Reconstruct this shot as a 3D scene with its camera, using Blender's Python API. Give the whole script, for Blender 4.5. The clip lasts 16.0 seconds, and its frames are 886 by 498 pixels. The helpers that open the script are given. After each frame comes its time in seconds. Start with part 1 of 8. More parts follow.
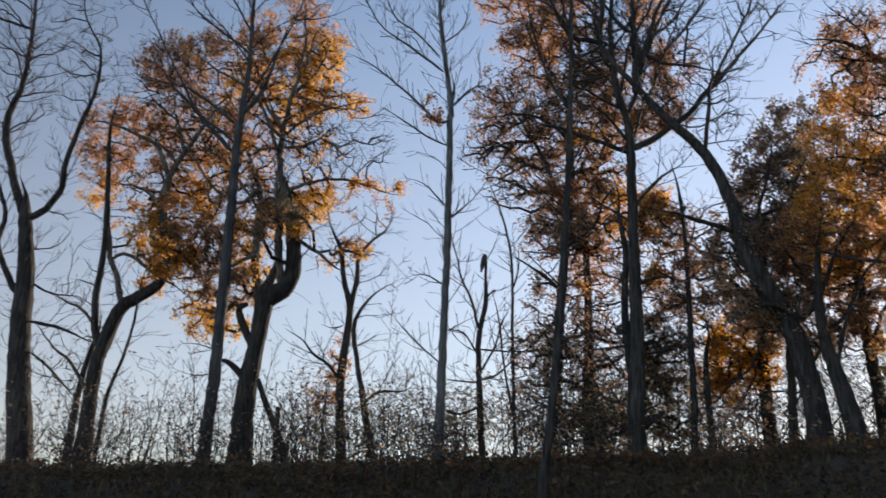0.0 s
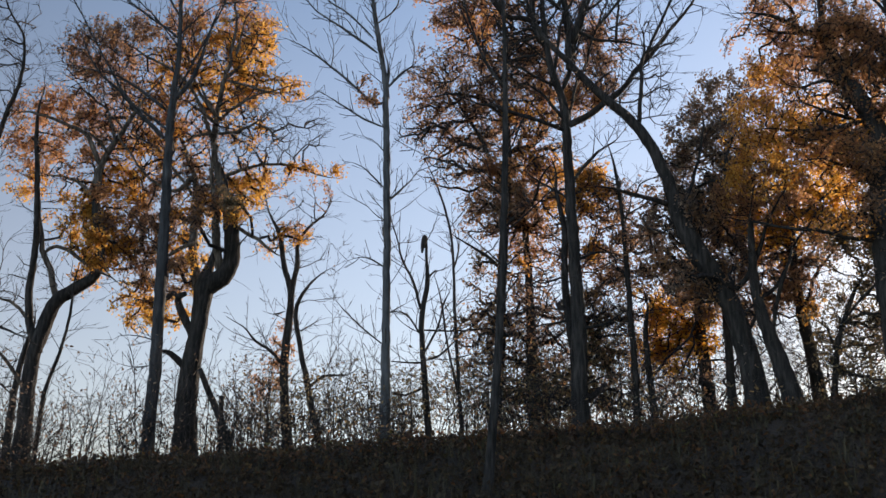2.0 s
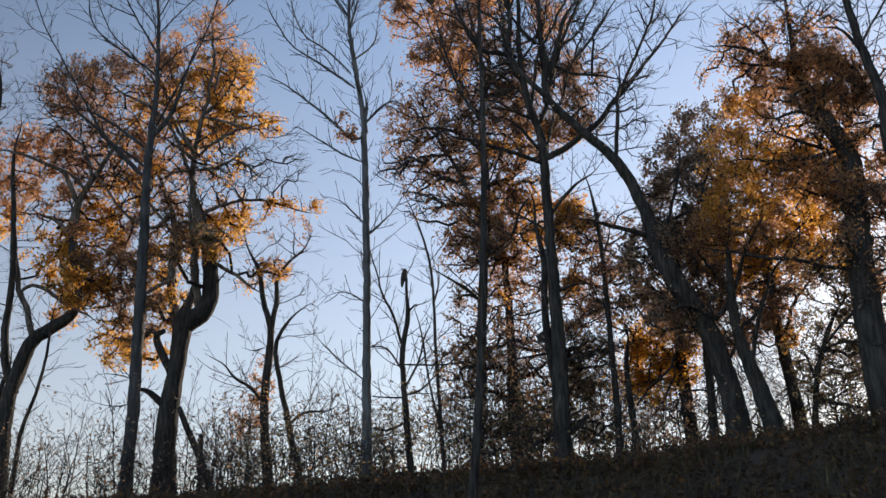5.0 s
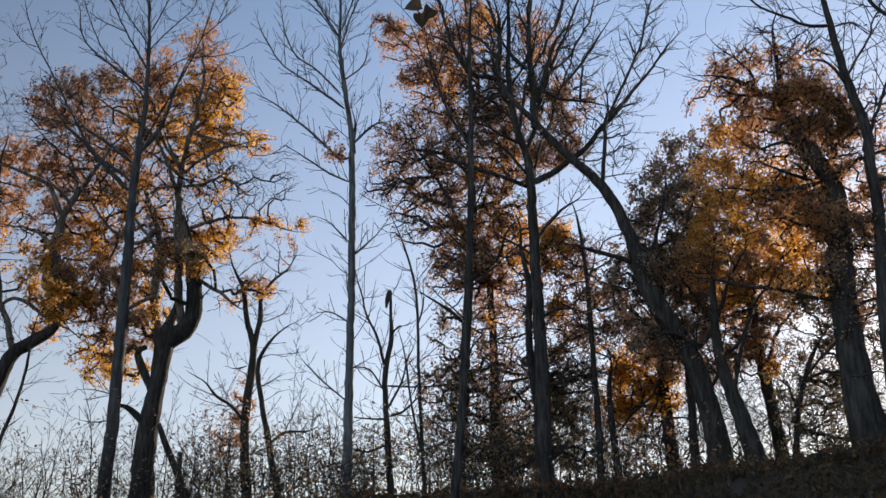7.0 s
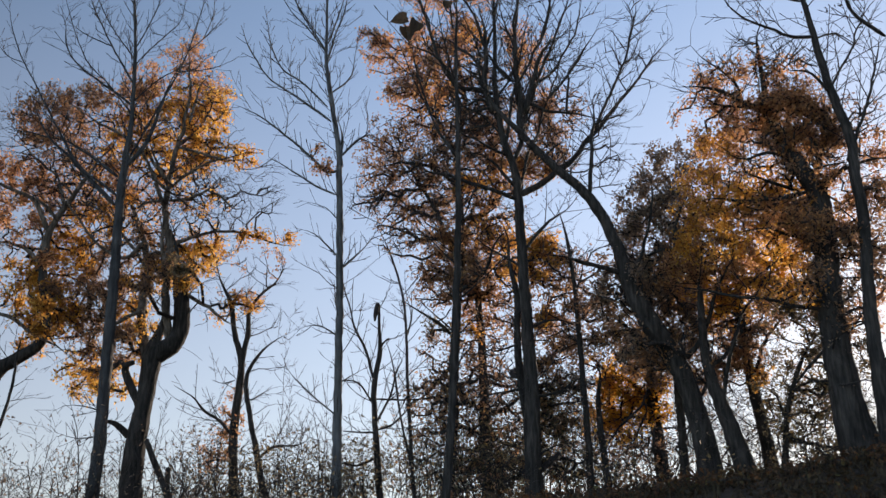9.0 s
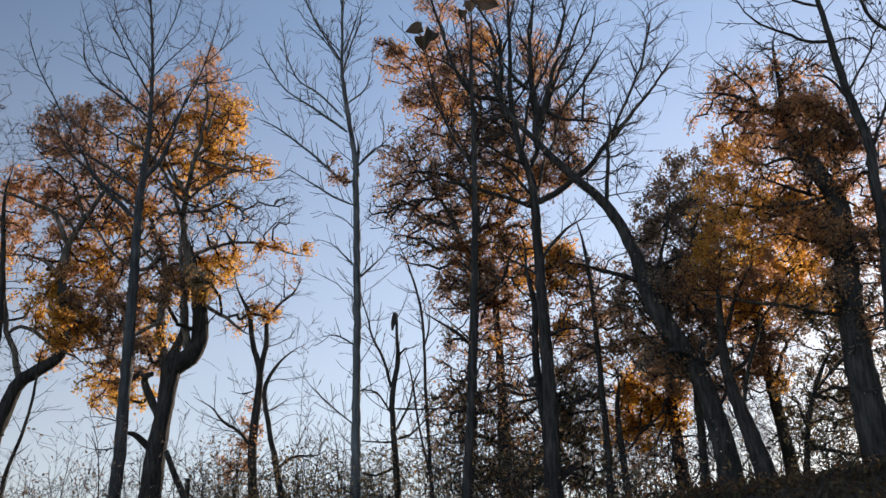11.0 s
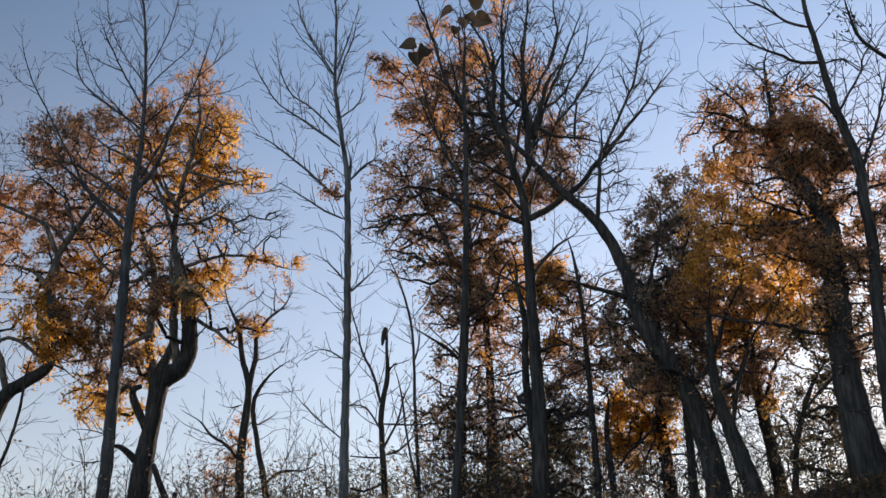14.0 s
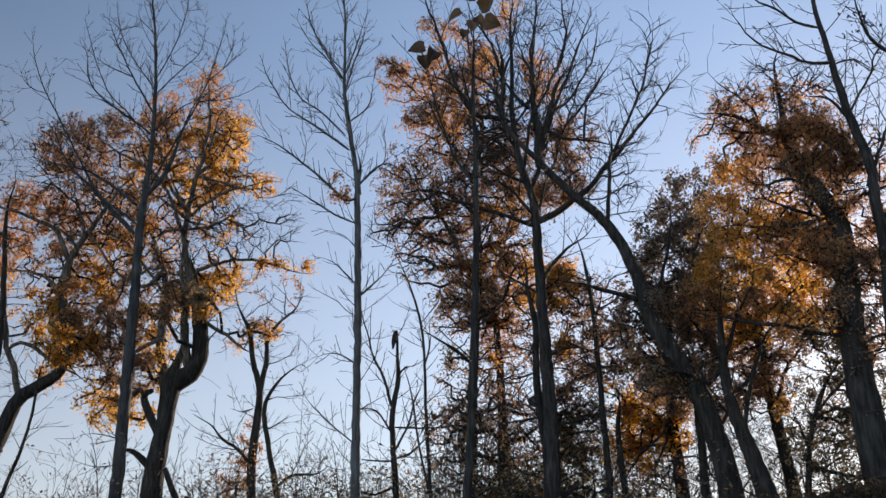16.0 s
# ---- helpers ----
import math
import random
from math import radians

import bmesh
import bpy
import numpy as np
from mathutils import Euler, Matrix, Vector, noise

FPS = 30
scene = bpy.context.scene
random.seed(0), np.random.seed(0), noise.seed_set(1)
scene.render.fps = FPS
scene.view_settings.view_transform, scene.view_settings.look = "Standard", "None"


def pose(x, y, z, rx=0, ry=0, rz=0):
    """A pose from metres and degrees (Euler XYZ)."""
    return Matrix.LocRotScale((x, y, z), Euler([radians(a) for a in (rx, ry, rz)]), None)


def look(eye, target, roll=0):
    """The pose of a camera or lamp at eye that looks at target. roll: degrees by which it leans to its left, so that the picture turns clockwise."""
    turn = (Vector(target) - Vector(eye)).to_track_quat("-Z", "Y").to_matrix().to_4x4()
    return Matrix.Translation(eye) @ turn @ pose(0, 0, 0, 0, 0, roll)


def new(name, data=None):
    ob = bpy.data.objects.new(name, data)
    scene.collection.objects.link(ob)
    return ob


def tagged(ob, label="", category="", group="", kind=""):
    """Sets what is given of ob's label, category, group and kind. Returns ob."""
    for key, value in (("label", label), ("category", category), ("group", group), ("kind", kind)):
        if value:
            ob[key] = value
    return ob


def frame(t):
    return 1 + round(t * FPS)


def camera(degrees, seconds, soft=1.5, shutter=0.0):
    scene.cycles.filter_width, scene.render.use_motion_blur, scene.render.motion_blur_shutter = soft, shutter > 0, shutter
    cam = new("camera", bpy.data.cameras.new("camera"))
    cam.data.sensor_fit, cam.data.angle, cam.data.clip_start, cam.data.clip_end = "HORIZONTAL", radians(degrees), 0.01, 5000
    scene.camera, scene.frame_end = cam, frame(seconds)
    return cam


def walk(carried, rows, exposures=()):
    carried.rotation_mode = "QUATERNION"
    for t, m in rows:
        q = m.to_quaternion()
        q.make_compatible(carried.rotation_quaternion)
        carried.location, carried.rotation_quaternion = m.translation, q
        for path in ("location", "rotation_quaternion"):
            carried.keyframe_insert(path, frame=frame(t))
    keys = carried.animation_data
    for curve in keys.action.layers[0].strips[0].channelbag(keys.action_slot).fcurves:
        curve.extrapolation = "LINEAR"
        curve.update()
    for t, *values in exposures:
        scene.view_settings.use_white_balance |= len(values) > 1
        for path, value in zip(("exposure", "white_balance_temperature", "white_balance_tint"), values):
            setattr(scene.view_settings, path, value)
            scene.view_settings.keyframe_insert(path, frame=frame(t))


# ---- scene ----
cam = camera(48.0, 16.0, 1.5, 0.4)
PATH = [
    (0.0, pose(0, 0, 1.6, 108.41, -2.20, 2.90)),
    (0.1, pose(0, 0, 1.6, 108.27, -1.90, 2.34)),
    (0.2, pose(0, 0, 1.6, 108.09, -1.52, 1.62)),
    (0.3, pose(0, 0, 1.6, 107.72, -0.77, 0.21)),
    (0.4, pose(0, 0, 1.6, 107.42, -0.14, -0.99)),
    (0.5, pose(0, 0, 1.6, 107.32, 0.07, -1.37)),
    (1.0, pose(0, 0, 1.6, 107.75, -0.44, -0.51)),
    (1.5, pose(0, 0, 1.6, 107.33, -0.46, 0.31)),
    (2.0, pose(0, 0, 1.6, 107.36, 0.64, 0.20)),
    (2.5, pose(0, 0, 1.6, 109.20, 1.45, 0.33)),
    (3.0, pose(0, 0, 1.6, 109.90, 1.57, 0.77)),
    (3.5, pose(0, 0, 1.6, 110.01, 1.88, 0.68)),
    (4.0, pose(0, 0, 1.6, 109.87, 1.86, -0.04)),
    (4.2, pose(0, 0, 1.6, 109.77, 1.85, -0.20)),
    (6.3, pose(0, 0, 1.6, 108.76, 1.70, -1.31)),
    (6.5, pose(0, 0, 1.6, 109.56, 1.82, -1.30)),
    (7.0, pose(0, 0, 1.6, 110.52, 0.77, -1.90)),
    (7.5, pose(0, 0, 1.6, 110.85, 0.79, -2.15)),
    (8.0, pose(0, 0, 1.6, 110.90, 0.85, -2.35)),
    (8.5, pose(0, 0, 1.6, 111.03, 1.10, -2.53)),
    (9.0, pose(0, 0, 1.6, 111.22, 1.43, -2.39)),
    (9.5, pose(0, 0, 1.6, 111.29, 1.63, -1.42)),
    (9.7, pose(0, 0, 1.6, 111.30, 1.60, -1.26)),
    (11.8, pose(0, 0, 1.6, 112.08, 1.53, -1.30)),
    (12.0, pose(0, 0, 1.6, 112.12, 1.54, -1.22)),
    (12.5, pose(0, 0, 1.6, 112.20, 1.24, -1.60)),
    (13.0, pose(0, 0, 1.6, 112.29, 1.57, -1.70)),
    (13.5, pose(0, 0, 1.6, 112.40, 1.42, -1.70)),
    (14.0, pose(0, 0, 1.6, 112.64, 1.16, -2.01)),
    (14.5, pose(0, 0, 1.6, 112.91, 1.02, -1.94)),
    (15.0, pose(0, 0, 1.6, 112.95, 1.26, -1.37)),
    (15.5, pose(0, 0, 1.6, 112.80, 1.13, -1.33)),
    (16.0, pose(0, 0, 1.6, 112.83, 1.22, -1.36)),
]
SUN_AZIMUTH, SUN_ELEVATION = 34.0, 13.0
EXPOSURE = 0.9
walk(cam, PATH, [(0.0, EXPOSURE, 6850, 18), (16.0, EXPOSURE, 6850, 18)])

# ---- world and sun ----
world = bpy.data.worlds.new("world")
scene.world = world
world.use_nodes = True
wn = world.node_tree.nodes
sky = wn.new("ShaderNodeTexSky")
sky.sky_type = "NISHITA"
sky.sun_disc = False
sky.sun_elevation, sky.sun_rotation = radians(SUN_ELEVATION), radians(SUN_AZIMUTH)
sky.air_density, sky.dust_density, sky.ozone_density = 1.0, 0.16, 1.5
wn["Background"].inputs["Strength"].default_value = 0.12
# haze that thins out upwards over the clear sky and thickens towards the sun
sun_dir = Vector((math.sin(radians(SUN_AZIMUTH)) * math.cos(radians(SUN_ELEVATION)),
                  math.cos(radians(SUN_AZIMUTH)) * math.cos(radians(SUN_ELEVATION)), math.sin(radians(SUN_ELEVATION))))


def world_node(kind, **values):
    node = wn.new(kind)
    for key, value in values.items():
        node.inputs[key.replace("_", " ")].default_value = value
    return node


wl = world.node_tree.links
way = wn.new("ShaderNodeTexCoord")
axes = wn.new("ShaderNodeSeparateXYZ")
thin = world_node("ShaderNodeMapRange", From_Min=0.04, From_Max=0.56, To_Min=0.62, To_Max=0.02)
wl.new(way.outputs["Generated"], axes.inputs[0])
wl.new(axes.outputs["Z"], thin.inputs["Value"])
toward = wn.new("ShaderNodeVectorMath")
toward.operation = "DOT_PRODUCT"
toward.inputs[1].default_value = sun_dir
wl.new(way.outputs["Generated"], toward.inputs[0])
thick = world_node("ShaderNodeMapRange", From_Min=-0.3, From_Max=0.98, To_Min=0.25, To_Max=1.0)
wl.new(toward.outputs["Value"], thick.inputs["Value"])
amount = wn.new("ShaderNodeMath")
amount.operation = "MULTIPLY"
wl.new(thin.outputs[0], amount.inputs[0])
wl.new(thick.outputs[0], amount.inputs[1])
# the clear sky is deepest a quarter turn from the sun and raised again opposite to it
deep = world_node("ShaderNodeMapRange", From_Min=0.4, From_Max=0.9, To_Min=0.56, To_Max=0.95)
wl.new(toward.outputs["Value"], deep.inputs["Value"])
# unseen sky opposite the sun, boosted as fill light for the shaded sides
facing = world_node("ShaderNodeMapRange", From_Min=0.0, From_Max=-0.8, To_Min=0.56, To_Max=2.0)
wl.new(toward.outputs["Value"], facing.inputs["Value"])
most = wn.new("ShaderNodeMath")
most.operation = "MAXIMUM"
wl.new(deep.outputs[0], most.inputs[0])
wl.new(facing.outputs[0], most.inputs[1])
shade = wn.new("ShaderNodeVectorMath")
shade.operation = "SCALE"
wl.new(sky.outputs[0], shade.inputs[0])
wl.new(most.outputs[0], shade.inputs["Scale"])
haze = wn.new("ShaderNodeMix")
haze.data_type = "RGBA"
haze.inputs["B"].default_value = (2.85, 2.75, 2.8, 1)
wl.new(amount.outputs[0], haze.inputs["Factor"])
wl.new(shade.outputs[0], haze.inputs["A"])
wl.new(haze.outputs["Result"], wn["Background"].inputs["Color"])

sun_data = bpy.data.lights.new("sun", "SUN")
sun_data.energy, sun_data.angle, sun_data.color = 4.3, radians(0.5), (1.0, 0.86, 0.68)
sun = new("sun", sun_data)
sun.matrix_world = look(sun_dir * 60, (0, 0, 0))


# ---- materials ----
def ramp(nodes, stops):
    r = nodes.new("ShaderNodeValToRGB")
    el = r.color_ramp.elements
    while len(el) < len(stops):
        el.new(0.5)
    for e, (p, c) in zip(el, stops):
        e.position, e.color = p, (*c, 1)
    return r


def bark(name, dark, mid, light, scale=1.0):
    """Furrowed bark: long vertical ridges, blotches and fine grain."""
    m = bpy.data.materials.new(name)
    m.use_nodes = True
    n, l = m.node_tree.nodes, m.node_tree.links
    b = n["Principled BSDF"]
    b.inputs["Roughness"].default_value = 0.9
    b.inputs["Specular IOR Level"].default_value = 0.2
    co = n.new("ShaderNodeTexCoord")
    st = n.new("ShaderNodeMapping")
    st.inputs["Scale"].default_value = (14 * scale, 14 * scale, 2.2 * scale)
    l.new(co.outputs["Object"], st.inputs["Vector"])
    ridge = n.new("ShaderNodeTexNoise")
    ridge.inputs["Scale"].default_value, ridge.inputs["Detail"].default_value = 1.6, 6
    l.new(st.outputs[0], ridge.inputs["Vector"])
    blot = n.new("ShaderNodeTexNoise")
    blot.inputs["Scale"].default_value, blot.inputs["Detail"].default_value = 2.3, 4
    l.new(co.outputs["Object"], blot.inputs["Vector"])
    r = ramp(n, [(0.3, dark), (0.52, mid), (0.75, light)])
    l.new(ridge.outputs["Fac"], r.inputs[0])
    stain = ramp(n, [(0.35, (0.55, 0.55, 0.55)), (0.65, (1.0, 1.0, 1.0))])
    l.new(blot.outputs["Fac"], stain.inputs[0])
    mul = n.new("ShaderNodeMix")
    mul.data_type, mul.blend_type = "RGBA", "MULTIPLY"
    mul.inputs["Factor"].default_value = 1.0
    l.new(r.outputs[0], mul.inputs["A"])
    l.new(stain.outputs[0], mul.inputs["B"])
    l.new(mul.outputs["Result"], b.inputs["Base Color"])
    bump = n.new("ShaderNodeBump")
    bump.inputs["Strength"].default_value, bump.inputs["Distance"].default_value = 0.9, 0.05
    l.new(ridge.outputs["Fac"], bump.inputs["Height"])
    l.new(bump.outputs[0], b.inputs["Normal"])
    return m


def leaf_material(name, stops, through_part=0.5):
    """Thin dry leaf: colour varies leaf by leaf and blotches within it; light passes through."""
    m = bpy.data.materials.new(name)
    m.use_nodes = True
    n, l = m.node_tree.nodes, m.node_tree.links
    out = n["Material Output"]
    b = n["Principled BSDF"]
    b.inputs["Roughness"].default_value = 0.55
    b.inputs["Specular IOR Level"].default_value = 0.25
    geo = n.new("ShaderNodeNewGeometry")
    r = ramp(n, stops)
    l.new(geo.outputs["Random Per Island"], r.inputs[0])
    co = n.new("ShaderNodeTexCoord")
    blot = n.new("ShaderNodeTexNoise")
    blot.inputs["Scale"].default_value, blot.inputs["Detail"].default_value = 38.0, 3
    l.new(co.outputs["Object"], blot.inputs["Vector"])
    spot = ramp(n, [(0.35, (0.62, 0.55, 0.5)), (0.6, (1.0, 1.0, 1.0))])
    l.new(blot.outputs["Fac"], spot.inputs[0])
    mul = n.new("ShaderNodeMix")
    mul.data_type, mul.blend_type = "RGBA", "MULTIPLY"
    mul.inputs["Factor"].default_value = 1.0
    l.new(r.outputs[0], mul.inputs["A"])
    l.new(spot.outputs[0], mul.inputs["B"])
    l.new(mul.outputs["Result"], b.inputs["Base Color"])
    tr = n.new("ShaderNodeBsdfTranslucent")
    l.new(mul.outputs["Result"], tr.inputs["Color"])
    mix = n.new("ShaderNodeMixShader")
    mix.inputs[0].default_value = through_part
    l.new(b.outputs[0], mix.inputs[1])
    l.new(tr.outputs[0], mix.inputs[2])
    l.new(mix.outputs[0], out.inputs["Surface"])
    return m


OAK_BARK = bark("oak_bark", (0.013, 0.0125, 0.0125), (0.036, 0.033, 0.032), (0.074, 0.067, 0.062))
ASPEN_BARK = bark("aspen_bark", (0.026, 0.028, 0.032), (0.051, 0.054, 0.06), (0.084, 0.088, 0.095), 0.7)
PALE_BARK = bark("pale_aspen_bark", (0.05, 0.054, 0.06), (0.1, 0.106, 0.114), (0.15, 0.158, 0.167), 0.7)
# oak bark lightened to tan: the sunlight on the upper limbs is in the colour
SUNLIT_TAN_BARK = bark("sunlit_tan_bark", (0.045, 0.038, 0.033), (0.12, 0.102, 0.088), (0.24, 0.205, 0.175))
DARK_BARK = bark("dark_bark", (0.012, 0.0115, 0.0115), (0.036, 0.034, 0.034), (0.075, 0.07, 0.067), 1.4)
TWIG_BARK = bark("twig_bark", (0.02, 0.018, 0.019), (0.044, 0.04, 0.041), (0.075, 0.068, 0.067), 2.0)
LEAVES = {
    "orange": leaf_material("orange_leaf", [(0.0, (0.40, 0.18, 0.05)), (0.4, (0.65, 0.335, 0.065)), (0.8, (0.76, 0.46, 0.10)), (1.0, (0.48, 0.255, 0.085))], 0.78),
    "gold": leaf_material("gold_leaf", [(0.0, (0.52, 0.25, 0.06)), (0.5, (0.75, 0.42, 0.085)), (0.9, (0.78, 0.52, 0.13)), (1.0, (0.47, 0.34, 0.11))], 0.76),
    "amber": leaf_material("amber_leaf", [(0.0, (0.56, 0.24, 0.04)), (0.5, (0.80, 0.42, 0.05)), (0.9, (0.84, 0.52, 0.075)), (1.0, (0.50, 0.30, 0.06))], 0.84),
    "rust": leaf_material("rust_leaf", [(0.0, (0.33, 0.17, 0.105)), (0.5, (0.52, 0.28, 0.14)), (0.85, (0.62, 0.375, 0.18)), (1.0, (0.40, 0.23, 0.13))], 0.72),
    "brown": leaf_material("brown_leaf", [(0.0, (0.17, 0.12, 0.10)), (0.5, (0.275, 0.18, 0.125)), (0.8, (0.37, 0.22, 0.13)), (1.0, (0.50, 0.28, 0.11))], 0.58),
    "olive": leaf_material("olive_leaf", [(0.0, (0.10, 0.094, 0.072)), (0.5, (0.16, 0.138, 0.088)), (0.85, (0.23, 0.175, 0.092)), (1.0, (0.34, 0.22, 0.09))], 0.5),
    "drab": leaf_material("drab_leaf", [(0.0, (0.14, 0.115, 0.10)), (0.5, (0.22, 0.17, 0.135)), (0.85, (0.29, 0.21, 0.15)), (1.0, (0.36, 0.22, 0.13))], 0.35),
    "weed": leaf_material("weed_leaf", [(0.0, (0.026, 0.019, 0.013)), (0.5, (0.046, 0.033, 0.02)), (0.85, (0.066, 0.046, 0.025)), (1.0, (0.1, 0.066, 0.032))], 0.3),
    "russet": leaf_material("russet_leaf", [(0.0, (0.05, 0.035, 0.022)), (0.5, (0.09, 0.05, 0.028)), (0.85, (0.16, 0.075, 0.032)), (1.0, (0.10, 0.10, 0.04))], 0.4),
    "dark": leaf_material("dark_leaf", [(0.0, (0.018, 0.017, 0.015)), (1.0, (0.036, 0.031, 0.024))], 0.15),
}


# ---- ground ----
def crest(x, y):
    """Rise of the bank's brow, as a slope from eye height, by the compass."""
    a = max(-40.0, min(40.0, math.degrees(math.atan2(x, max(y, 0.1)))))
    return 0.104 + 0.00105 * a + 0.00006 * max(0.0, a - 10) ** 2


def ground_height(x, y):
    e = crest(x, y)
    d = math.hypot(x, max(y, 0.0)) * 0.5 + max(y, 0.0) * 0.5
    if y <= 3.0:
        h = 0.0
    else:
        top = 1.6 + 10.5 * e
        if d < 10.5:
            s = min(1.0, max(0.0, (d - 3.0) / 7.5))
            h = top * (0.75 * s + 0.25 * s * s * (3 - 2 * s))
        else:
            q = min(d, 22.0) - 10.5
            h = top + q * e - 0.006 * q
            if d > 22.0:
                s = min(1.0, (d - 22.0) / 60.0)
                h += (0.5 - h) * s * s * (3 - 2 * s)
    near = max(0.0, 1.0 - d / 70.0)
    h += near * (0.05 * noise.noise((x * 0.7, y * 0.7, 0)) + 0.02 * noise.noise((x * 2.3, y * 2.3, 4)))
    return h


def ground_material():
    m = bpy.data.materials.new("leaf_litter_soil")
    m.use_nodes = True
    n, l = m.node_tree.nodes, m.node_tree.links
    b = n["Principled BSDF"]
    b.inputs["Roughness"].default_value = 0.95
    co = n.new("ShaderNodeTexCoord")
    big = n.new("ShaderNodeTexNoise")
    big.inputs["Scale"].default_value, big.inputs["Detail"].default_value = 0.6, 6
    fine = n.new("ShaderNodeTexNoise")
    fine.inputs["Scale"].default_value, fine.inputs["Detail"].default_value = 22, 5
    l.new(co.outputs["Object"], big.inputs["Vector"])
    l.new(co.outputs["Object"], fine.inputs["Vector"])
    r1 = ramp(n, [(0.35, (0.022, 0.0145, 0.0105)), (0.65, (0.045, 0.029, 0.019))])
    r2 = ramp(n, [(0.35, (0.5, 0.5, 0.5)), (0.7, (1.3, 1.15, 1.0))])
    l.new(big.outputs["Fac"], r1.inputs[0])
    l.new(fine.outputs["Fac"], r2.inputs[0])
    mul = n.new("ShaderNodeMix")
    mul.data_type, mul.blend_type = "RGBA", "MULTIPLY"
    mul.inputs["Factor"].default_value = 1.0
    l.new(r1.outputs[0], mul.inputs["A"])
    l.new(r2.outputs[0], mul.inputs["B"])
    # the unseen flat ground is paled like dry grass, to bounce light onto trunks
    flat = n.new("ShaderNodeSeparateXYZ")
    l.new(co.outputs["Object"], flat.inputs[0])
    bounce_area = n.new("ShaderNodeMapRange")
    bounce_area.inputs["From Min"].default_value, bounce_area.inputs["From Max"].default_value = 2.6, 1.2
    l.new(flat.outputs["Y"], bounce_area.inputs["Value"])
    bounce_tint = ramp(n, [(0.3, (0.16, 0.15, 0.1)), (0.7, (0.27, 0.25, 0.17))])
    l.new(fine.outputs["Fac"], bounce_tint.inputs[0])
    both = n.new("ShaderNodeMix")
    both.data_type = "RGBA"
    l.new(bounce_area.outputs[0], both.inputs["Factor"])
    l.new(mul.outputs["Result"], both.inputs["A"])
    l.new(bounce_tint.outputs[0], both.inputs["B"])
    l.new(both.outputs["Result"], b.inputs["Base Color"])
    bump = n.new("ShaderNodeBump")
    bump.inputs["Strength"].default_value, bump.inputs["Distance"].default_value = 1.0, 0.05
    l.new(fine.outputs["Fac"], bump.inputs["Height"])
    l.new(bump.outputs[0], b.inputs["Normal"])
    return m


def mesh_object(name, verts, faces, materials, parent=None, slots=None):
    me = bpy.data.meshes.new(name)
    me.from_pydata(verts, [], faces)
    for m in materials:
        me.materials.append(m)
    if slots is not None:
        me.polygons.foreach_set("material_index", slots)
    me.update()
    ob = new(name, me)
    ob.parent = parent
    return ob


def build_ground():
    def steps(lo, hi, fine_lo, fine_hi, step):
        a = list(np.arange(fine_lo, fine_hi + step / 2, step))
        grow, v = step, fine_hi
        while v < hi:
            grow *= 1.35
            v += grow
            a.append(min(v, hi))
        grow, v = step, fine_lo
        while v > lo:
            grow *= 1.35
            v -= grow
            a.insert(0, max(v, lo))
        return a
    xs = steps(-2500, 2500, -14, 14, 0.3)
    ys = steps(-2500, 2500, -2, 26, 0.3)
    verts = [(x, y, ground_height(x, y)) for y in ys for x in xs]
    w = len(xs)
    faces = [(j * w + i, j * w + i + 1, (j + 1) * w + i + 1, (j + 1) * w + i) for j in range(len(ys) - 1) for i in range(w - 1)]
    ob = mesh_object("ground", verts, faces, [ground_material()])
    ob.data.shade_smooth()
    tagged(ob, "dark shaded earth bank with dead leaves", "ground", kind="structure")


build_ground()

# ---- trees ----
# one half of a lobed leaf: along the midrib, out from it
LOBES = [(0.2, 0.2), (0.38, 0.13), (0.62, 0.32), (0.84, 0.2)]
rng = np.random.default_rng(7)


def spline(points, step):
    """A smooth line through a stem's bends, at even steps; keeps the thickness as fourth value."""
    p = np.array(points, float)
    p = np.vstack([2 * p[0] - p[1], p, 2 * p[-1] - p[-2]])
    out = []
    for i in range(1, len(p) - 2):
        n = max(2, int(np.linalg.norm(p[i + 1, :3] - p[i, :3]) / step))
        for t in np.arange(n) / n:
            a, b, c, d = p[i - 1:i + 3]
            out.append(0.5 * (2 * b + (c - a) * t + (2 * a - 5 * b + 4 * c - d) * t * t + (3 * b - a - 3 * c + d) * t ** 3))
    out.append(p[-2])
    out = np.array(out)
    out[:, 3] = np.maximum(out[:, 3], 0.003)
    return out


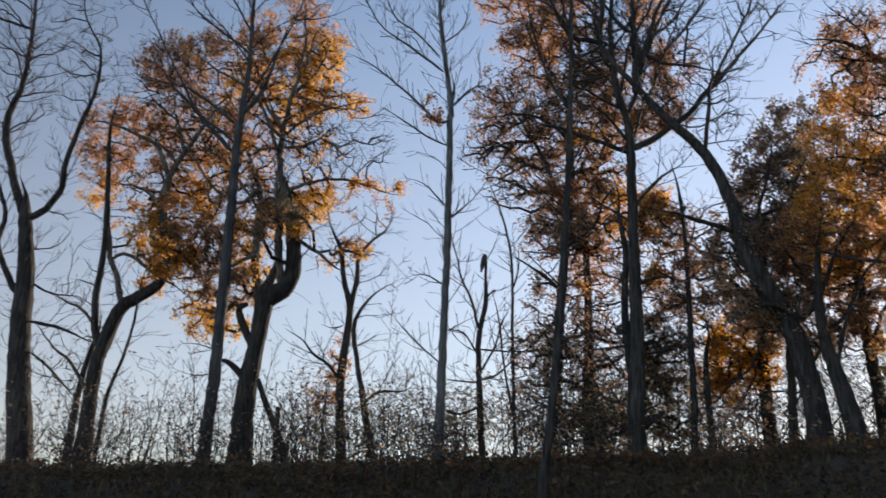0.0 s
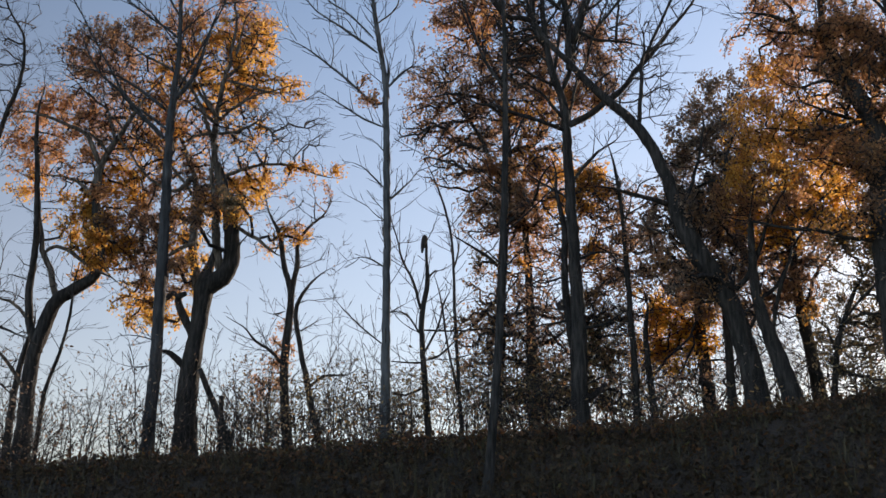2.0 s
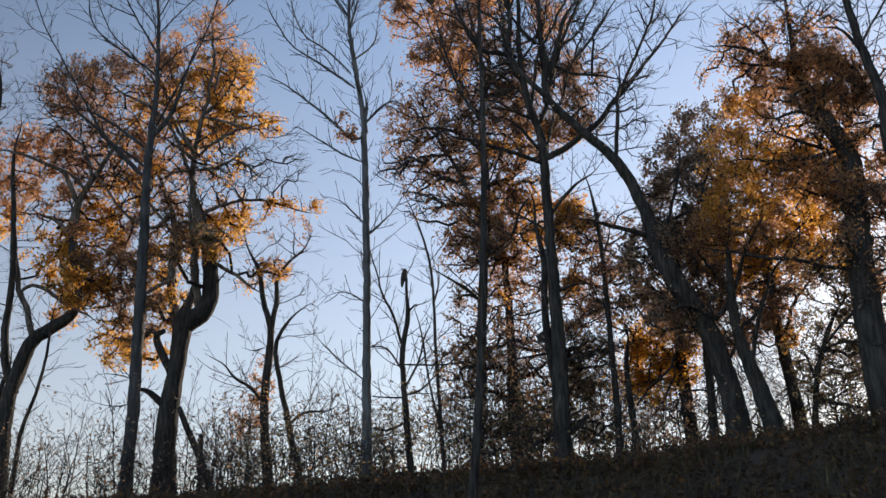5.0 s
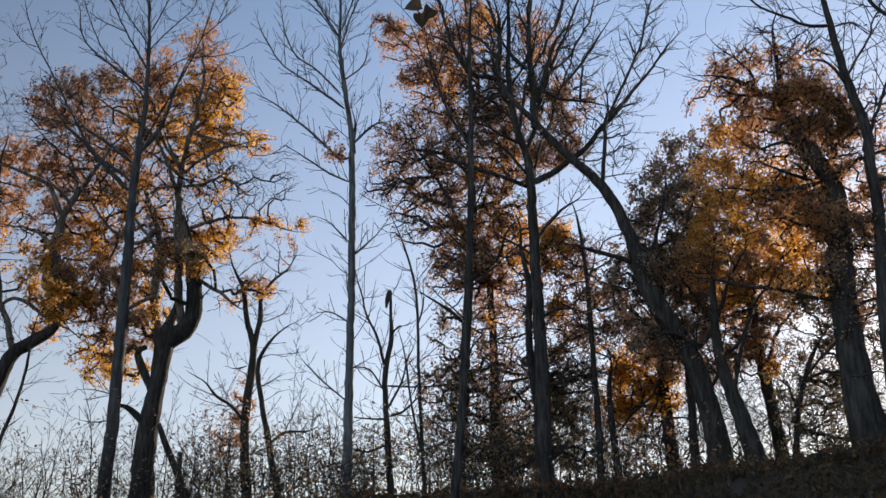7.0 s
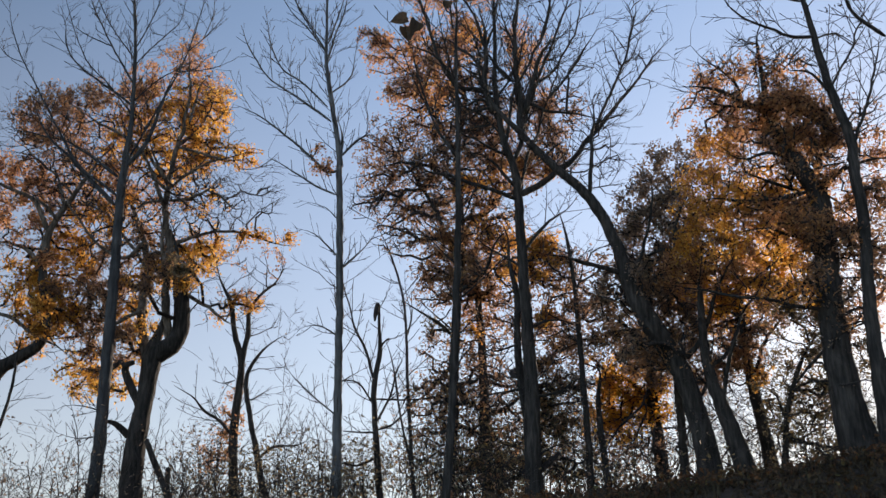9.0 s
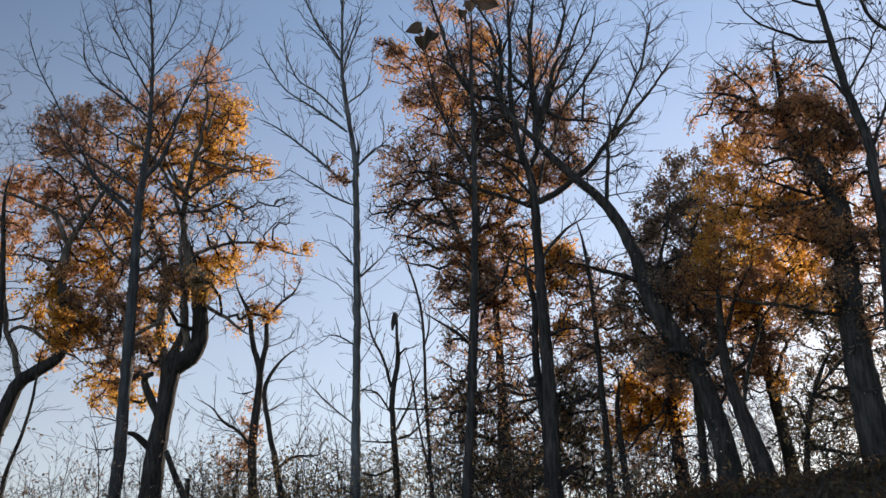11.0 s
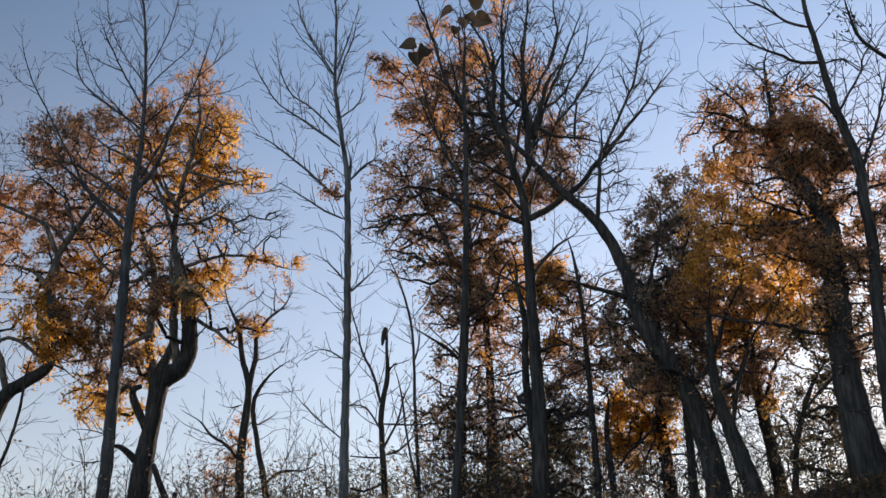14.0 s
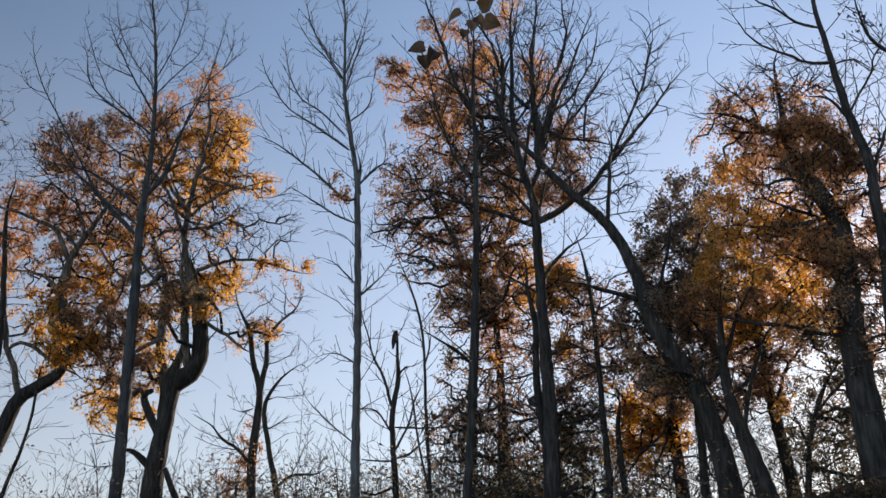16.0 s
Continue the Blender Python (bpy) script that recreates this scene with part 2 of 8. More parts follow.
class Mesher:
    """Gathers tubes."""

    def __init__(self):
        self.v, self.f, self.n = [], [], 0

    def tube(self, pts, radii, sides, knobby=0.0, close=True):
        pts, radii = np.asarray(pts), np.asarray(radii)
        k = len(pts)
        tan = np.gradient(pts, axis=0)
        tan /= np.linalg.norm(tan, axis=1)[:, None] + 1e-9
        ref = np.array([0.31, 0.95, 0.05])
        u = np.cross(tan, ref)
        u /= np.linalg.norm(u, axis=1)[:, None] + 1e-9
        w = np.cross(tan, u)
        a = np.arange(sides) * 2 * np.pi / sides
        r = radii[:, None] * np.ones(sides)
        if knobby:
            lump = rng.normal(0, 1, (k, sides))
            lump = (lump + np.roll(lump, 1, 0) + np.roll(lump, -1, 0) + np.roll(lump, 1, 1)) / 2
            r = r * (1 + knobby * lump)
        ring = pts[:, None, :] + r[..., None] * (np.cos(a)[None, :, None] * u[:, None, :] + np.sin(a)[None, :, None] * w[:, None, :])
        self.v.append(ring.reshape(-1, 3))
        n = self.n
        for i in range(k - 1):
            o = n + i * sides
            for j in range(sides):
                q = (j + 1) % sides
                self.f.append((o + j, o + q, o + sides + q, o + sides + j))
        if close:
            self.f.append(tuple(n + (k - 1) * sides + j for j in range(sides)))
            self.f.append(tuple(n + j for j in reversed(range(sides))))
        self.n += k * sides

    def make(self, name, material, parent, base):
        ob = mesh_object(name, (np.vstack(self.v) - base).tolist(), self.f, [material], parent)
        ob.data.shade_smooth()
        return ob


GROUPS = {"oak_tree": "oaks on the bank", "bare_aspen_tree": "bare aspens on the bank", "bare_sapling": "bare saplings on the bank",
          "understory_tree": "small trees under the canopy", "slim_tree": "slim trees in the thicket", "bare_tree": "bare trees at the edges"}


class Tree:
    """A tree or shrub: stems with given bends, then fine branches grown out into its crown masses, then leaves."""

    def __init__(self, name, label, category, up=0.3, wood=None, limb_wood=None, leaf_size=0.056, tip=0.0046, group="", side=15, reach=0.3, bare=False, slender=1.0, lush=1.5, twiggy=0.35, shoots=3):
        self.name, self.label, self.category, self.up = name, label, category, up
        self.group = group or GROUPS.get(name, "")
        self.wood = wood or (PALE_BARK if "pale" in label else ASPEN_BARK if "aspen" in name else OAK_BARK)
        self.limb_wood = limb_wood or self.wood
        self.foot = 0.03 if label.startswith("low") else 0.15
        self.lush, self.twiggy, self.shoots, self.large = lush, twiggy, shoots, []
        self.leaf_size, self.tip, self.reach, self.bare = leaf_size, tip, reach, bare
        self.stems, self.masses, self.side, self.slender = [], [], side, slender

    def stem(self, part, points):
        if part in ("trunk", "second_stem") and not (part == "second_stem" and points[0][2] > ground_height(points[0][0], points[0][1]) + 0.8):
            x, y, z, r = points[0]
            x2, y2, z2, _ = points[1]
            g = ground_height(x, y) - 0.15
            if z > g:
                s = (z - g) / max(0.1, z2 - z)
                points = [(x - (x2 - x) * s * 0.6, y, g, r * 1.25)] + points
        x, y, z, r = points[-1]
        if part in ("trunk", "second_stem", "limb") and r > 0.018 and self.category == "tree" and self.name != "snag_tree":
            d = Vector(points[-1][:3]) - Vector(points[-2][:3])
            d = d.normalized() * 0.45
            points = points + [(x + d.x + 0.06, y, z + d.z, r * 0.55), (x + 2 * d.x - 0.04, y, z + 2 * d.z, r * 0.2)]
        if part == "limb":
            points = [(x, y, z, r * self.slender) for x, y, z, r in points]
        self.stems.append((part, points))

    def mass(self, centre, radii, count, tone, leaves, size=1.0):
        centre, radii = np.array(centre), np.array(radii)
        if leaves > 1 and size <= 1 and self.category == "tree":
            # the foliage hangs before and behind the limbs, most of it on the sunny far side
            eye, push = np.array((0, 0, 1.6)), rng.uniform(0.975, 1.04)
            centre, radii, leaves = eye + (centre - eye) * push, radii * push, leaves * self.lush
        elif leaves < 1 and self.bare:
            count = int(count * self.twiggy)
        self.masses.append((centre, radii, count, tone, leaves, size))

    def big_leaves(self, places):
        """Single large leaves: where the stalk joins, length, the way they hang."""
        self.large = places

    def grow(self):
        first = self.stems[0][1][0]
        base = np.array((first[0], first[1], ground_height(first[0], first[1])))
        root = new(self.name)
        root.location = base
        root.empty_display_size = 0.3
        tagged(root, self.label, self.category, self.group)
        pos, tan, rad = [], [], []
        for part, points in self.stems:
            line = spline(points, 0.11)
            r = line[:, 3].copy()
            if part == "trunk" and r[0] > 0.05:
                high = line[:, 2] - base[2]
                r *= 1 + 0.45 * np.exp(-np.maximum(high, 0) / 0.18)
            if part in ("trunk", "limb", "leader", "second_stem", "stem") and r[-1] < 0.06 and self.name not in ("snag_tree", "broken_stump", "dead_pole"):
                r *= np.minimum(1, 0.25 + (len(r) - 1 - np.arange(len(r))) / 8)
            p = line[:, :3] + rng.normal(0, 1, (len(line), 3)) * np.minimum(0.006, r * 0.08)[:, None]
            if part in ("limb", "leader", "stem"):
                s = rng.uniform(0, 90)
                grow = np.minimum(1, np.arange(len(p)) / 6)
                wob = [[noise.noise((s, i * 0.23, c * 7)) + 0.6 * noise.noise((s + 9, i * 0.6, c * 7)) for c in range(3)] for i in range(len(p))]
                p = p + np.array(wob) * ((0.016 if self.bare and self.up > 1 else 0.045) * grow)[:, None]
            big = r[0] > 0.045
            if part == "limb":
                r[0] *= 0.55
            m = Mesher()
            m.tube(p, r, 16 if big else 7, 0.028 if big else 0.035)
            bearer = m.make(part, self.limb_wood if part == "limb" and r.max() < 0.14 else self.wood if big or self.wood in (ASPEN_BARK, PALE_BARK) else TWIG_BARK, root, base)
            t = np.gradient(p, axis=0)
            t /= np.linalg.norm(t, axis=1)[:, None] + 1e-9
            low = base[2] + (0.7 if part in ("trunk", "second_stem") else 0.0)
            keep = p[:, 2] > low
            pos += list(p[keep])
            tan += list(t[keep])
            rad += list(r[keep])
            if self.bare and part in ("trunk", "leader", "limb", "second_stem", "stem"):
                self.sprouts(bearer, base, part, p, t, r)
        if self.masses:
            self.branch(root, base, pos, tan, rad)
        for at, long, turn in self.large:
            self.big_leaf(root, base, np.array(at), long * 0.88, radians(turn))
        return root

    def big_leaf(self, root, base, at, long, turn):
        """A heart-shaped leaf, cupped along its midrib, on a thin stalk."""
        out = np.array((math.cos(turn), rng.uniform(-0.3, 0.3), math.sin(turn)))
        out /= np.linalg.norm(out)
        side = np.cross(out, (0.0, 1.0, 0.0)) * rng.uniform(0.7, 1.0) + np.array((0, rng.uniform(-0.5, 0.5), 0))
        side /= np.linalg.norm(side)
        up = np.cross(out, side)
        half = [(0.06, 0.18), (0.0, 0.3), (0.1, 0.4), (0.3, 0.45), (0.55, 0.36), (0.78, 0.18), (0.9, 0.07)]
        rib = [0.0, 0.08, 0.2, 0.35, 0.55, 0.78, 0.9]
        cup, droop = rng.uniform(0.15, 0.5), rng.uniform(-0.3, 0.1)
        verts, faces = [], []
        for sign in (1, -1):
            o = len(verts)
            for (u, v), w in zip(half, rib):
                for q, y in ((w, 0.0), (u, v * sign)):
                    verts.append(at - base + long * (out * q + side * y + up * (cup * abs(y) + droop * q * q)))
            verts.append(at - base + long * (out + up * droop))
            for k in range(len(half) - 1):
                faces.append((o + 2 * k, o + 2 * k + 1, o + 2 * k + 3, o + 2 * k + 2))
            faces.append((o + 12, o + 13, o + 14))
        leaf = mesh_object("leaf", [tuple(v) for v in verts], faces, [LEAVES["weed"]], root)
        m = Mesher()
        m.tube([at - out * long * 0.35 + np.array((0, 0, 0.02)), at], [0.002, 0.0016], 4, 0.0, False)
        m.make("leaf_stalk", TWIG_BARK, leaf, base)

    def sprouts(self, bearer, base, part, p, t, r):
        """Ascending side branches with alternate twigs, as leafless trees bear them."""
        m = Mesher()
        # aspens bear short crowded spurs
        spurs = "aspen" in self.name
        side = rng.uniform(0, 6.28)
        i = rng.uniform(0, 2)
        while i < len(p) - 1:
            j = int(i)
            f = j / (len(p) - 1)
            low = part in ("trunk", "second_stem")
            i += rng.uniform(0.8, 2.2) * (1.9 if low else 0.75 if spurs else 0.95)
            if p[j][2] < base[2] + (0.35 if part == "stem" else 1.3) or (part == "limb" and f < 0.12):
                continue
            side += 2.4 + rng.normal(0, 0.5)
            a = np.cross(t[j], (math.cos(side), math.sin(side), 0.1))
            a /= np.linalg.norm(a) + 1e-9
            way = t[j] * (0.45 if low else 0.85) + a * 0.75 + np.array((0, 0, 0.15))
            if part == "leader":
                long = (0.3 if spurs else 0.5) + (0.6 if spurs else 1.1) * (1 - f)
            elif low:
                long = rng.uniform(0.25, 0.9)
            elif part == "stem":
                long = 0.15 + 0.4 * (1 - f)
            else:
                long = (0.2 if spurs else 0.35) + (0.34 if spurs else 0.7) * (1 - f)
            self.sprout(m, p[j], way, long * rng.uniform(0.6, 1.2), min(r[j] * 0.5, 0.009), 0)
        if m.n:
            tagged(m.make("twig_spray", TWIG_BARK, bearer, base), kind="stuff")

    def sprout(self, m, at, way, long, thick, depth):
        n = max(3, int(long / 0.09))
        way = way / np.linalg.norm(way)
        line, q = [at], at
        turn = rng.uniform(0, 6.28)
        for k in range(n):
            way = way + np.array((0, 0, 0.05 * self.up * (0.5 + k / n))) + rng.normal(0, 0.04, 3)
            way /= np.linalg.norm(way)
            q = q + way * long / n
            line.append(q)
            if depth < 2 and 1 <= k < n - 2 and rng.uniform() < 0.62:
                turn += math.pi + rng.normal(0, 0.4)
                a = np.cross(way, (math.cos(turn), math.sin(turn), 0.2))
                a /= np.linalg.norm(a) + 1e-9
                self.sprout(m, q, way + a * 0.8, (long * (1 - k / n) * 0.4 + 0.03) * rng.uniform(0.4, 1.2), thick * 0.65, depth + 1)
        # a swollen bud ends each twig
        rr = np.linspace(max(thick, 0.0048), 0.0034, len(line))
        line.append(q + way * 0.022)
        m.tube(line, [*rr[:-1], 0.0055, 0.002], 4 if thick > 0.006 else 3, 0.0, False)

    def branch(self, root, base, pos, tan, rad):
        tgt, own = [], []
        gaps = rng.uniform(0, 50, 3)
        for i, (c, r, count, tone, leaves, _) in enumerate(self.masses):
            # leaves keep to common clumps with gaps between; bare twigs spread anywhere
            off, fine, least = (gaps, 3.9, 0.0) if leaves > 1 else (rng.uniform(0, 50, 3), 3.4, -0.16)
            made = 0
            tries = 0
            while made < count and tries < count * 12:
                tries += 1
                d = rng.normal(0, 1, 3)
                d *= rng.uniform(0, 1) ** 0.45 / np.linalg.norm(d)
                p = c + r * d * 1.08
                if noise.noise(Vector((p + off) * fine)) < least or p[2] < base[2] + self.foot:
                    continue
                tgt.append(p)
                own.append(i)
                made += 1
        # short side twigs along the bare limbs
        plain = len(self.masses)
        self.masses.append((base, base, 0, "dark", 0.1, 0.6))
        for part, points in self.stems:
            if part in ("limb", "leader", "second_stem"):
                line = spline(points, 0.11)
                for _ in range(int(len(line) * 0.11 * self.side)):
                    s = line[int(rng.uniform(0.15, 1) * (len(line) - 1))]
                    if s[2] < base[2] + 1.0:
                        continue
                    d = rng.normal(0, 1, 3) + np.array((0, 0, 0.7 * self.up + 0.3))
                    tgt.append(s[:3] + d / np.linalg.norm(d) * rng.uniform(0.12, 0.6))
                    own.append(plain)
        # shoots with a few leaves on the trunk
        shoots = len(self.masses)
        self.masses.append((base, base, 0, "drab", 0.9, 0.9))
        for part, points in self.stems:
            if part in ("trunk", "second_stem") and self.category == "tree" and "aspen" not in self.name:
                line = spline(points, 0.11)
                for _ in range(int(len(line) * 0.11 * self.shoots)):
                    s = line[int(rng.uniform(0, 1) * (len(line) - 1))]
                    if s[2] < base[2] + 0.5:
                        continue
                    d = rng.normal(0, 1, 3) * np.array((1, 1, 0.5)) + np.array((0, -0.3, 0.3))
                    tgt.append(s[:3] + d / np.linalg.norm(d) * (s[3] + rng.uniform(0.1, 0.45)))
                    own.append(shoots)
        if not tgt:
            return
        tgt, own = np.array(tgt), np.array(own)
        n0 = len(pos)
        pos, tan = [np.array(p) for p in pos], [np.array(t) for t in tan]
        length, parent = [0.0] * n0, [-1] * n0
        best = np.full(len(tgt), 1e9)
        src = np.zeros(len(tgt), int)

        def cost(q, extra):
            d = tgt - q
            n = np.linalg.norm(d, axis=1) + 1e-6
            return n * (1 + self.up * np.maximum(0, 0.35 - d[:, 2] / n)) + extra
        for i in range(n0):
            c = cost(pos[i], 2.0 * rad[i])
            b = c < best
            best[b], src[b] = c[b], i
        open_ = np.ones(len(tgt), bool)
        ends = np.zeros(len(tgt), int)
        for _ in range(len(tgt)):
            j = int(np.argmin(np.where(open_, best, 1e8)))
            open_[j] = False
            i, p = src[j], tgt[j]
            a = pos[i]
            d = np.linalg.norm(p - a)
            mid = a + tan[i] * d * (0.25 if i < n0 else 0.3) + (p - a) * 0.25 + np.array((0, 0, 0.05 * d * self.up))
            n = max(1, int(d / 0.16))
            last, lastp = i, a
            for s in range(1, n + 1):
                t = s / n
                q = (1 - t) ** 2 * a + 2 * t * (1 - t) * mid + t * t * p
                if s < n:
                    q = q + rng.normal(0, 0.008, 3)
                g = q - lastp
                pos.append(q)
                tan.append(g / (np.linalg.norm(g) + 1e-9))
                length.append(length[last] + np.linalg.norm(g))
                parent.append(last)
                last, lastp = len(pos) - 1, q
                c = cost(q, self.reach * length[last])
                b = open_ & (c < best)
                best[b], src[b] = c[b], last
            ends[j] = last
        # thickness by the number of tips that a branch carries
        tips = np.zeros(len(pos))
        tips[ends] += 1
        for i in range(len(pos) - 1, n0 - 1, -1):
            tips[parent[i]] += tips[i]
        r = self.tip * np.maximum(tips, 1) ** 0.5
        for i in range(n0, len(pos)):
            lim = rad[parent[i]] * 0.8 if parent[i] < n0 else r[parent[i]]
            r[i] = max(0.0034, min(r[i], lim))
        kids = {}
        for i in range(n0, len(pos)):
            kids.setdefault(parent[i], []).append(i)
        m, bough = Mesher(), None
        for e, i in zip(ends, own):
            if self.masses[i][4] < 1:
                for _ in range(int(rng.integers(1, 4))):
                    d = tan[e] + rng.normal(0, 0.3, 3) + np.array((0, 0, 0.35 * self.up))
                    d *= rng.uniform(0.08, 0.32) / np.linalg.norm(d)
                    a = pos[e] - tan[e] * rng.uniform(0, 0.1)
                    m.tube([a, a + d * 0.5 + rng.normal(0, 0.008, 3), a + d], [0.0036, 0.0032, 0.002], 3, 0.0, False)
        starts = [(parent[i], i) for i in range(n0, len(pos)) if parent[i] < n0]
        while starts:
            a, i = starts.pop()
            if a < n0:
                if bough is not None:
                    bough.make("branch", TWIG_BARK, root, base)
                bough = Mesher() if tips[i] >= 14 else None
            chain, rr = [pos[a]], [r[i]]
            while True:
                chain.append(pos[i])
                rr.append(r[i])
                nxt = kids.get(i, [])
                if not nxt:
                    break
                nxt = sorted(nxt, key=lambda q: -tips[q])
                starts += [(i, q) for q in nxt[1:]]
                i = nxt[0]
            rr[-1] *= 0.6
            (m if bough is None else bough).tube(chain, rr, 5 if rr[0] > 0.012 else 3, 0.0, False)
        if bough is not None:
            bough.make("branch", TWIG_BARK, root, base)
        if m.n:
            tagged(m.make("twig_spray", TWIG_BARK, root, base), kind="stuff")
        self.leaves(root, base, tgt, own, [tan[e] for e in ends])

    def leaves(self, root, base, tgt, own, dirs):
        at, face, size, slot = [], [], [], []
        tones = sorted({m[3] for m in self.masses if m[4]})
        if not tones:
            return
        for p, i, d in zip(tgt, own, dirs):
            k, tone = self.masses[i][4], self.masses[i][3]
            if not k:
                continue
            for _ in range(int(rng.poisson(k))):
                at.append(p - d * rng.uniform(-0.02, 0.22) + rng.normal(0, 0.045, 3))
                face.append(d * 0.6 + rng.normal(0, 0.7, 3) + np.array((0, 0, -0.35)))
                size.append(self.leaf_size * rng.uniform(0.65, 1.25) * self.masses[i][5])
                slot.append(tones.index(tone))
        n = len(at)
        if not n:
            return
        at, ax, size = np.array(at), np.array(face), np.array(size)
        ax /= np.linalg.norm(ax, axis=1)[:, None]
        sd = np.cross(ax, rng.normal(0, 1, (n, 3)))
        sd /= np.linalg.norm(sd, axis=1)[:, None]
        nm = np.cross(ax, sd)
        fold = rng.uniform(-0.2, 0.8, n)
        curl = rng.normal(0, 0.22, n)
        tpl = [(0.0, 0.0)] + LOBES + [(1.0, 0.0)] + [(u, -v) for u, v in LOBES]
        verts = np.zeros((n, len(tpl), 3))
        for c, (u, v) in enumerate(tpl):
            lift = np.abs(v) * fold + curl * u * u
            verts[:, c] = at + size[:, None] * (ax * u + sd * v + nm * lift[:, None])
        q = len(tpl)
        h = len(LOBES)
        faces, slots = [], []
        for i in range(n):
            o = i * q
            faces.append(tuple(range(o, o + h + 2)))
            faces.append((o, *range(o + q - h, o + q), o + h + 1)[::-1])
            slots += [slot[i], slot[i]]
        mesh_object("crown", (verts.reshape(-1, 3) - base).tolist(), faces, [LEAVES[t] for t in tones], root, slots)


edge_tree = Tree("bare_tree", "bare dark tree with ascending limbs on the bank", "tree", twiggy=0.8, up=1.4, reach=0.5, bare=True, side=0)
edge_tree.stem("trunk", [(-8.66, 18.00, 3.03, 0.243), (-8.72, 18.00, 3.53, 0.234), (-8.93, 18.00, 4.56, 0.225), (-9.08, 18.00, 5.41, 0.207), (-9.17, 18.00, 6.18, 0.189), (-9.21, 18.00, 6.86, 0.171), (-9.34, 18.00, 7.67, 0.144), (-9.44, 18.00, 8.08, 0.126)])
edge_tree.stem("limb", [(-9.44, 18.00, 8.08, 0.099), (-9.94, 18.08, 9.14, 0.081), (-10.27, 18.17, 10.18, 0.077), (-10.14, 18.25, 11.13, 0.057), (-10.18, 18.33, 12.40, 0.042), (-10.36, 18.42, 13.86, 0.026), (-10.59, 18.50, 15.25, 0.016)])
edge_tree.stem("limb", [(-9.43, 18.00, 8.02, 0.072), (-9.02, 17.93, 8.24, 0.066), (-8.72, 17.85, 8.69, 0.061), (-8.68, 17.77, 9.21, 0.056), (-8.47, 17.70, 10.04, 0.045), (-8.25, 17.62, 10.70, 0.035), (-8.26, 17.55, 11.56, 0.025), (-8.69, 17.48, 12.43, 0.015), (-8.70, 17.40, 13.46, 0.010)])
edge_tree.stem("limb", [(-9.32, 18.00, 6.52, 0.072), (-9.58, 17.92, 6.94, 0.061), (-9.81, 17.84, 7.49, 0.056), (-9.71, 17.76, 8.05, 0.045), (-10.07, 17.68, 8.96, 0.030), (-10.60, 17.60, 10.15, 0.020)])
edge_tree.stem("limb", [(-8.95, 18.00, 5.97, 0.036), (-8.35, 17.83, 5.83, 0.030), (-7.71, 17.67, 5.59, 0.020), (-7.45, 17.50, 5.43, 0.010)])
edge_tree.stem("limb", [(-9.08, 18.00, 6.75, 0.026), (-8.73, 18.17, 6.58, 0.021), (-8.24, 18.33, 6.58, 0.016), (-8.06, 18.50, 6.46, 0.011)])
edge_tree.stem("limb", [(-8.84, 18.00, 5.37, 0.026), (-8.56, 18.20, 5.15, 0.026), (-8.20, 18.40, 4.76, 0.021), (-7.91, 18.60, 4.48, 0.016)])
edge_tree.mass((-9.97, 18.00, 12.20), (1.23, 0.92, 1.84), 246, "dark", 0.12, 0.6)
edge_tree.mass((-10.41, 18.00, 10.61), (0.98, 0.81, 1.72), 184, "dark", 0.12, 0.6)
edge_tree.mass((-8.99, 18.00, 11.41), (0.86, 0.70, 1.47), 138, "dark", 0.12, 0.6)
edge_tree.mass((-11.60, 18.00, 13.01), (0.98, 1.03, 2.45), 263, "dark", 0.12, 0.6)
edge_tree.mass((-8.87, 18.00, 12.21), (0.61, 0.63, 1.47), 98, "dark", 0.12, 0.6)
edge_tree.mass((-8.49, 18.00, 7.57), (0.74, 0.44, 0.74), 38, "dark", 0.12, 0.6)
edge_tree.mass((-8.32, 18.00, 5.22), (0.74, 0.44, 0.74), 38, "dark", 0.12, 0.6)
edge_tree.mass((-9.51, 18.00, 6.97), (0.61, 0.48, 0.98), 43, "dark", 0.12, 0.6)
edge_tree.mass((-9.02, 18.00, 8.75), (0.61, 0.40, 0.74), 32, "dark", 0.12, 0.6)
edge_tree.mass((-9.12, 18.00, 5.41), (0.49, 0.37, 0.74), 26, "dark", 0.12, 0.6)
edge_tree.grow()

bent_oak = Tree("oak_tree", "oak with a sharply bent trunk and thin rusty leaves", "tree", up=0.25, tip=0.005, limb_wood=SUNLIT_TAN_BARK)
bent_oak.stem("trunk", [(-7.40, 17.60, 3.51, 0.155), (-7.40, 17.60, 3.99, 0.140), (-7.39, 17.60, 5.08, 0.126), (-7.28, 17.60, 5.58, 0.133), (-7.12, 17.60, 6.10, 0.126), (-6.89, 17.60, 6.35, 0.118), (-6.56, 17.60, 6.55, 0.103), (-6.35, 17.60, 6.83, 0.089), (-6.43, 17.60, 7.58, 0.088), (-6.56, 17.60, 8.26, 0.070)])
bent_oak.stem("limb", [(-6.56, 17.60, 8.26, 0.117), (-6.50, 17.60, 8.83, 0.065), (-6.27, 17.60, 9.35, 0.055), (-5.98, 17.60, 9.86, 0.040), (-5.72, 17.60, 10.33, 0.020)])
bent_oak.stem("second_stem", [(-7.28, 17.60, 5.22, 0.070), (-7.46, 17.56, 5.63, 0.075), (-7.55, 17.51, 6.30, 0.070), (-7.51, 17.47, 7.14, 0.060), (-7.54, 17.43, 7.79, 0.054), (-7.61, 17.39, 8.68, 0.049), (-7.68, 17.34, 9.36, 0.039), (-7.68, 17.30, 9.93, 0.020)])
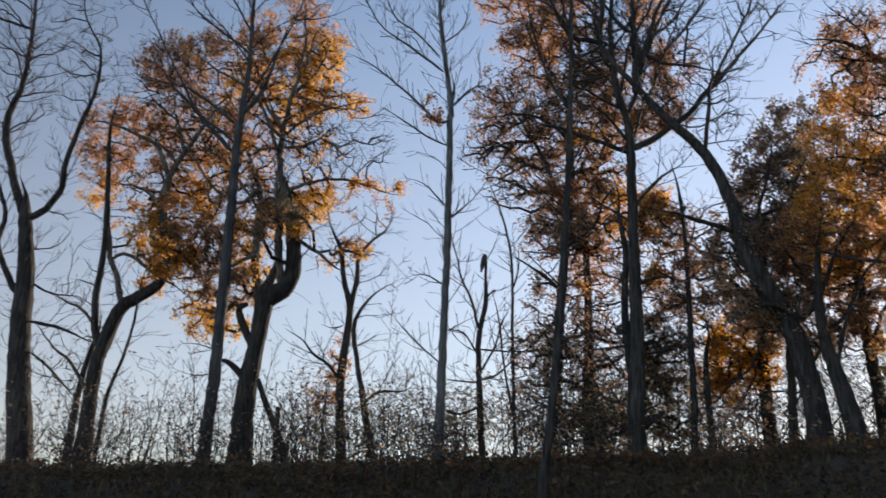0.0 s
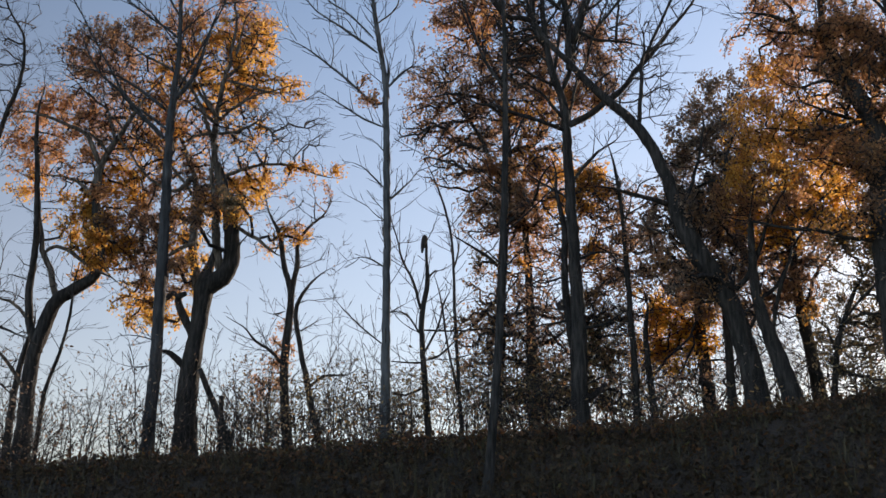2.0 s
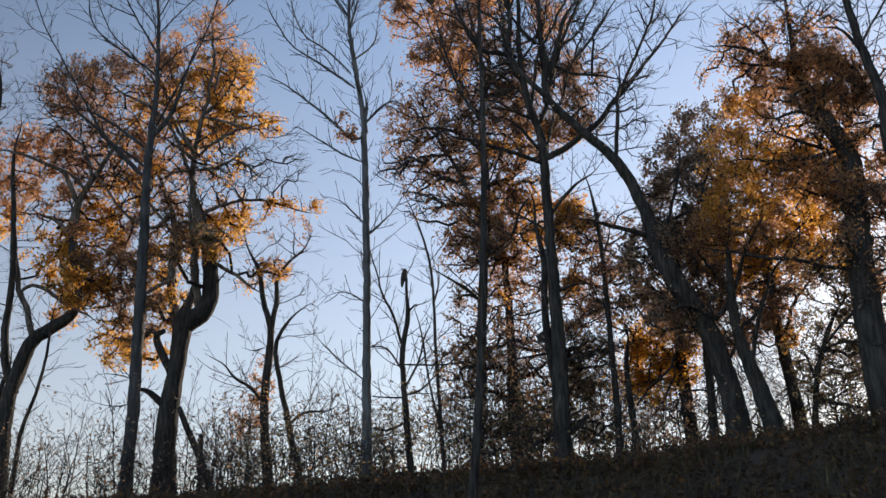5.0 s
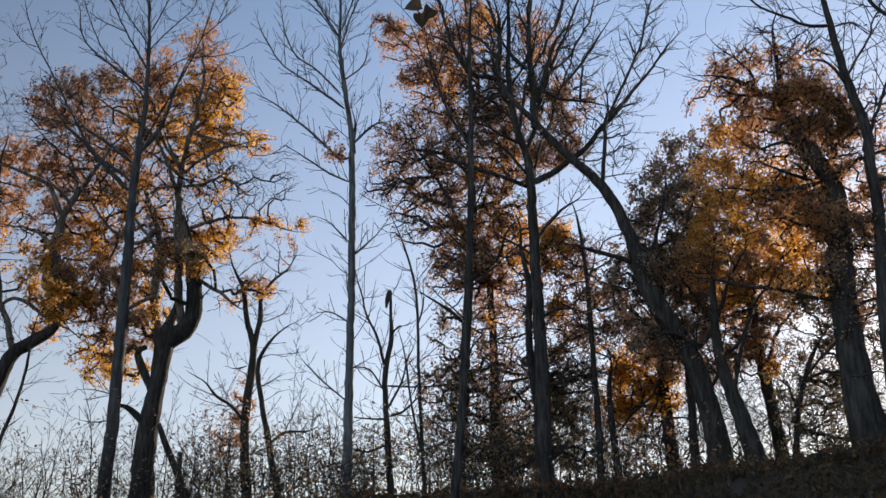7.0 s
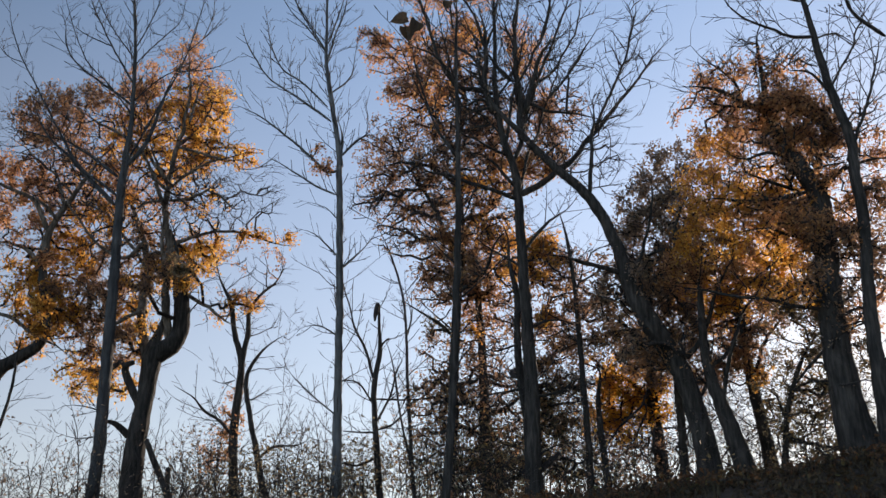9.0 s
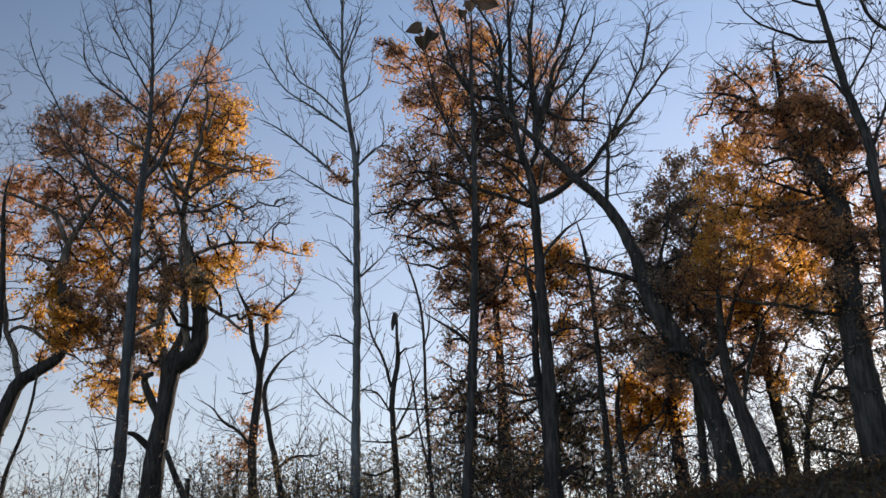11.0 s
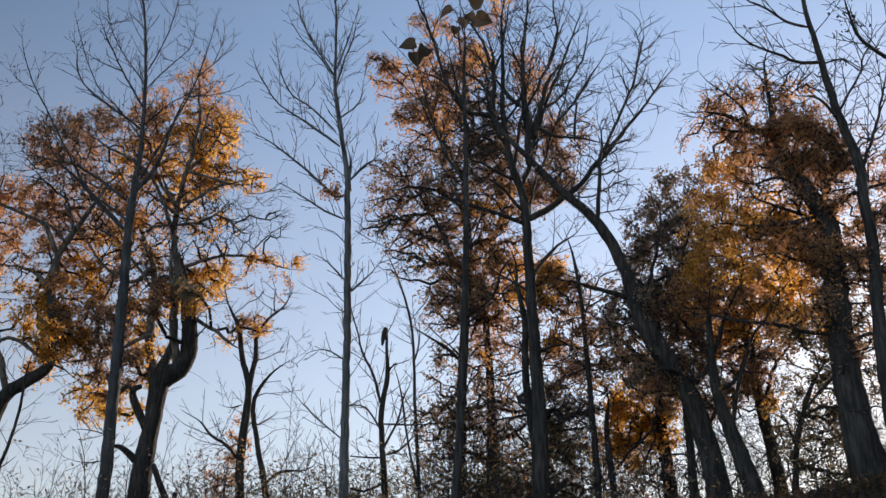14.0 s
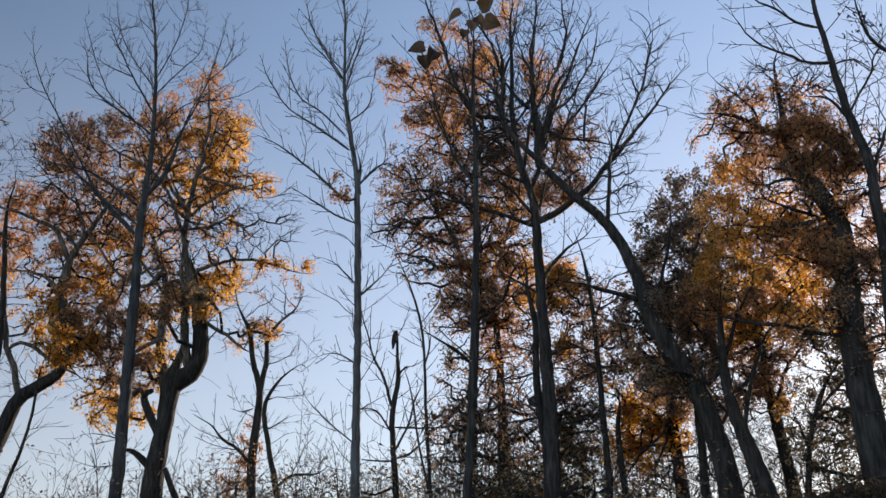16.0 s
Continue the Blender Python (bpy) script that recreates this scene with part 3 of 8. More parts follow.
bent_oak.stem("limb", [(-7.01, 17.60, 6.09, 0.065), (-7.13, 17.60, 6.39, 0.060), (-7.24, 17.60, 6.79, 0.055), (-7.40, 17.60, 7.12, 0.050), (-7.49, 17.60, 7.57, 0.035), (-7.57, 17.60, 7.85, 0.020)])
bent_oak.stem("limb", [(-7.38, 17.60, 7.12, 0.040), (-7.19, 17.58, 7.24, 0.035), (-6.86, 17.55, 7.09, 0.035), (-6.60, 17.53, 6.89, 0.030), (-6.41, 17.50, 6.77, 0.030)])
bent_oak.stem("limb", [(-7.55, 17.60, 5.85, 0.035), (-7.88, 17.77, 6.16, 0.030), (-8.29, 17.93, 6.37, 0.025), (-8.71, 18.10, 6.60, 0.015)])
bent_oak.stem("limb", [(-7.42, 17.60, 4.60, 0.045), (-7.52, 17.48, 4.68, 0.040), (-7.65, 17.35, 4.94, 0.034), (-7.84, 17.23, 5.14, 0.029), (-8.11, 17.10, 5.40, 0.019)])
bent_oak.stem("second_stem", [(-7.66, 17.60, 3.61, 0.070), (-7.68, 17.63, 4.20, 0.065), (-7.65, 17.67, 4.79, 0.055), (-7.58, 17.70, 5.36, 0.045)])
bent_oak.stem("limb", [(-6.50, 17.60, 8.83, 0.050), (-6.81, 17.40, 9.46, 0.040), (-7.29, 17.20, 9.63, 0.029), (-7.65, 17.00, 9.67, 0.019)])
bent_oak.stem("limb", [(-6.53, 17.60, 8.15, 0.045), (-6.98, 17.80, 8.58, 0.035), (-7.40, 18.00, 8.79, 0.026), (-8.05, 18.20, 8.95, 0.016)])
bent_oak.stem("limb", [(-6.27, 17.60, 9.35, 0.035), (-6.58, 17.85, 10.14, 0.025), (-7.16, 18.10, 10.65, 0.021)])
bent_oak.stem("limb", [(-6.33, 17.50, 9.04, 0.040), (-6.47, 17.35, 9.23, 0.030), (-6.61, 17.20, 9.33, 0.020)])
bent_oak.stem("limb", [(-5.95, 17.50, 9.93, 0.040), (-6.00, 17.40, 10.11, 0.035), (-6.20, 17.30, 10.19, 0.025), (-6.50, 17.20, 10.13, 0.015)])
bent_oak.stem("limb", [(-5.93, 17.50, 9.44, 0.030), (-5.63, 17.55, 9.29, 0.025), (-5.31, 17.60, 9.16, 0.015)])
bent_oak.stem("limb", [(-6.07, 17.50, 9.50, 0.030), (-6.27, 17.35, 9.75, 0.025), (-6.55, 17.20, 9.70, 0.015)])
bent_oak.mass((-6.22, 17.00, 7.21), (0.23, 0.14, 0.23), 48, "orange", 6)
bent_oak.mass((-6.31, 17.00, 6.84), (0.23, 0.14, 0.19), 40, "orange", 6)
bent_oak.mass((-6.12, 17.00, 7.59), (0.21, 0.13, 0.23), 40, "brown", 6)
bent_oak.mass((-6.27, 17.00, 8.08), (0.25, 0.15, 0.23), 40, "rust", 6)
bent_oak.mass((-7.71, 18.00, 10.25), (0.86, 0.38, 0.42), 203, "rust", 7)
bent_oak.mass((-8.28, 18.00, 9.78), (0.49, 0.29, 0.49), 96, "rust", 7)
bent_oak.mass((-6.95, 18.00, 9.98), (0.74, 0.37, 0.49), 205, "rust", 7)
bent_oak.mass((-8.00, 18.00, 9.29), (0.61, 0.33, 0.49), 120, "rust", 7)
bent_oak.mass((-7.22, 18.00, 9.26), (0.74, 0.39, 0.55), 162, "rust", 7)
bent_oak.mass((-6.89, 18.00, 8.07), (0.61, 0.37, 0.61), 214, "orange", 7)
bent_oak.mass((-6.41, 18.00, 7.49), (0.61, 0.37, 0.61), 214, "orange", 7)
bent_oak.mass((-6.27, 18.00, 8.40), (0.55, 0.35, 0.61), 151, "orange", 7)
bent_oak.mass((-6.72, 18.00, 6.72), (0.37, 0.18, 0.22), 46, "orange", 7)
bent_oak.mass((-7.94, 18.00, 8.69), (0.43, 0.24, 0.37), 45, "orange", 7)
bent_oak.mass((-6.26, 18.00, 8.98), (0.49, 0.33, 0.61), 120, "orange", 7)
bent_oak.mass((-6.86, 18.00, 7.73), (0.43, 0.28, 0.49), 84, "gold", 7)
bent_oak.mass((-8.15, 18.00, 8.58), (0.25, 0.17, 0.31), 26, "gold", 7)
bent_oak.mass((-5.66, 18.00, 6.03), (0.55, 0.28, 0.37), 69, "gold", 7)
bent_oak.grow()

sapling_a = Tree("bare_sapling", "thin leaning bare sapling on the bank", "sapling", up=1.4, reach=0.5, bare=True, side=0)
sapling_a.stem("trunk", [(-6.92, 17.00, 3.44, 0.039), (-6.89, 17.00, 3.99, 0.039), (-6.85, 17.00, 4.51, 0.034), (-6.67, 17.00, 5.14, 0.029), (-6.56, 17.00, 5.83, 0.024), (-6.55, 17.00, 6.34, 0.019), (-6.44, 17.00, 6.96, 0.010)])
sapling_a.mass((-6.50, 17.00, 5.43), (0.58, 0.38, 0.70), 18, "dark", 0.12, 0.6)
sapling_a.mass((-6.40, 17.00, 6.44), (0.35, 0.28, 0.58), 9, "dark", 0.12, 0.6)
sapling_a.grow()

aspen_left = Tree("bare_aspen_tree", "tall slender leafless aspen with fine ascending twigs", "tree", up=2.0, slender=0.6, reach=0.5, bare=True, side=0)
aspen_left.stem("trunk", [(-4.89, 16.50, 3.23, 0.124), (-4.88, 16.50, 3.68, 0.107), (-4.85, 16.50, 4.60, 0.103), (-4.86, 16.50, 5.75, 0.099), (-4.88, 16.50, 7.17, 0.091), (-4.90, 16.50, 8.23, 0.082), (-4.91, 16.50, 9.11, 0.078), (-4.91, 16.50, 9.45, 0.070)])
aspen_left.stem("leader", [(-4.90, 16.50, 9.12, 0.070), (-4.89, 16.50, 9.86, 0.056), (-4.85, 16.50, 10.80, 0.042), (-4.90, 16.50, 12.04, 0.033), (-5.02, 16.50, 13.20, 0.023), (-5.22, 16.50, 14.56, 0.019), (-5.42, 16.50, 16.00, 0.009)])
aspen_left.stem("limb", [(-4.94, 16.50, 9.06, 0.047), (-5.25, 16.40, 9.30, 0.042), (-5.60, 16.30, 9.54, 0.037), (-6.06, 16.20, 10.29, 0.028), (-6.48, 16.10, 11.07, 0.023), (-6.84, 16.00, 11.73, 0.018), (-7.02, 15.90, 12.29, 0.014), (-7.13, 15.80, 12.85, 0.009)])
aspen_left.stem("limb", [(-4.91, 16.50, 9.63, 0.037), (-4.56, 16.66, 10.65, 0.033), (-4.26, 16.82, 11.53, 0.029), (-4.03, 16.98, 12.40, 0.024), (-3.86, 17.14, 13.44, 0.015), (-3.79, 17.30, 14.32, 0.010)])
aspen_left.stem("limb", [(-4.85, 16.50, 10.74, 0.028), (-5.22, 16.35, 11.20, 0.023), (-5.70, 16.20, 11.73, 0.018), (-6.01, 16.05, 12.51, 0.014), (-6.20, 15.90, 13.17, 0.009)])
aspen_left.stem("limb", [(-4.89, 16.50, 11.91, 0.023), (-5.39, 16.67, 12.66, 0.019), (-5.79, 16.83, 13.44, 0.014), (-6.05, 17.00, 14.39, 0.010)])
aspen_left.stem("limb", [(-4.91, 16.50, 12.16, 0.023), (-4.56, 16.33, 12.82, 0.019), (-4.36, 16.17, 13.49, 0.014), (-4.28, 16.00, 14.31, 0.009)])
aspen_left.stem("limb", [(-4.82, 16.50, 11.04, 0.023), (-4.52, 16.63, 11.49, 0.019), (-4.04, 16.77, 11.94, 0.014), (-3.32, 16.90, 12.41, 0.010)])
aspen_left.stem("limb", [(-4.77, 16.50, 5.16, 0.023), (-5.11, 16.33, 5.24, 0.019), (-5.39, 16.17, 5.21, 0.014), (-5.55, 16.00, 5.04, 0.009)])
aspen_left.stem("limb", [(-4.83, 16.50, 4.78, 0.019), (-5.30, 16.75, 4.80, 0.014), (-5.78, 17.00, 4.96, 0.010)])
aspen_left.stem("limb", [(-5.00, 16.50, 8.91, 0.075), (-5.28, 16.44, 9.19, 0.070), (-5.57, 16.38, 9.47, 0.056), (-5.81, 16.32, 9.76, 0.042), (-6.16, 16.26, 10.07, 0.032), (-6.39, 16.20, 10.45, 0.023)])
aspen_left.stem("limb", [(-5.00, 16.50, 9.47, 0.061), (-5.35, 16.48, 9.76, 0.047), (-5.76, 16.45, 10.04, 0.037), (-6.03, 16.42, 10.17, 0.023), (-6.34, 16.40, 10.24, 0.019)])
aspen_left.stem("limb", [(-4.92, 16.50, 9.63, 0.080), (-4.63, 16.52, 9.99, 0.070), (-4.49, 16.55, 10.38, 0.056), (-4.36, 16.58, 10.94, 0.038), (-4.23, 16.60, 11.45, 0.024)])
aspen_left.stem("limb", [(-6.88, 16.30, 11.78, 0.017), (-6.78, 16.15, 11.99, 0.013), (-6.66, 16.00, 12.25, 0.008)])
aspen_left.stem("limb", [(-6.87, 16.30, 11.72, 0.013), (-7.20, 16.37, 11.90, 0.013), (-7.41, 16.43, 12.17, 0.011), (-7.63, 16.50, 12.64, 0.006)])
aspen_left.stem("limb", [(-4.88, 16.50, 11.37, 0.037), (-4.99, 16.43, 11.58, 0.034), (-5.30, 16.35, 12.11, 0.026), (-5.67, 16.27, 12.86, 0.021), (-5.89, 16.20, 13.43, 0.013)])
aspen_left.stem("limb", [(-4.85, 16.50, 10.92, 0.039), (-5.17, 16.55, 11.20, 0.037), (-5.51, 16.60, 11.48, 0.035), (-5.98, 16.65, 11.87, 0.026), (-6.28, 16.70, 12.34, 0.022), (-6.39, 16.75, 12.93, 0.017), (-6.62, 16.80, 13.29, 0.009)])
aspen_left.stem("limb", [(-5.32, 16.40, 12.14, 0.021), (-5.73, 16.33, 12.31, 0.017), (-6.04, 16.27, 12.51, 0.013), (-6.28, 16.20, 12.71, 0.008)])
aspen_left.stem("limb", [(-4.93, 16.50, 12.70, 0.030), (-5.03, 16.43, 13.16, 0.021), (-5.28, 16.37, 13.43, 0.017), (-5.33, 16.30, 13.57, 0.013)])
aspen_left.stem("limb", [(-3.94, 16.50, 12.08, 0.021), (-3.62, 16.40, 12.32, 0.017), (-3.31, 16.30, 12.62, 0.013), (-3.18, 16.20, 12.93, 0.008)])
aspen_left.stem("limb", [(-3.62, 16.40, 12.32, 0.017), (-3.49, 16.50, 12.88, 0.013), (-3.49, 16.60, 13.53, 0.009)])
aspen_left.stem("limb", [(-4.87, 16.50, 11.81, 0.024), (-4.76, 16.57, 12.04, 0.022), (-4.42, 16.65, 12.55, 0.017), (-4.15, 16.73, 12.97, 0.013), (-4.12, 16.80, 13.80, 0.009)])
aspen_left.stem("limb", [(-4.12, 16.50, 11.65, 0.021), (-3.41, 16.33, 11.61, 0.015), (-3.03, 16.17, 11.68, 0.013), (-2.76, 16.00, 11.76, 0.008)])
aspen_left.mass((-4.98, 16.50, 13.47), (1.24, 0.81, 1.46), 178, "dark", 0.12, 0.6)
aspen_left.mass((-5.80, 16.50, 12.81), (0.79, 0.54, 1.01), 78, "dark", 0.12, 0.6)
aspen_left.mass((-4.05, 16.50, 12.80), (0.67, 0.51, 1.01), 67, "dark", 0.12, 0.6)
aspen_left.mass((-6.90, 16.50, 12.05), (0.56, 0.44, 0.90), 35, "dark", 0.12, 0.6)
aspen_left.mass((-5.03, 16.50, 15.27), (1.01, 0.57, 0.90), 89, "dark", 0.12, 0.6)
aspen_left.mass((-6.04, 16.50, 10.22), (1.01, 0.51, 0.67), 26, "dark", 0.12, 0.6)
aspen_left.mass((-4.21, 16.50, 10.68), (0.79, 0.44, 0.67), 20, "dark", 0.12, 0.6)
aspen_left.mass((-7.19, 16.50, 10.35), (0.67, 0.40, 0.67), 17, "dark", 0.12, 0.6)
aspen_left.mass((-6.78, 16.50, 11.18), (0.67, 0.40, 0.67), 17, "dark", 0.12, 0.6)
aspen_left.grow()

forked_oak = Tree("oak_tree", "stout forked oak with backlit orange and gold leaves", "tree", up=0.25, tip=0.005, limb_wood=SUNLIT_TAN_BARK)
forked_oak.stem("trunk", [(-4.60, 17.80, 3.29, 0.232), (-4.61, 17.80, 3.82, 0.205), (-4.62, 17.80, 4.41, 0.193), (-4.59, 17.80, 5.01, 0.182), (-4.52, 17.80, 5.53, 0.155), (-4.47, 17.80, 6.05, 0.160), (-4.44, 17.80, 6.42, 0.182), (-4.41, 17.80, 6.63, 0.160), (-4.40, 17.80, 6.72, 0.107)])
forked_oak.stem("limb", [(-4.48, 17.80, 6.35, 0.160), (-4.30, 17.80, 6.53, 0.178), (-4.12, 17.80, 6.66, 0.173), (-3.98, 17.80, 6.94, 0.160), (-3.96, 17.80, 7.42, 0.147), (-4.04, 17.80, 7.78, 0.125), (-4.14, 17.80, 8.24, 0.085)])
forked_oak.stem("limb", [(-4.14, 17.80, 8.24, 0.142), (-4.31, 17.80, 8.71, 0.076), (-4.42, 17.80, 9.37, 0.061), (-4.40, 17.80, 9.91, 0.056), (-4.31, 17.80, 10.71, 0.045), (-4.18, 17.80, 11.27, 0.035), (-4.13, 17.80, 12.18, 0.025), (-4.23, 17.80, 13.12, 0.015)])
forked_oak.stem("limb", [(-4.14, 17.80, 6.63, 0.071), (-4.20, 17.70, 7.09, 0.075), (-4.22, 17.60, 7.50, 0.075), (-4.24, 17.50, 8.03, 0.055), (-4.33, 17.40, 8.44, 0.040)])
forked_oak.stem("limb", [(-4.45, 17.80, 6.21, 0.107), (-4.58, 17.90, 6.53, 0.098), (-4.71, 18.00, 6.98, 0.085), (-4.78, 18.10, 7.63, 0.077), (-4.78, 18.20, 8.30, 0.067), (-4.90, 18.30, 8.93, 0.052), (-5.18, 18.40, 9.59, 0.037), (-5.53, 18.50, 10.27, 0.026)])
forked_oak.stem("limb_stub", [(-4.59, 17.80, 5.53, 0.071), (-4.77, 17.74, 5.94, 0.076), (-4.87, 17.68, 6.19, 0.065), (-4.82, 17.61, 6.26, 0.055), (-4.71, 17.55, 6.29, 0.045)])
forked_oak.stem("limb_stub", [(-4.65, 17.80, 4.97, 0.076), (-4.82, 17.70, 5.11, 0.065), (-4.96, 17.60, 5.22, 0.045), (-5.05, 17.50, 5.22, 0.030)])
forked_oak.stem("limb", [(-4.39, 17.80, 9.31, 0.045), (-4.73, 17.60, 10.13, 0.035), (-4.92, 17.40, 10.53, 0.030), (-5.55, 17.20, 10.88, 0.024), (-6.29, 17.00, 11.30, 0.014)])
forked_oak.stem("limb", [(-4.23, 17.80, 8.65, 0.040), (-3.77, 17.98, 8.92, 0.031), (-3.14, 18.15, 9.07, 0.026), (-2.49, 18.32, 8.90, 0.021), (-2.00, 18.50, 8.88, 0.011)])
forked_oak.stem("limb", [(-4.03, 17.80, 7.76, 0.040), (-3.54, 17.63, 7.38, 0.035), (-3.08, 17.47, 7.03, 0.025), (-2.74, 17.30, 6.81, 0.015)])
forked_oak.stem("limb", [(-4.77, 17.80, 8.73, 0.040), (-5.06, 17.60, 8.32, 0.035), (-5.56, 17.40, 8.55, 0.025), (-5.96, 17.20, 9.11, 0.020)])
forked_oak.stem("limb", [(-4.68, 17.80, 7.36, 0.040), (-5.10, 18.00, 7.21, 0.036), (-5.58, 18.20, 7.07, 0.031), (-6.07, 18.40, 7.03, 0.021)])
forked_oak.stem("limb", [(-4.38, 17.80, 9.79, 0.030), (-3.85, 17.63, 10.18, 0.025), (-3.27, 17.47, 10.32, 0.020), (-2.81, 17.30, 10.34, 0.015)])
forked_oak.stem("limb", [(-4.30, 17.80, 10.71, 0.030), (-3.88, 18.10, 11.42, 0.026), (-3.72, 18.40, 12.25, 0.016)])
forked_oak.stem("limb", [(-4.40, 17.80, 9.91, 0.030), (-4.87, 18.07, 10.68, 0.031), (-5.28, 18.33, 11.74, 0.026), (-5.70, 18.60, 12.57, 0.016)])
forked_oak.stem("limb", [(-4.65, 17.80, 8.15, 0.030), (-5.33, 18.03, 9.08, 0.026), (-6.01, 18.25, 9.93, 0.021), (-6.74, 18.48, 10.95, 0.016), (-7.22, 18.70, 11.61, 0.011)])
forked_oak.stem("limb", [(-4.38, 17.70, 9.72, 0.040), (-4.59, 17.53, 9.91, 0.035), (-4.84, 17.37, 10.03, 0.025), (-4.99, 17.20, 10.02, 0.015)])
forked_oak.stem("limb", [(-4.39, 17.70, 9.92, 0.040), (-4.55, 17.57, 10.18, 0.035), (-4.69, 17.43, 10.47, 0.025), (-4.75, 17.30, 10.73, 0.015)])
forked_oak.stem("limb", [(-4.30, 17.70, 9.99, 0.030), (-3.97, 17.53, 10.00, 0.025), (-3.62, 17.37, 10.13, 0.020), (-3.29, 17.20, 10.16, 0.015)])
forked_oak.stem("limb", [(-4.21, 17.70, 10.66, 0.035), (-3.78, 17.53, 10.46, 0.025), (-3.41, 17.37, 10.26, 0.025), (-2.92, 17.20, 10.14, 0.015)])
forked_oak.stem("limb", [(-4.34, 17.70, 9.53, 0.035), (-3.94, 17.57, 9.51, 0.030), (-3.58, 17.43, 9.62, 0.025), (-3.14, 17.30, 9.89, 0.015)])
forked_oak.stem("limb", [(-3.63, 17.70, 9.74, 0.025), (-3.31, 17.53, 9.52, 0.025), (-3.02, 17.37, 9.18, 0.020), (-2.75, 17.20, 9.18, 0.015)])
forked_oak.stem("limb", [(-4.39, 17.70, 9.52, 0.035), (-4.69, 17.57, 9.43, 0.025), (-4.90, 17.43, 9.16, 0.020), (-5.06, 17.30, 9.03, 0.015)])
forked_oak.stem("limb", [(-4.26, 17.70, 10.81, 0.025), (-4.34, 17.55, 10.98, 0.020), (-4.37, 17.40, 11.13, 0.015)])
forked_oak.stem("limb", [(-4.06, 17.70, 11.19, 0.030), (-3.96, 17.63, 11.59, 0.025), (-3.86, 17.57, 11.95, 0.020), (-3.64, 17.50, 12.24, 0.015)])
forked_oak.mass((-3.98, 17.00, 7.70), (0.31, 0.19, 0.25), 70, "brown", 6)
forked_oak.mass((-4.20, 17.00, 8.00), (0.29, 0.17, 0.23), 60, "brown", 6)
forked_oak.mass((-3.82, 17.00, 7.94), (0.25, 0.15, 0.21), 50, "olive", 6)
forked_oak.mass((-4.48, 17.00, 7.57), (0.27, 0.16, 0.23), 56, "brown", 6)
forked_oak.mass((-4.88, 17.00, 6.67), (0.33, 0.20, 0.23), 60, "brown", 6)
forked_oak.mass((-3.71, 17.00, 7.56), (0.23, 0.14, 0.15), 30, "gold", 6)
forked_oak.mass((-4.29, 18.20, 13.10), (0.45, 0.29, 0.52), 113, "rust", 7)
forked_oak.mass((-4.04, 18.20, 12.28), (0.64, 0.34, 0.50), 156, "rust", 7)
forked_oak.mass((-4.99, 18.20, 12.45), (0.50, 0.30, 0.50), 96, "rust", 7)
forked_oak.mass((-6.84, 18.20, 11.92), (0.62, 0.33, 0.50), 150, "brown", 7)
forked_oak.mass((-7.27, 18.20, 11.48), (0.43, 0.28, 0.50), 84, "rust", 7)
forked_oak.mass((-6.62, 18.20, 12.11), (0.62, 0.32, 0.43), 76, "brown", 7)
forked_oak.mass((-6.03, 18.20, 12.09), (0.62, 0.32, 0.43), 76, "brown", 7)
forked_oak.mass((-6.99, 18.20, 10.95), (0.56, 0.30, 0.43), 49, "brown", 7)
forked_oak.mass((-6.06, 18.20, 10.79), (0.87, 0.41, 0.50), 61, "brown", 7)
forked_oak.mass((-6.37, 18.20, 11.84), (0.62, 0.33, 0.50), 75, "brown", 7)
forked_oak.mass((-5.33, 18.20, 12.20), (0.50, 0.28, 0.43), 87, "rust", 7)
forked_oak.mass((-6.33, 18.20, 11.38), (0.62, 0.33, 0.50), 75, "rust", 7)
forked_oak.mass((-7.02, 18.20, 11.21), (0.50, 0.30, 0.50), 50, "brown", 7)
forked_oak.mass((-3.90, 18.20, 11.61), (0.56, 0.32, 0.50), 135, "gold", 7)
forked_oak.mass((-4.23, 18.20, 11.04), (0.68, 0.33, 0.43), 144, "gold", 7)
forked_oak.mass((-3.59, 18.20, 10.88), (0.50, 0.24, 0.30), 72, "gold", 7)
forked_oak.mass((-3.07, 18.20, 10.70), (0.45, 0.22, 0.27), 47, "orange", 7)
forked_oak.mass((-4.61, 18.20, 11.77), (0.56, 0.33, 0.56), 152, "gold", 7)
forked_oak.mass((-5.51, 18.20, 11.22), (0.56, 0.33, 0.56), 121, "orange", 7)
forked_oak.mass((-5.01, 18.20, 10.49), (0.74, 0.35, 0.43), 94, "orange", 7)
forked_oak.mass((-5.63, 18.20, 10.33), (0.62, 0.30, 0.37), 67, "orange", 7)
forked_oak.mass((-5.75, 18.20, 9.59), (0.74, 0.37, 0.50), 90, "orange", 7)
forked_oak.mass((-3.80, 18.20, 8.73), (0.62, 0.30, 0.37), 112, "orange", 7)
forked_oak.mass((-4.23, 18.20, 8.28), (0.56, 0.28, 0.37), 101, "orange", 7)
forked_oak.mass((-2.75, 18.20, 8.99), (0.50, 0.20, 0.17), 42, "orange", 7)
forked_oak.mass((-2.14, 18.20, 8.91), (0.31, 0.14, 0.15), 16, "orange", 7)
forked_oak.mass((-2.89, 18.20, 7.59), (0.37, 0.17, 0.20), 36, "orange", 7)
forked_oak.mass((-3.32, 18.20, 7.32), (0.31, 0.14, 0.15), 13, "orange", 7)
forked_oak.mass((-3.78, 18.20, 11.54), (0.50, 0.28, 0.45), 63, "gold", 7)
forked_oak.mass((-4.15, 18.20, 12.01), (0.50, 0.28, 0.45), 45, "gold", 7)
forked_oak.mass((-4.34, 18.20, 11.04), (0.56, 0.28, 0.37), 51, "gold", 7)
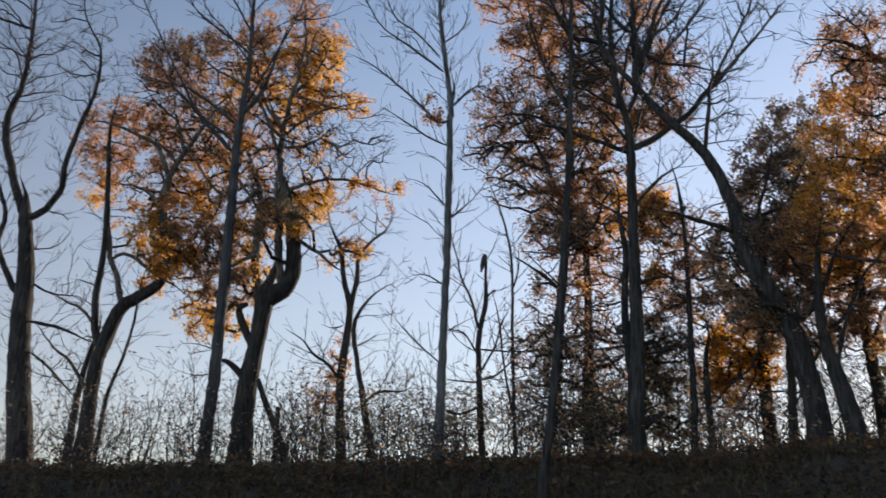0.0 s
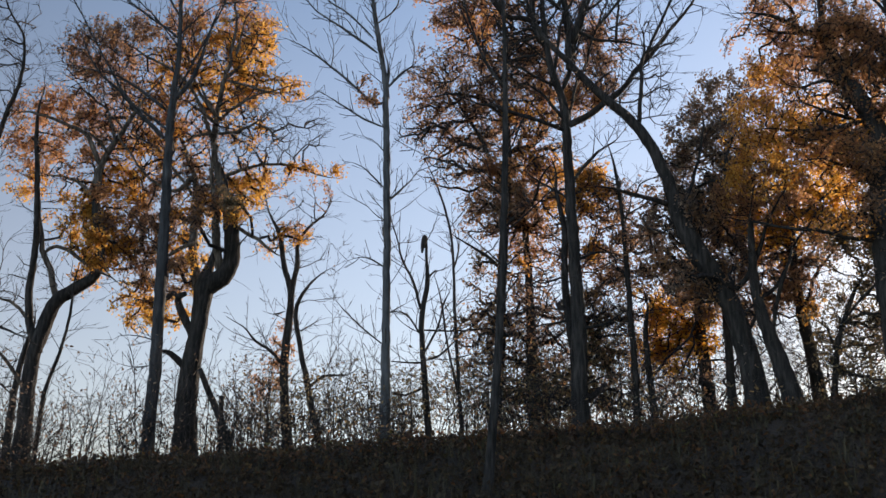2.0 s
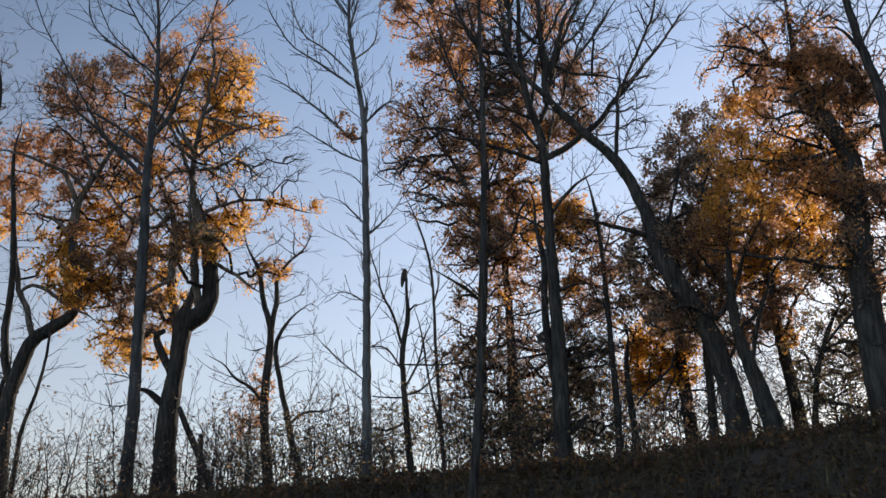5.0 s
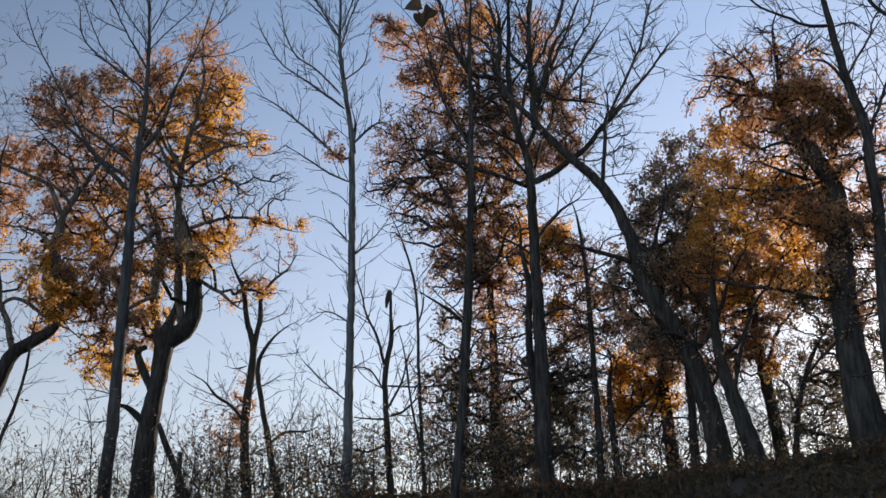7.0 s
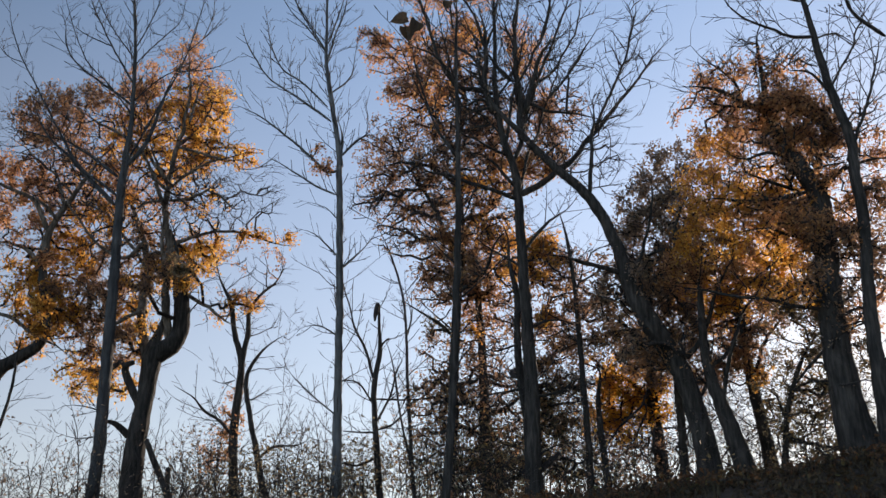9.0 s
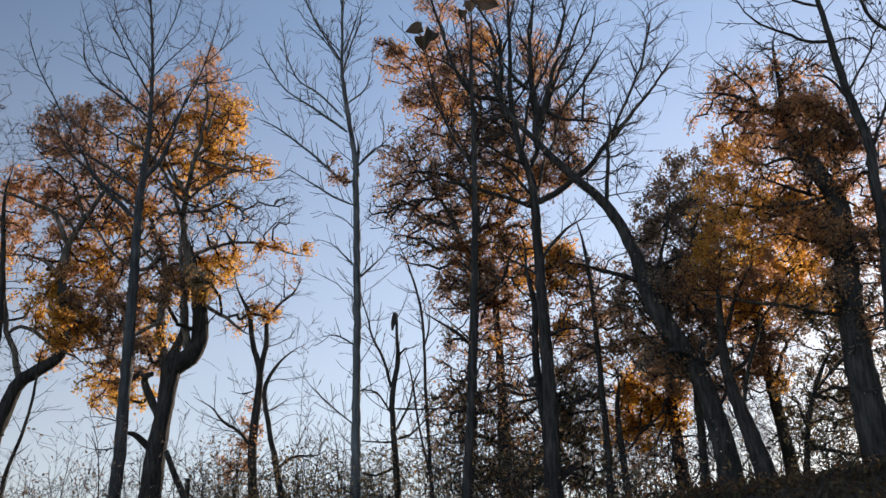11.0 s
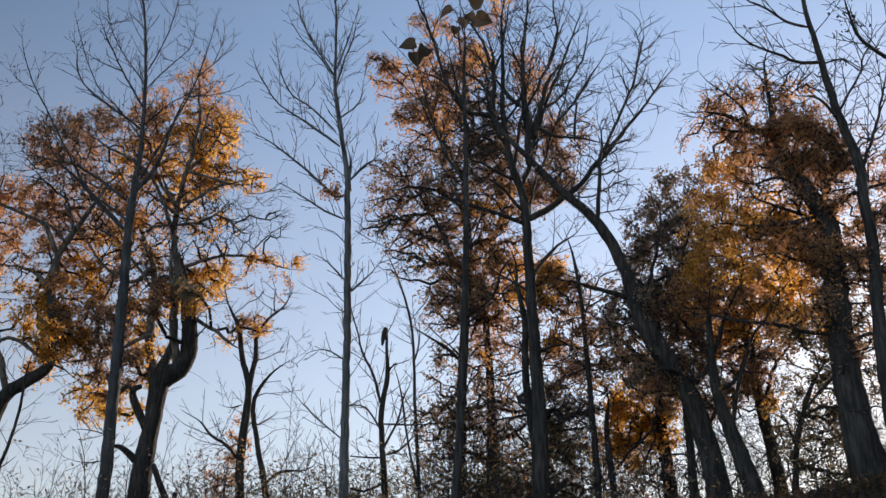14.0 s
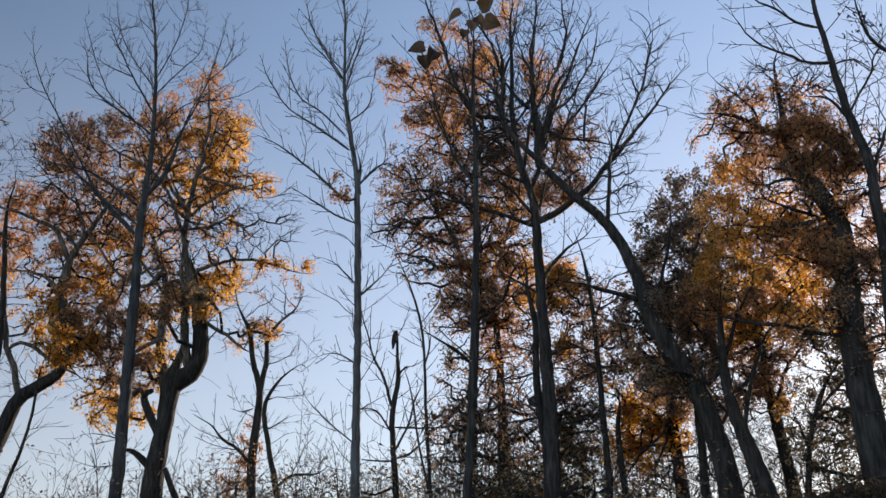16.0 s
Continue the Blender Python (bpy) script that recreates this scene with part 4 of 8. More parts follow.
forked_oak.mass((-3.69, 18.20, 8.61), (0.50, 0.25, 0.32), 39, "gold", 7)
forked_oak.mass((-5.15, 18.20, 11.01), (0.50, 0.28, 0.45), 36, "gold", 7)
forked_oak.mass((-3.98, 18.20, 10.58), (0.50, 0.26, 0.37), 90, "gold", 7)
forked_oak.mass((-4.38, 18.20, 10.47), (0.43, 0.24, 0.37), 63, "gold", 7)
forked_oak.mass((-3.79, 18.20, 8.44), (0.52, 0.26, 0.35), 88, "gold", 7)
forked_oak.mass((-4.77, 18.20, 8.06), (0.50, 0.26, 0.37), 90, "gold", 7)
forked_oak.mass((-4.95, 18.20, 7.38), (0.40, 0.25, 0.45), 86, "gold", 7)
forked_oak.mass((-4.77, 18.20, 7.04), (0.31, 0.20, 0.37), 39, "gold", 7)
forked_oak.mass((-5.63, 18.20, 6.30), (0.74, 0.35, 0.42), 122, "gold", 7)
forked_oak.mass((-5.19, 18.20, 6.01), (0.50, 0.24, 0.30), 58, "gold", 7)
forked_oak.mass((-4.85, 18.20, 6.60), (0.31, 0.17, 0.25), 26, "gold", 7)
forked_oak.mass((-5.83, 18.20, 8.34), (0.68, 0.37, 0.56), 201, "brown", 7)
forked_oak.mass((-5.92, 18.20, 7.30), (0.74, 0.37, 0.50), 210, "brown", 7)
forked_oak.mass((-5.31, 18.20, 7.97), (0.50, 0.33, 0.62), 162, "brown", 7)
forked_oak.mass((-4.58, 18.20, 8.64), (0.50, 0.30, 0.50), 96, "brown", 7)
forked_oak.mass((-5.26, 18.20, 8.91), (0.62, 0.33, 0.50), 105, "brown", 7)
forked_oak.mass((-5.45, 18.20, 6.73), (0.62, 0.32, 0.43), 120, "brown", 7)
forked_oak.mass((-5.84, 18.20, 7.76), (0.74, 0.37, 0.50), 195, "brown", 7)
forked_oak.mass((-6.27, 18.20, 10.54), (0.74, 0.41, 0.62), 94, "rust", 7)
forked_oak.mass((-5.44, 18.20, 10.13), (0.74, 0.41, 0.62), 94, "rust", 7)
forked_oak.mass((-6.43, 18.20, 9.68), (0.74, 0.41, 0.62), 94, "rust", 7)
forked_oak.mass((-7.53, 18.20, 11.75), (0.45, 0.28, 0.50), 54, "brown", 7)
forked_oak.mass((-5.30, 18.20, 11.53), (0.62, 0.33, 0.50), 75, "rust", 7)
forked_oak.mass((-4.74, 18.20, 9.74), (0.62, 0.37, 0.62), 62, "rust", 7)
forked_oak.mass((-3.84, 18.20, 9.70), (0.62, 0.35, 0.56), 49, "orange", 7)
forked_oak.mass((-5.40, 18.20, 9.39), (0.74, 0.41, 0.62), 94, "orange", 7)
forked_oak.mass((-3.56, 18.20, 11.99), (0.37, 0.26, 0.50), 52, "gold", 7)
forked_oak.mass((-6.51, 17.80, 10.86), (1.09, 0.58, 0.85), 91, "dark", 0.12, 0.6)
forked_oak.mass((-7.45, 17.80, 11.28), (0.61, 0.40, 0.73), 43, "dark", 0.12, 0.6)
forked_oak.mass((-3.31, 17.80, 9.51), (0.97, 0.51, 0.73), 170, "dark", 0.12, 0.6)
forked_oak.mass((-2.43, 17.80, 9.84), (0.36, 0.29, 0.61), 54, "dark", 0.12, 0.6)
forked_oak.mass((-3.86, 17.80, 9.53), (0.73, 0.44, 0.73), 128, "dark", 0.12, 0.6)
forked_oak.mass((-5.30, 17.80, 9.58), (1.09, 0.58, 0.85), 91, "dark", 0.12, 0.6)
forked_oak.mass((-6.44, 17.80, 9.99), (0.97, 0.51, 0.73), 69, "dark", 0.12, 0.6)
forked_oak.mass((-4.40, 17.80, 9.19), (0.73, 0.44, 0.73), 52, "dark", 0.12, 0.6)
forked_oak.mass((-4.90, 17.80, 8.39), (0.85, 0.44, 0.61), 51, "dark", 0.12, 0.6)
forked_oak.mass((-5.98, 17.80, 11.35), (1.09, 0.55, 0.73), 78, "dark", 0.12, 0.6)
forked_oak.mass((-4.03, 17.80, 11.14), (0.97, 0.58, 0.97), 93, "dark", 0.12, 0.6)
forked_oak.mass((-3.88, 17.80, 10.01), (0.73, 0.40, 0.61), 86, "dark", 0.12, 0.6)
forked_oak.grow()

leaning_pole = Tree("dead_pole", "dead leaning pole resting against the bank", "dead wood", up=0.3)
leaning_pole.stem("trunk", [(-3.65, 17.30, 3.31, 0.069), (-3.76, 17.30, 3.64, 0.064), (-3.98, 17.30, 4.17, 0.059), (-4.15, 17.30, 4.51, 0.054), (-4.30, 17.30, 4.86, 0.044)])
leaning_pole.grow()

stump = Tree("broken_stump", "short broken standing stump among twigs", "stump", up=0.3)
stump.stem("trunk", [(-3.90, 17.50, 3.24, 0.060), (-3.92, 17.50, 3.76, 0.055), (-3.93, 17.50, 4.34, 0.045), (-3.93, 17.50, 4.40, 0.035)])
stump.grow()

small_tree = Tree("small_bare_tree", "small nearly bare tree with twin stems", "tree", up=0.6, reach=0.6, bare=True, side=0, twiggy=1.3)
small_tree.stem("trunk", [(-2.89, 18.50, 3.34, 0.102), (-2.93, 18.50, 3.84, 0.092), (-3.01, 18.50, 4.88, 0.083), (-2.98, 18.50, 5.62, 0.079), (-2.93, 18.50, 6.49, 0.063), (-3.08, 18.50, 7.06, 0.053), (-3.19, 18.50, 7.70, 0.042), (-3.42, 18.50, 8.18, 0.026), (-3.52, 18.50, 8.60, 0.016)])
small_tree.stem("second_stem", [(-2.93, 18.50, 6.47, 0.053), (-2.85, 18.60, 7.14, 0.048), (-2.86, 18.70, 7.58, 0.037), (-2.68, 18.80, 7.95, 0.027), (-2.35, 18.90, 8.31, 0.021), (-2.23, 19.00, 8.79, 0.011)])
small_tree.stem("second_stem", [(-2.20, 18.50, 3.32, 0.074), (-2.33, 18.46, 3.72, 0.068), (-2.54, 18.41, 4.69, 0.058), (-2.71, 18.37, 5.48, 0.047), (-2.80, 18.33, 6.12, 0.042), (-2.62, 18.29, 6.54, 0.031), (-2.33, 18.24, 6.83, 0.021), (-2.02, 18.20, 6.99, 0.010)])
small_tree.stem("limb", [(-3.04, 18.50, 5.14, 0.032), (-3.24, 18.35, 5.36, 0.031), (-3.54, 18.20, 5.55, 0.026), (-3.73, 18.05, 5.82, 0.021), (-4.01, 17.90, 5.95, 0.015)])
small_tree.stem("limb", [(-3.04, 18.50, 6.17, 0.021), (-3.27, 18.70, 6.17, 0.016), (-3.53, 18.90, 6.28, 0.011)])
small_tree.stem("limb", [(-2.55, 18.50, 4.70, 0.032), (-2.28, 18.63, 4.93, 0.026), (-1.86, 18.77, 4.99, 0.021), (-1.55, 18.90, 5.16, 0.011)])
small_tree.mass((-2.95, 18.50, 8.34), (0.95, 0.49, 0.69), 43, "dark", 0.12, 0.6)
small_tree.mass((-2.39, 18.50, 7.50), (0.63, 0.42, 0.76), 31, "dark", 0.12, 0.6)
small_tree.mass((-2.48, 18.50, 6.15), (0.63, 0.42, 0.76), 19, "dark", 0.12, 0.6)
small_tree.mass((-3.44, 18.50, 5.64), (0.50, 0.30, 0.50), 8, "dark", 0.12, 0.6)
small_tree.mass((-3.17, 18.50, 7.85), (0.40, 0.18, 0.20), 23, "rust", 7)
small_tree.mass((-2.83, 18.50, 7.74), (0.25, 0.13, 0.18), 11, "rust", 7)
small_tree.mass((-3.21, 18.50, 5.09), (0.35, 0.22, 0.38), 23, "rust", 7)
small_tree.mass((-3.06, 18.50, 5.30), (0.23, 0.33, 0.88), 49, "rust", 7)
small_tree.mass((-3.41, 18.50, 4.78), (0.33, 0.21, 0.38), 30, "rust", 7)
small_tree.mass((-2.68, 18.50, 8.68), (0.50, 0.26, 0.38), 19, "rust", 7)
small_tree.grow()

aspen_centre = Tree("bare_aspen_tree", "straight leafless aspen with pale grey trunk", "tree", up=2.0, reach=0.5, bare=True, side=0)
aspen_centre.stem("trunk", [(-0.99, 16.80, 3.08, 0.101), (-1.00, 16.80, 3.58, 0.088), (-1.00, 16.80, 4.32, 0.084), (-1.00, 16.80, 5.68, 0.071), (-0.99, 16.80, 6.91, 0.067), (-1.00, 16.80, 7.98, 0.067), (-1.01, 16.80, 8.98, 0.062), (-1.03, 16.80, 9.96, 0.052)])
aspen_centre.stem("leader", [(-1.01, 16.80, 9.80, 0.057), (-1.08, 16.80, 10.45, 0.048), (-1.21, 16.80, 11.31, 0.043), (-1.31, 16.80, 12.20, 0.033), (-1.31, 16.80, 13.40, 0.024), (-1.38, 16.80, 14.51, 0.019), (-1.44, 16.80, 15.81, 0.010)])
aspen_centre.stem("limb_stub", [(-1.05, 16.80, 10.12, 0.033), (-1.08, 16.75, 10.55, 0.029), (-1.15, 16.70, 10.74, 0.024)])
aspen_centre.stem("limb", [(-1.03, 16.80, 9.76, 0.024), (-1.23, 16.64, 9.60, 0.024), (-1.63, 16.48, 9.94, 0.023), (-2.24, 16.32, 10.41, 0.019), (-2.64, 16.16, 10.63, 0.014), (-2.92, 16.00, 10.67, 0.009)])
aspen_centre.stem("limb", [(-1.19, 16.80, 10.74, 0.024), (-1.68, 16.94, 11.21, 0.024), (-2.13, 17.08, 11.62, 0.019), (-2.49, 17.22, 11.97, 0.015), (-2.86, 17.36, 12.65, 0.015), (-3.13, 17.50, 13.36, 0.010)])
aspen_centre.stem("limb", [(-1.06, 16.80, 9.21, 0.019), (-1.47, 17.00, 9.49, 0.019), (-2.03, 17.20, 9.96, 0.015), (-2.44, 17.40, 10.31, 0.010)])
aspen_centre.stem("limb", [(-1.27, 16.80, 11.06, 0.019), (-1.75, 16.93, 11.64, 0.019), (-2.22, 17.05, 12.11, 0.015), (-2.48, 17.18, 12.85, 0.010), (-2.59, 17.30, 13.61, 0.010)])
aspen_centre.stem("limb", [(-1.33, 16.80, 12.33, 0.019), (-1.70, 16.63, 12.88, 0.014), (-1.98, 16.47, 13.43, 0.014), (-2.09, 16.30, 14.12, 0.009)])
aspen_centre.stem("limb", [(-1.28, 16.80, 12.46, 0.019), (-1.03, 16.55, 13.09, 0.014), (-0.85, 16.30, 13.58, 0.009)])
aspen_centre.stem("limb", [(-1.19, 16.80, 11.37, 0.019), (-0.87, 17.05, 11.84, 0.015), (-0.72, 17.30, 12.78, 0.010)])
aspen_centre.stem("limb", [(-1.04, 16.80, 9.97, 0.024), (-0.54, 17.00, 10.55, 0.019), (-0.10, 17.20, 10.41, 0.015)])
aspen_centre.stem("limb", [(-1.01, 16.80, 7.98, 0.019), (-1.44, 16.60, 8.36, 0.014), (-1.73, 16.40, 8.39, 0.009)])
aspen_centre.stem("limb", [(-0.99, 16.80, 7.76, 0.024), (-0.65, 17.00, 8.15, 0.019), (-0.39, 17.20, 8.56, 0.015)])
aspen_centre.stem("limb", [(-0.99, 16.80, 6.50, 0.019), (-1.38, 16.95, 6.76, 0.014), (-1.80, 17.10, 6.72, 0.010)])
aspen_centre.stem("limb", [(-0.99, 16.80, 5.09, 0.014), (-1.46, 16.67, 5.47, 0.014), (-1.83, 16.53, 5.85, 0.009), (-1.92, 16.40, 6.11, 0.007)])
aspen_centre.stem("limb", [(-0.98, 16.80, 5.68, 0.014), (-0.48, 16.40, 5.86, 0.009)])
aspen_centre.stem("limb", [(-1.32, 16.80, 12.28, 0.017), (-1.45, 16.70, 12.42, 0.015), (-1.65, 16.60, 12.67, 0.013), (-1.98, 16.50, 13.00, 0.010), (-2.18, 16.40, 13.32, 0.008), (-2.27, 16.30, 13.53, 0.006)])
aspen_centre.stem("limb", [(-1.32, 16.80, 12.52, 0.013), (-1.58, 16.93, 12.89, 0.012), (-1.92, 17.07, 13.55, 0.010), (-2.12, 17.20, 14.18, 0.007)])
aspen_centre.stem("limb", [(-1.31, 16.80, 11.99, 0.020), (-1.22, 16.75, 12.30, 0.018), (-1.13, 16.70, 12.66, 0.017), (-0.96, 16.65, 13.10, 0.013), (-0.87, 16.60, 13.79, 0.008)])
aspen_centre.stem("limb", [(-1.02, 16.80, 8.69, 0.013), (-1.26, 16.70, 8.92, 0.010), (-1.56, 16.60, 8.98, 0.007), (-1.74, 16.50, 9.00, 0.005)])
aspen_centre.stem("limb", [(-2.02, 16.50, 10.31, 0.011), (-1.97, 16.40, 10.68, 0.010), (-2.09, 16.30, 11.06, 0.006)])
aspen_centre.stem("limb", [(-2.38, 16.30, 10.56, 0.010), (-2.45, 16.20, 10.86, 0.008), (-2.62, 16.10, 10.95, 0.005)])
aspen_centre.stem("limb", [(-2.62, 16.20, 10.68, 0.008), (-2.84, 16.10, 11.02, 0.006), (-3.00, 16.00, 11.32, 0.005)])
aspen_centre.stem("limb", [(-1.55, 16.70, 11.01, 0.013), (-1.83, 16.80, 11.50, 0.010), (-2.21, 16.90, 11.59, 0.007)])
aspen_centre.stem("limb", [(-1.90, 16.60, 11.22, 0.010), (-1.98, 16.55, 11.80, 0.008), (-1.96, 16.50, 12.22, 0.005)])
aspen_centre.stem("limb", [(-2.30, 16.50, 11.48, 0.010), (-2.36, 16.40, 12.16, 0.008), (-2.43, 16.30, 12.55, 0.005)])
aspen_centre.mass((-1.45, 16.80, 13.95), (0.80, 0.62, 1.26), 94, "dark", 0.12, 0.6)
aspen_centre.mass((-1.87, 16.80, 12.47), (0.69, 0.48, 0.92), 58, "dark", 0.12, 0.6)
aspen_centre.mass((-0.98, 16.80, 12.59), (0.46, 0.41, 0.92), 39, "dark", 0.12, 0.6)
aspen_centre.mass((-1.82, 16.80, 10.82), (0.80, 0.45, 0.69), 31, "dark", 0.12, 0.6)
aspen_centre.mass((-1.36, 16.80, 15.52), (0.69, 0.41, 0.69), 44, "dark", 0.12, 0.6)
aspen_centre.mass((-0.75, 16.80, 11.06), (0.46, 0.31, 0.57), 24, "dark", 0.12, 0.6)
aspen_centre.mass((-1.36, 16.80, 7.99), (0.57, 0.41, 0.80), 30, "dark", 0.12, 0.6)
aspen_centre.mass((-0.53, 16.80, 8.40), (0.46, 0.34, 0.69), 21, "dark", 0.12, 0.6)
aspen_centre.mass((-1.47, 16.80, 6.31), (0.57, 0.41, 0.80), 18, "dark", 0.12, 0.6)
aspen_centre.mass((-0.58, 16.80, 6.48), (0.34, 0.31, 0.69), 11, "dark", 0.12, 0.6)
aspen_centre.mass((-1.38, 16.80, 4.81), (0.46, 0.34, 0.69), 14, "dark", 0.12, 0.6)
aspen_centre.mass((-1.67, 16.80, 5.71), (0.46, 0.34, 0.69), 16, "dark", 0.12, 0.6)
aspen_centre.mass((-1.37, 16.80, 9.98), (0.23, 0.16, 0.30), 25, "rust", 7)
aspen_centre.mass((-1.24, 16.80, 9.68), (0.16, 0.10, 0.16), 7, "rust", 7)
aspen_centre.grow()

snag = Tree("snag_tree", "thin snag with a broken ragged top", "tree", up=1.4, reach=0.5, bare=True, side=0)
snag.stem("trunk", [(-0.27, 17.20, 3.09, 0.063), (-0.28, 17.20, 3.60, 0.059), (-0.33, 17.20, 4.37, 0.059), (-0.38, 17.20, 5.15, 0.049), (-0.39, 17.20, 5.71, 0.049), (-0.29, 17.20, 6.32, 0.044), (-0.30, 17.20, 6.74, 0.029), (-0.30, 17.20, 7.01, 0.024), (-0.30, 17.20, 7.23, 0.020)])
snag.stem("broken_top", [(-0.30, 17.20, 7.23, 0.024), (-0.33, 17.19, 7.19, 0.044), (-0.35, 17.18, 7.09, 0.054), (-0.37, 17.16, 6.98, 0.034), (-0.38, 17.15, 6.89, 0.015)])
snag.stem("limb", [(-0.38, 17.20, 5.76, 0.029), (-0.55, 17.30, 6.41, 0.025), (-0.75, 17.40, 6.87, 0.020), (-0.85, 17.50, 7.29, 0.015), (-1.00, 17.60, 7.83, 0.010)])
snag.stem("limb", [(-0.33, 17.20, 6.27, 0.024), (-0.24, 17.10, 6.45, 0.019), (-0.13, 17.00, 6.52, 0.014)])
snag.stem("limb", [(-0.36, 17.20, 5.05, 0.024), (-0.11, 17.07, 5.51, 0.019), (-0.00, 16.93, 5.88, 0.014), (0.10, 16.80, 6.05, 0.010)])
snag.stem("limb", [(-0.35, 17.20, 4.46, 0.020), (-0.68, 17.05, 4.31, 0.019), (-0.91, 16.90, 4.34, 0.014)])
snag.stem("limb", [(-0.38, 17.20, 5.35, 0.020), (-0.67, 17.40, 5.82, 0.015), (-0.93, 17.60, 5.93, 0.010)])
snag.stem("limb", [(-0.36, 17.20, 4.90, 0.020), (-0.62, 17.10, 4.88, 0.015), (-0.91, 17.00, 4.89, 0.010)])
snag.stem("limb", [(-0.37, 17.20, 5.48, 0.020), (0.08, 17.30, 5.48, 0.015), (0.58, 17.40, 5.53, 0.010), (0.89, 17.50, 5.58, 0.007)])
snag.stem("limb", [(-0.35, 17.20, 4.93, 0.024), (-0.08, 17.13, 5.01, 0.019), (0.13, 17.07, 5.19, 0.015), (0.19, 17.00, 5.25, 0.010)])
snag.mass((-0.69, 17.20, 6.60), (0.35, 0.35, 0.82), 16, "dark", 0.12, 0.6)
snag.mass((-0.01, 17.20, 5.75), (0.35, 0.32, 0.70), 13, "dark", 0.12, 0.6)
snag.mass((-0.63, 17.20, 4.96), (0.47, 0.35, 0.70), 18, "dark", 0.12, 0.6)
snag.grow()

sapling_b = Tree("bare_sapling", "thin tall bare sapling between larger trees", "sapling", up=1.4, reach=0.5, bare=True, side=0)
sapling_b.stem("trunk", [(0.29, 17.00, 3.06, 0.043), (0.27, 17.00, 3.93, 0.039), (0.20, 17.00, 5.59, 0.029), (0.16, 17.00, 7.04, 0.024), (-0.04, 17.00, 7.96, 0.019), (-0.37, 17.00, 8.79, 0.010)])
sapling_b.stem("limb", [(0.18, 17.00, 6.51, 0.019), (0.29, 17.20, 6.99, 0.015), (0.28, 17.40, 7.60, 0.010)])
sapling_b.stem("second_stem", [(0.25, 17.00, 4.22, 0.024), (0.07, 16.87, 5.07, 0.019), (-0.05, 16.73, 5.93, 0.019), (-0.18, 16.60, 6.41, 0.014)])
sapling_b.mass((-0.09, 17.00, 7.80), (0.46, 0.42, 0.93), 16, "dark", 0.12, 0.6)
sapling_b.mass((0.29, 17.00, 5.89), (0.35, 0.38, 0.93), 12, "dark", 0.12, 0.6)
sapling_b.mass((0.05, 17.00, 4.71), (0.46, 0.42, 0.93), 16, "dark", 0.12, 0.6)
sapling_b.grow()

centre_oak = Tree("oak_tree", "oak with a dense dark russet crown", "tree", up=0.25, tip=0.0056)
centre_oak.stem("trunk", [(0.80, 17.00, 3.04, 0.110), (0.84, 17.00, 3.54, 0.098), (0.96, 17.00, 5.06, 0.089), (1.05, 17.00, 6.48, 0.085), (1.11, 17.00, 7.32, 0.076), (1.22, 17.00, 8.42, 0.068), (1.21, 17.00, 9.33, 0.068), (1.20, 17.00, 10.27, 0.058), (1.38, 17.00, 11.24, 0.043), (1.27, 17.00, 12.26, 0.029), (1.16, 17.00, 13.31, 0.019)])
centre_oak.stem("limb", [(1.04, 17.00, 6.53, 0.034), (0.63, 16.80, 6.83, 0.029), (0.29, 16.60, 7.01, 0.024), (0.04, 16.40, 7.06, 0.014)])
centre_oak.stem("limb", [(1.16, 17.00, 7.97, 0.043), (0.84, 17.20, 8.86, 0.039), (0.45, 17.40, 9.78, 0.030), (0.03, 17.60, 10.38, 0.020), (-0.41, 17.80, 10.62, 0.015)])
centre_oak.stem("limb", [(1.20, 17.00, 9.45, 0.039), (0.66, 16.73, 9.75, 0.033), (0.13, 16.47, 9.70, 0.023), (-0.38, 16.20, 9.47, 0.014)])
centre_oak.stem("limb", [(1.21, 17.00, 8.76, 0.043), (1.71, 17.30, 9.10, 0.039), (2.10, 17.60, 9.81, 0.025), (2.29, 17.90, 10.44, 0.015)])
centre_oak.stem("limb", [(1.19, 17.00, 10.15, 0.034), (0.83, 17.18, 10.99, 0.029), (0.54, 17.35, 11.99, 0.025), (0.35, 17.52, 12.90, 0.015), (0.14, 17.70, 13.84, 0.010)])
centre_oak.stem("limb", [(1.10, 17.00, 7.32, 0.039), (1.56, 16.60, 7.59, 0.028), (1.76, 16.20, 7.97, 0.023)])
centre_oak.stem("limb", [(1.03, 17.00, 6.07, 0.039), (0.69, 17.30, 5.74, 0.029), (0.49, 17.60, 5.62, 0.020)])
centre_oak.stem("limb", [(0.78, 17.00, 11.03, 0.024), (0.52, 16.90, 11.74, 0.019), (0.33, 16.80, 12.32, 0.014), (0.16, 16.70, 12.78, 0.009)])
centre_oak.stem("limb", [(1.15, 17.00, 12.31, 0.024), (1.26, 16.90, 13.05, 0.019), (1.21, 16.80, 13.80, 0.014), (1.14, 16.70, 14.14, 0.009)])
centre_oak.mass((0.51, 16.80, 12.77), (0.36, 0.22, 0.29), 60, "rust", 6)
centre_oak.mass((0.81, 16.80, 13.44), (0.38, 0.23, 0.29), 55, "rust", 6)
centre_oak.mass((1.36, 16.80, 12.90), (0.34, 0.21, 0.32), 60, "rust", 6)
centre_oak.mass((1.79, 16.80, 13.64), (0.34, 0.21, 0.29), 48, "rust", 6)
centre_oak.mass((0.35, 16.80, 13.65), (0.29, 0.17, 0.21), 24, "rust", 6)
centre_oak.mass((1.01, 16.80, 12.37), (0.32, 0.19, 0.25), 50, "brown", 6)
centre_oak.mass((2.42, 16.80, 12.56), (0.31, 0.18, 0.23), 30, "rust", 6)
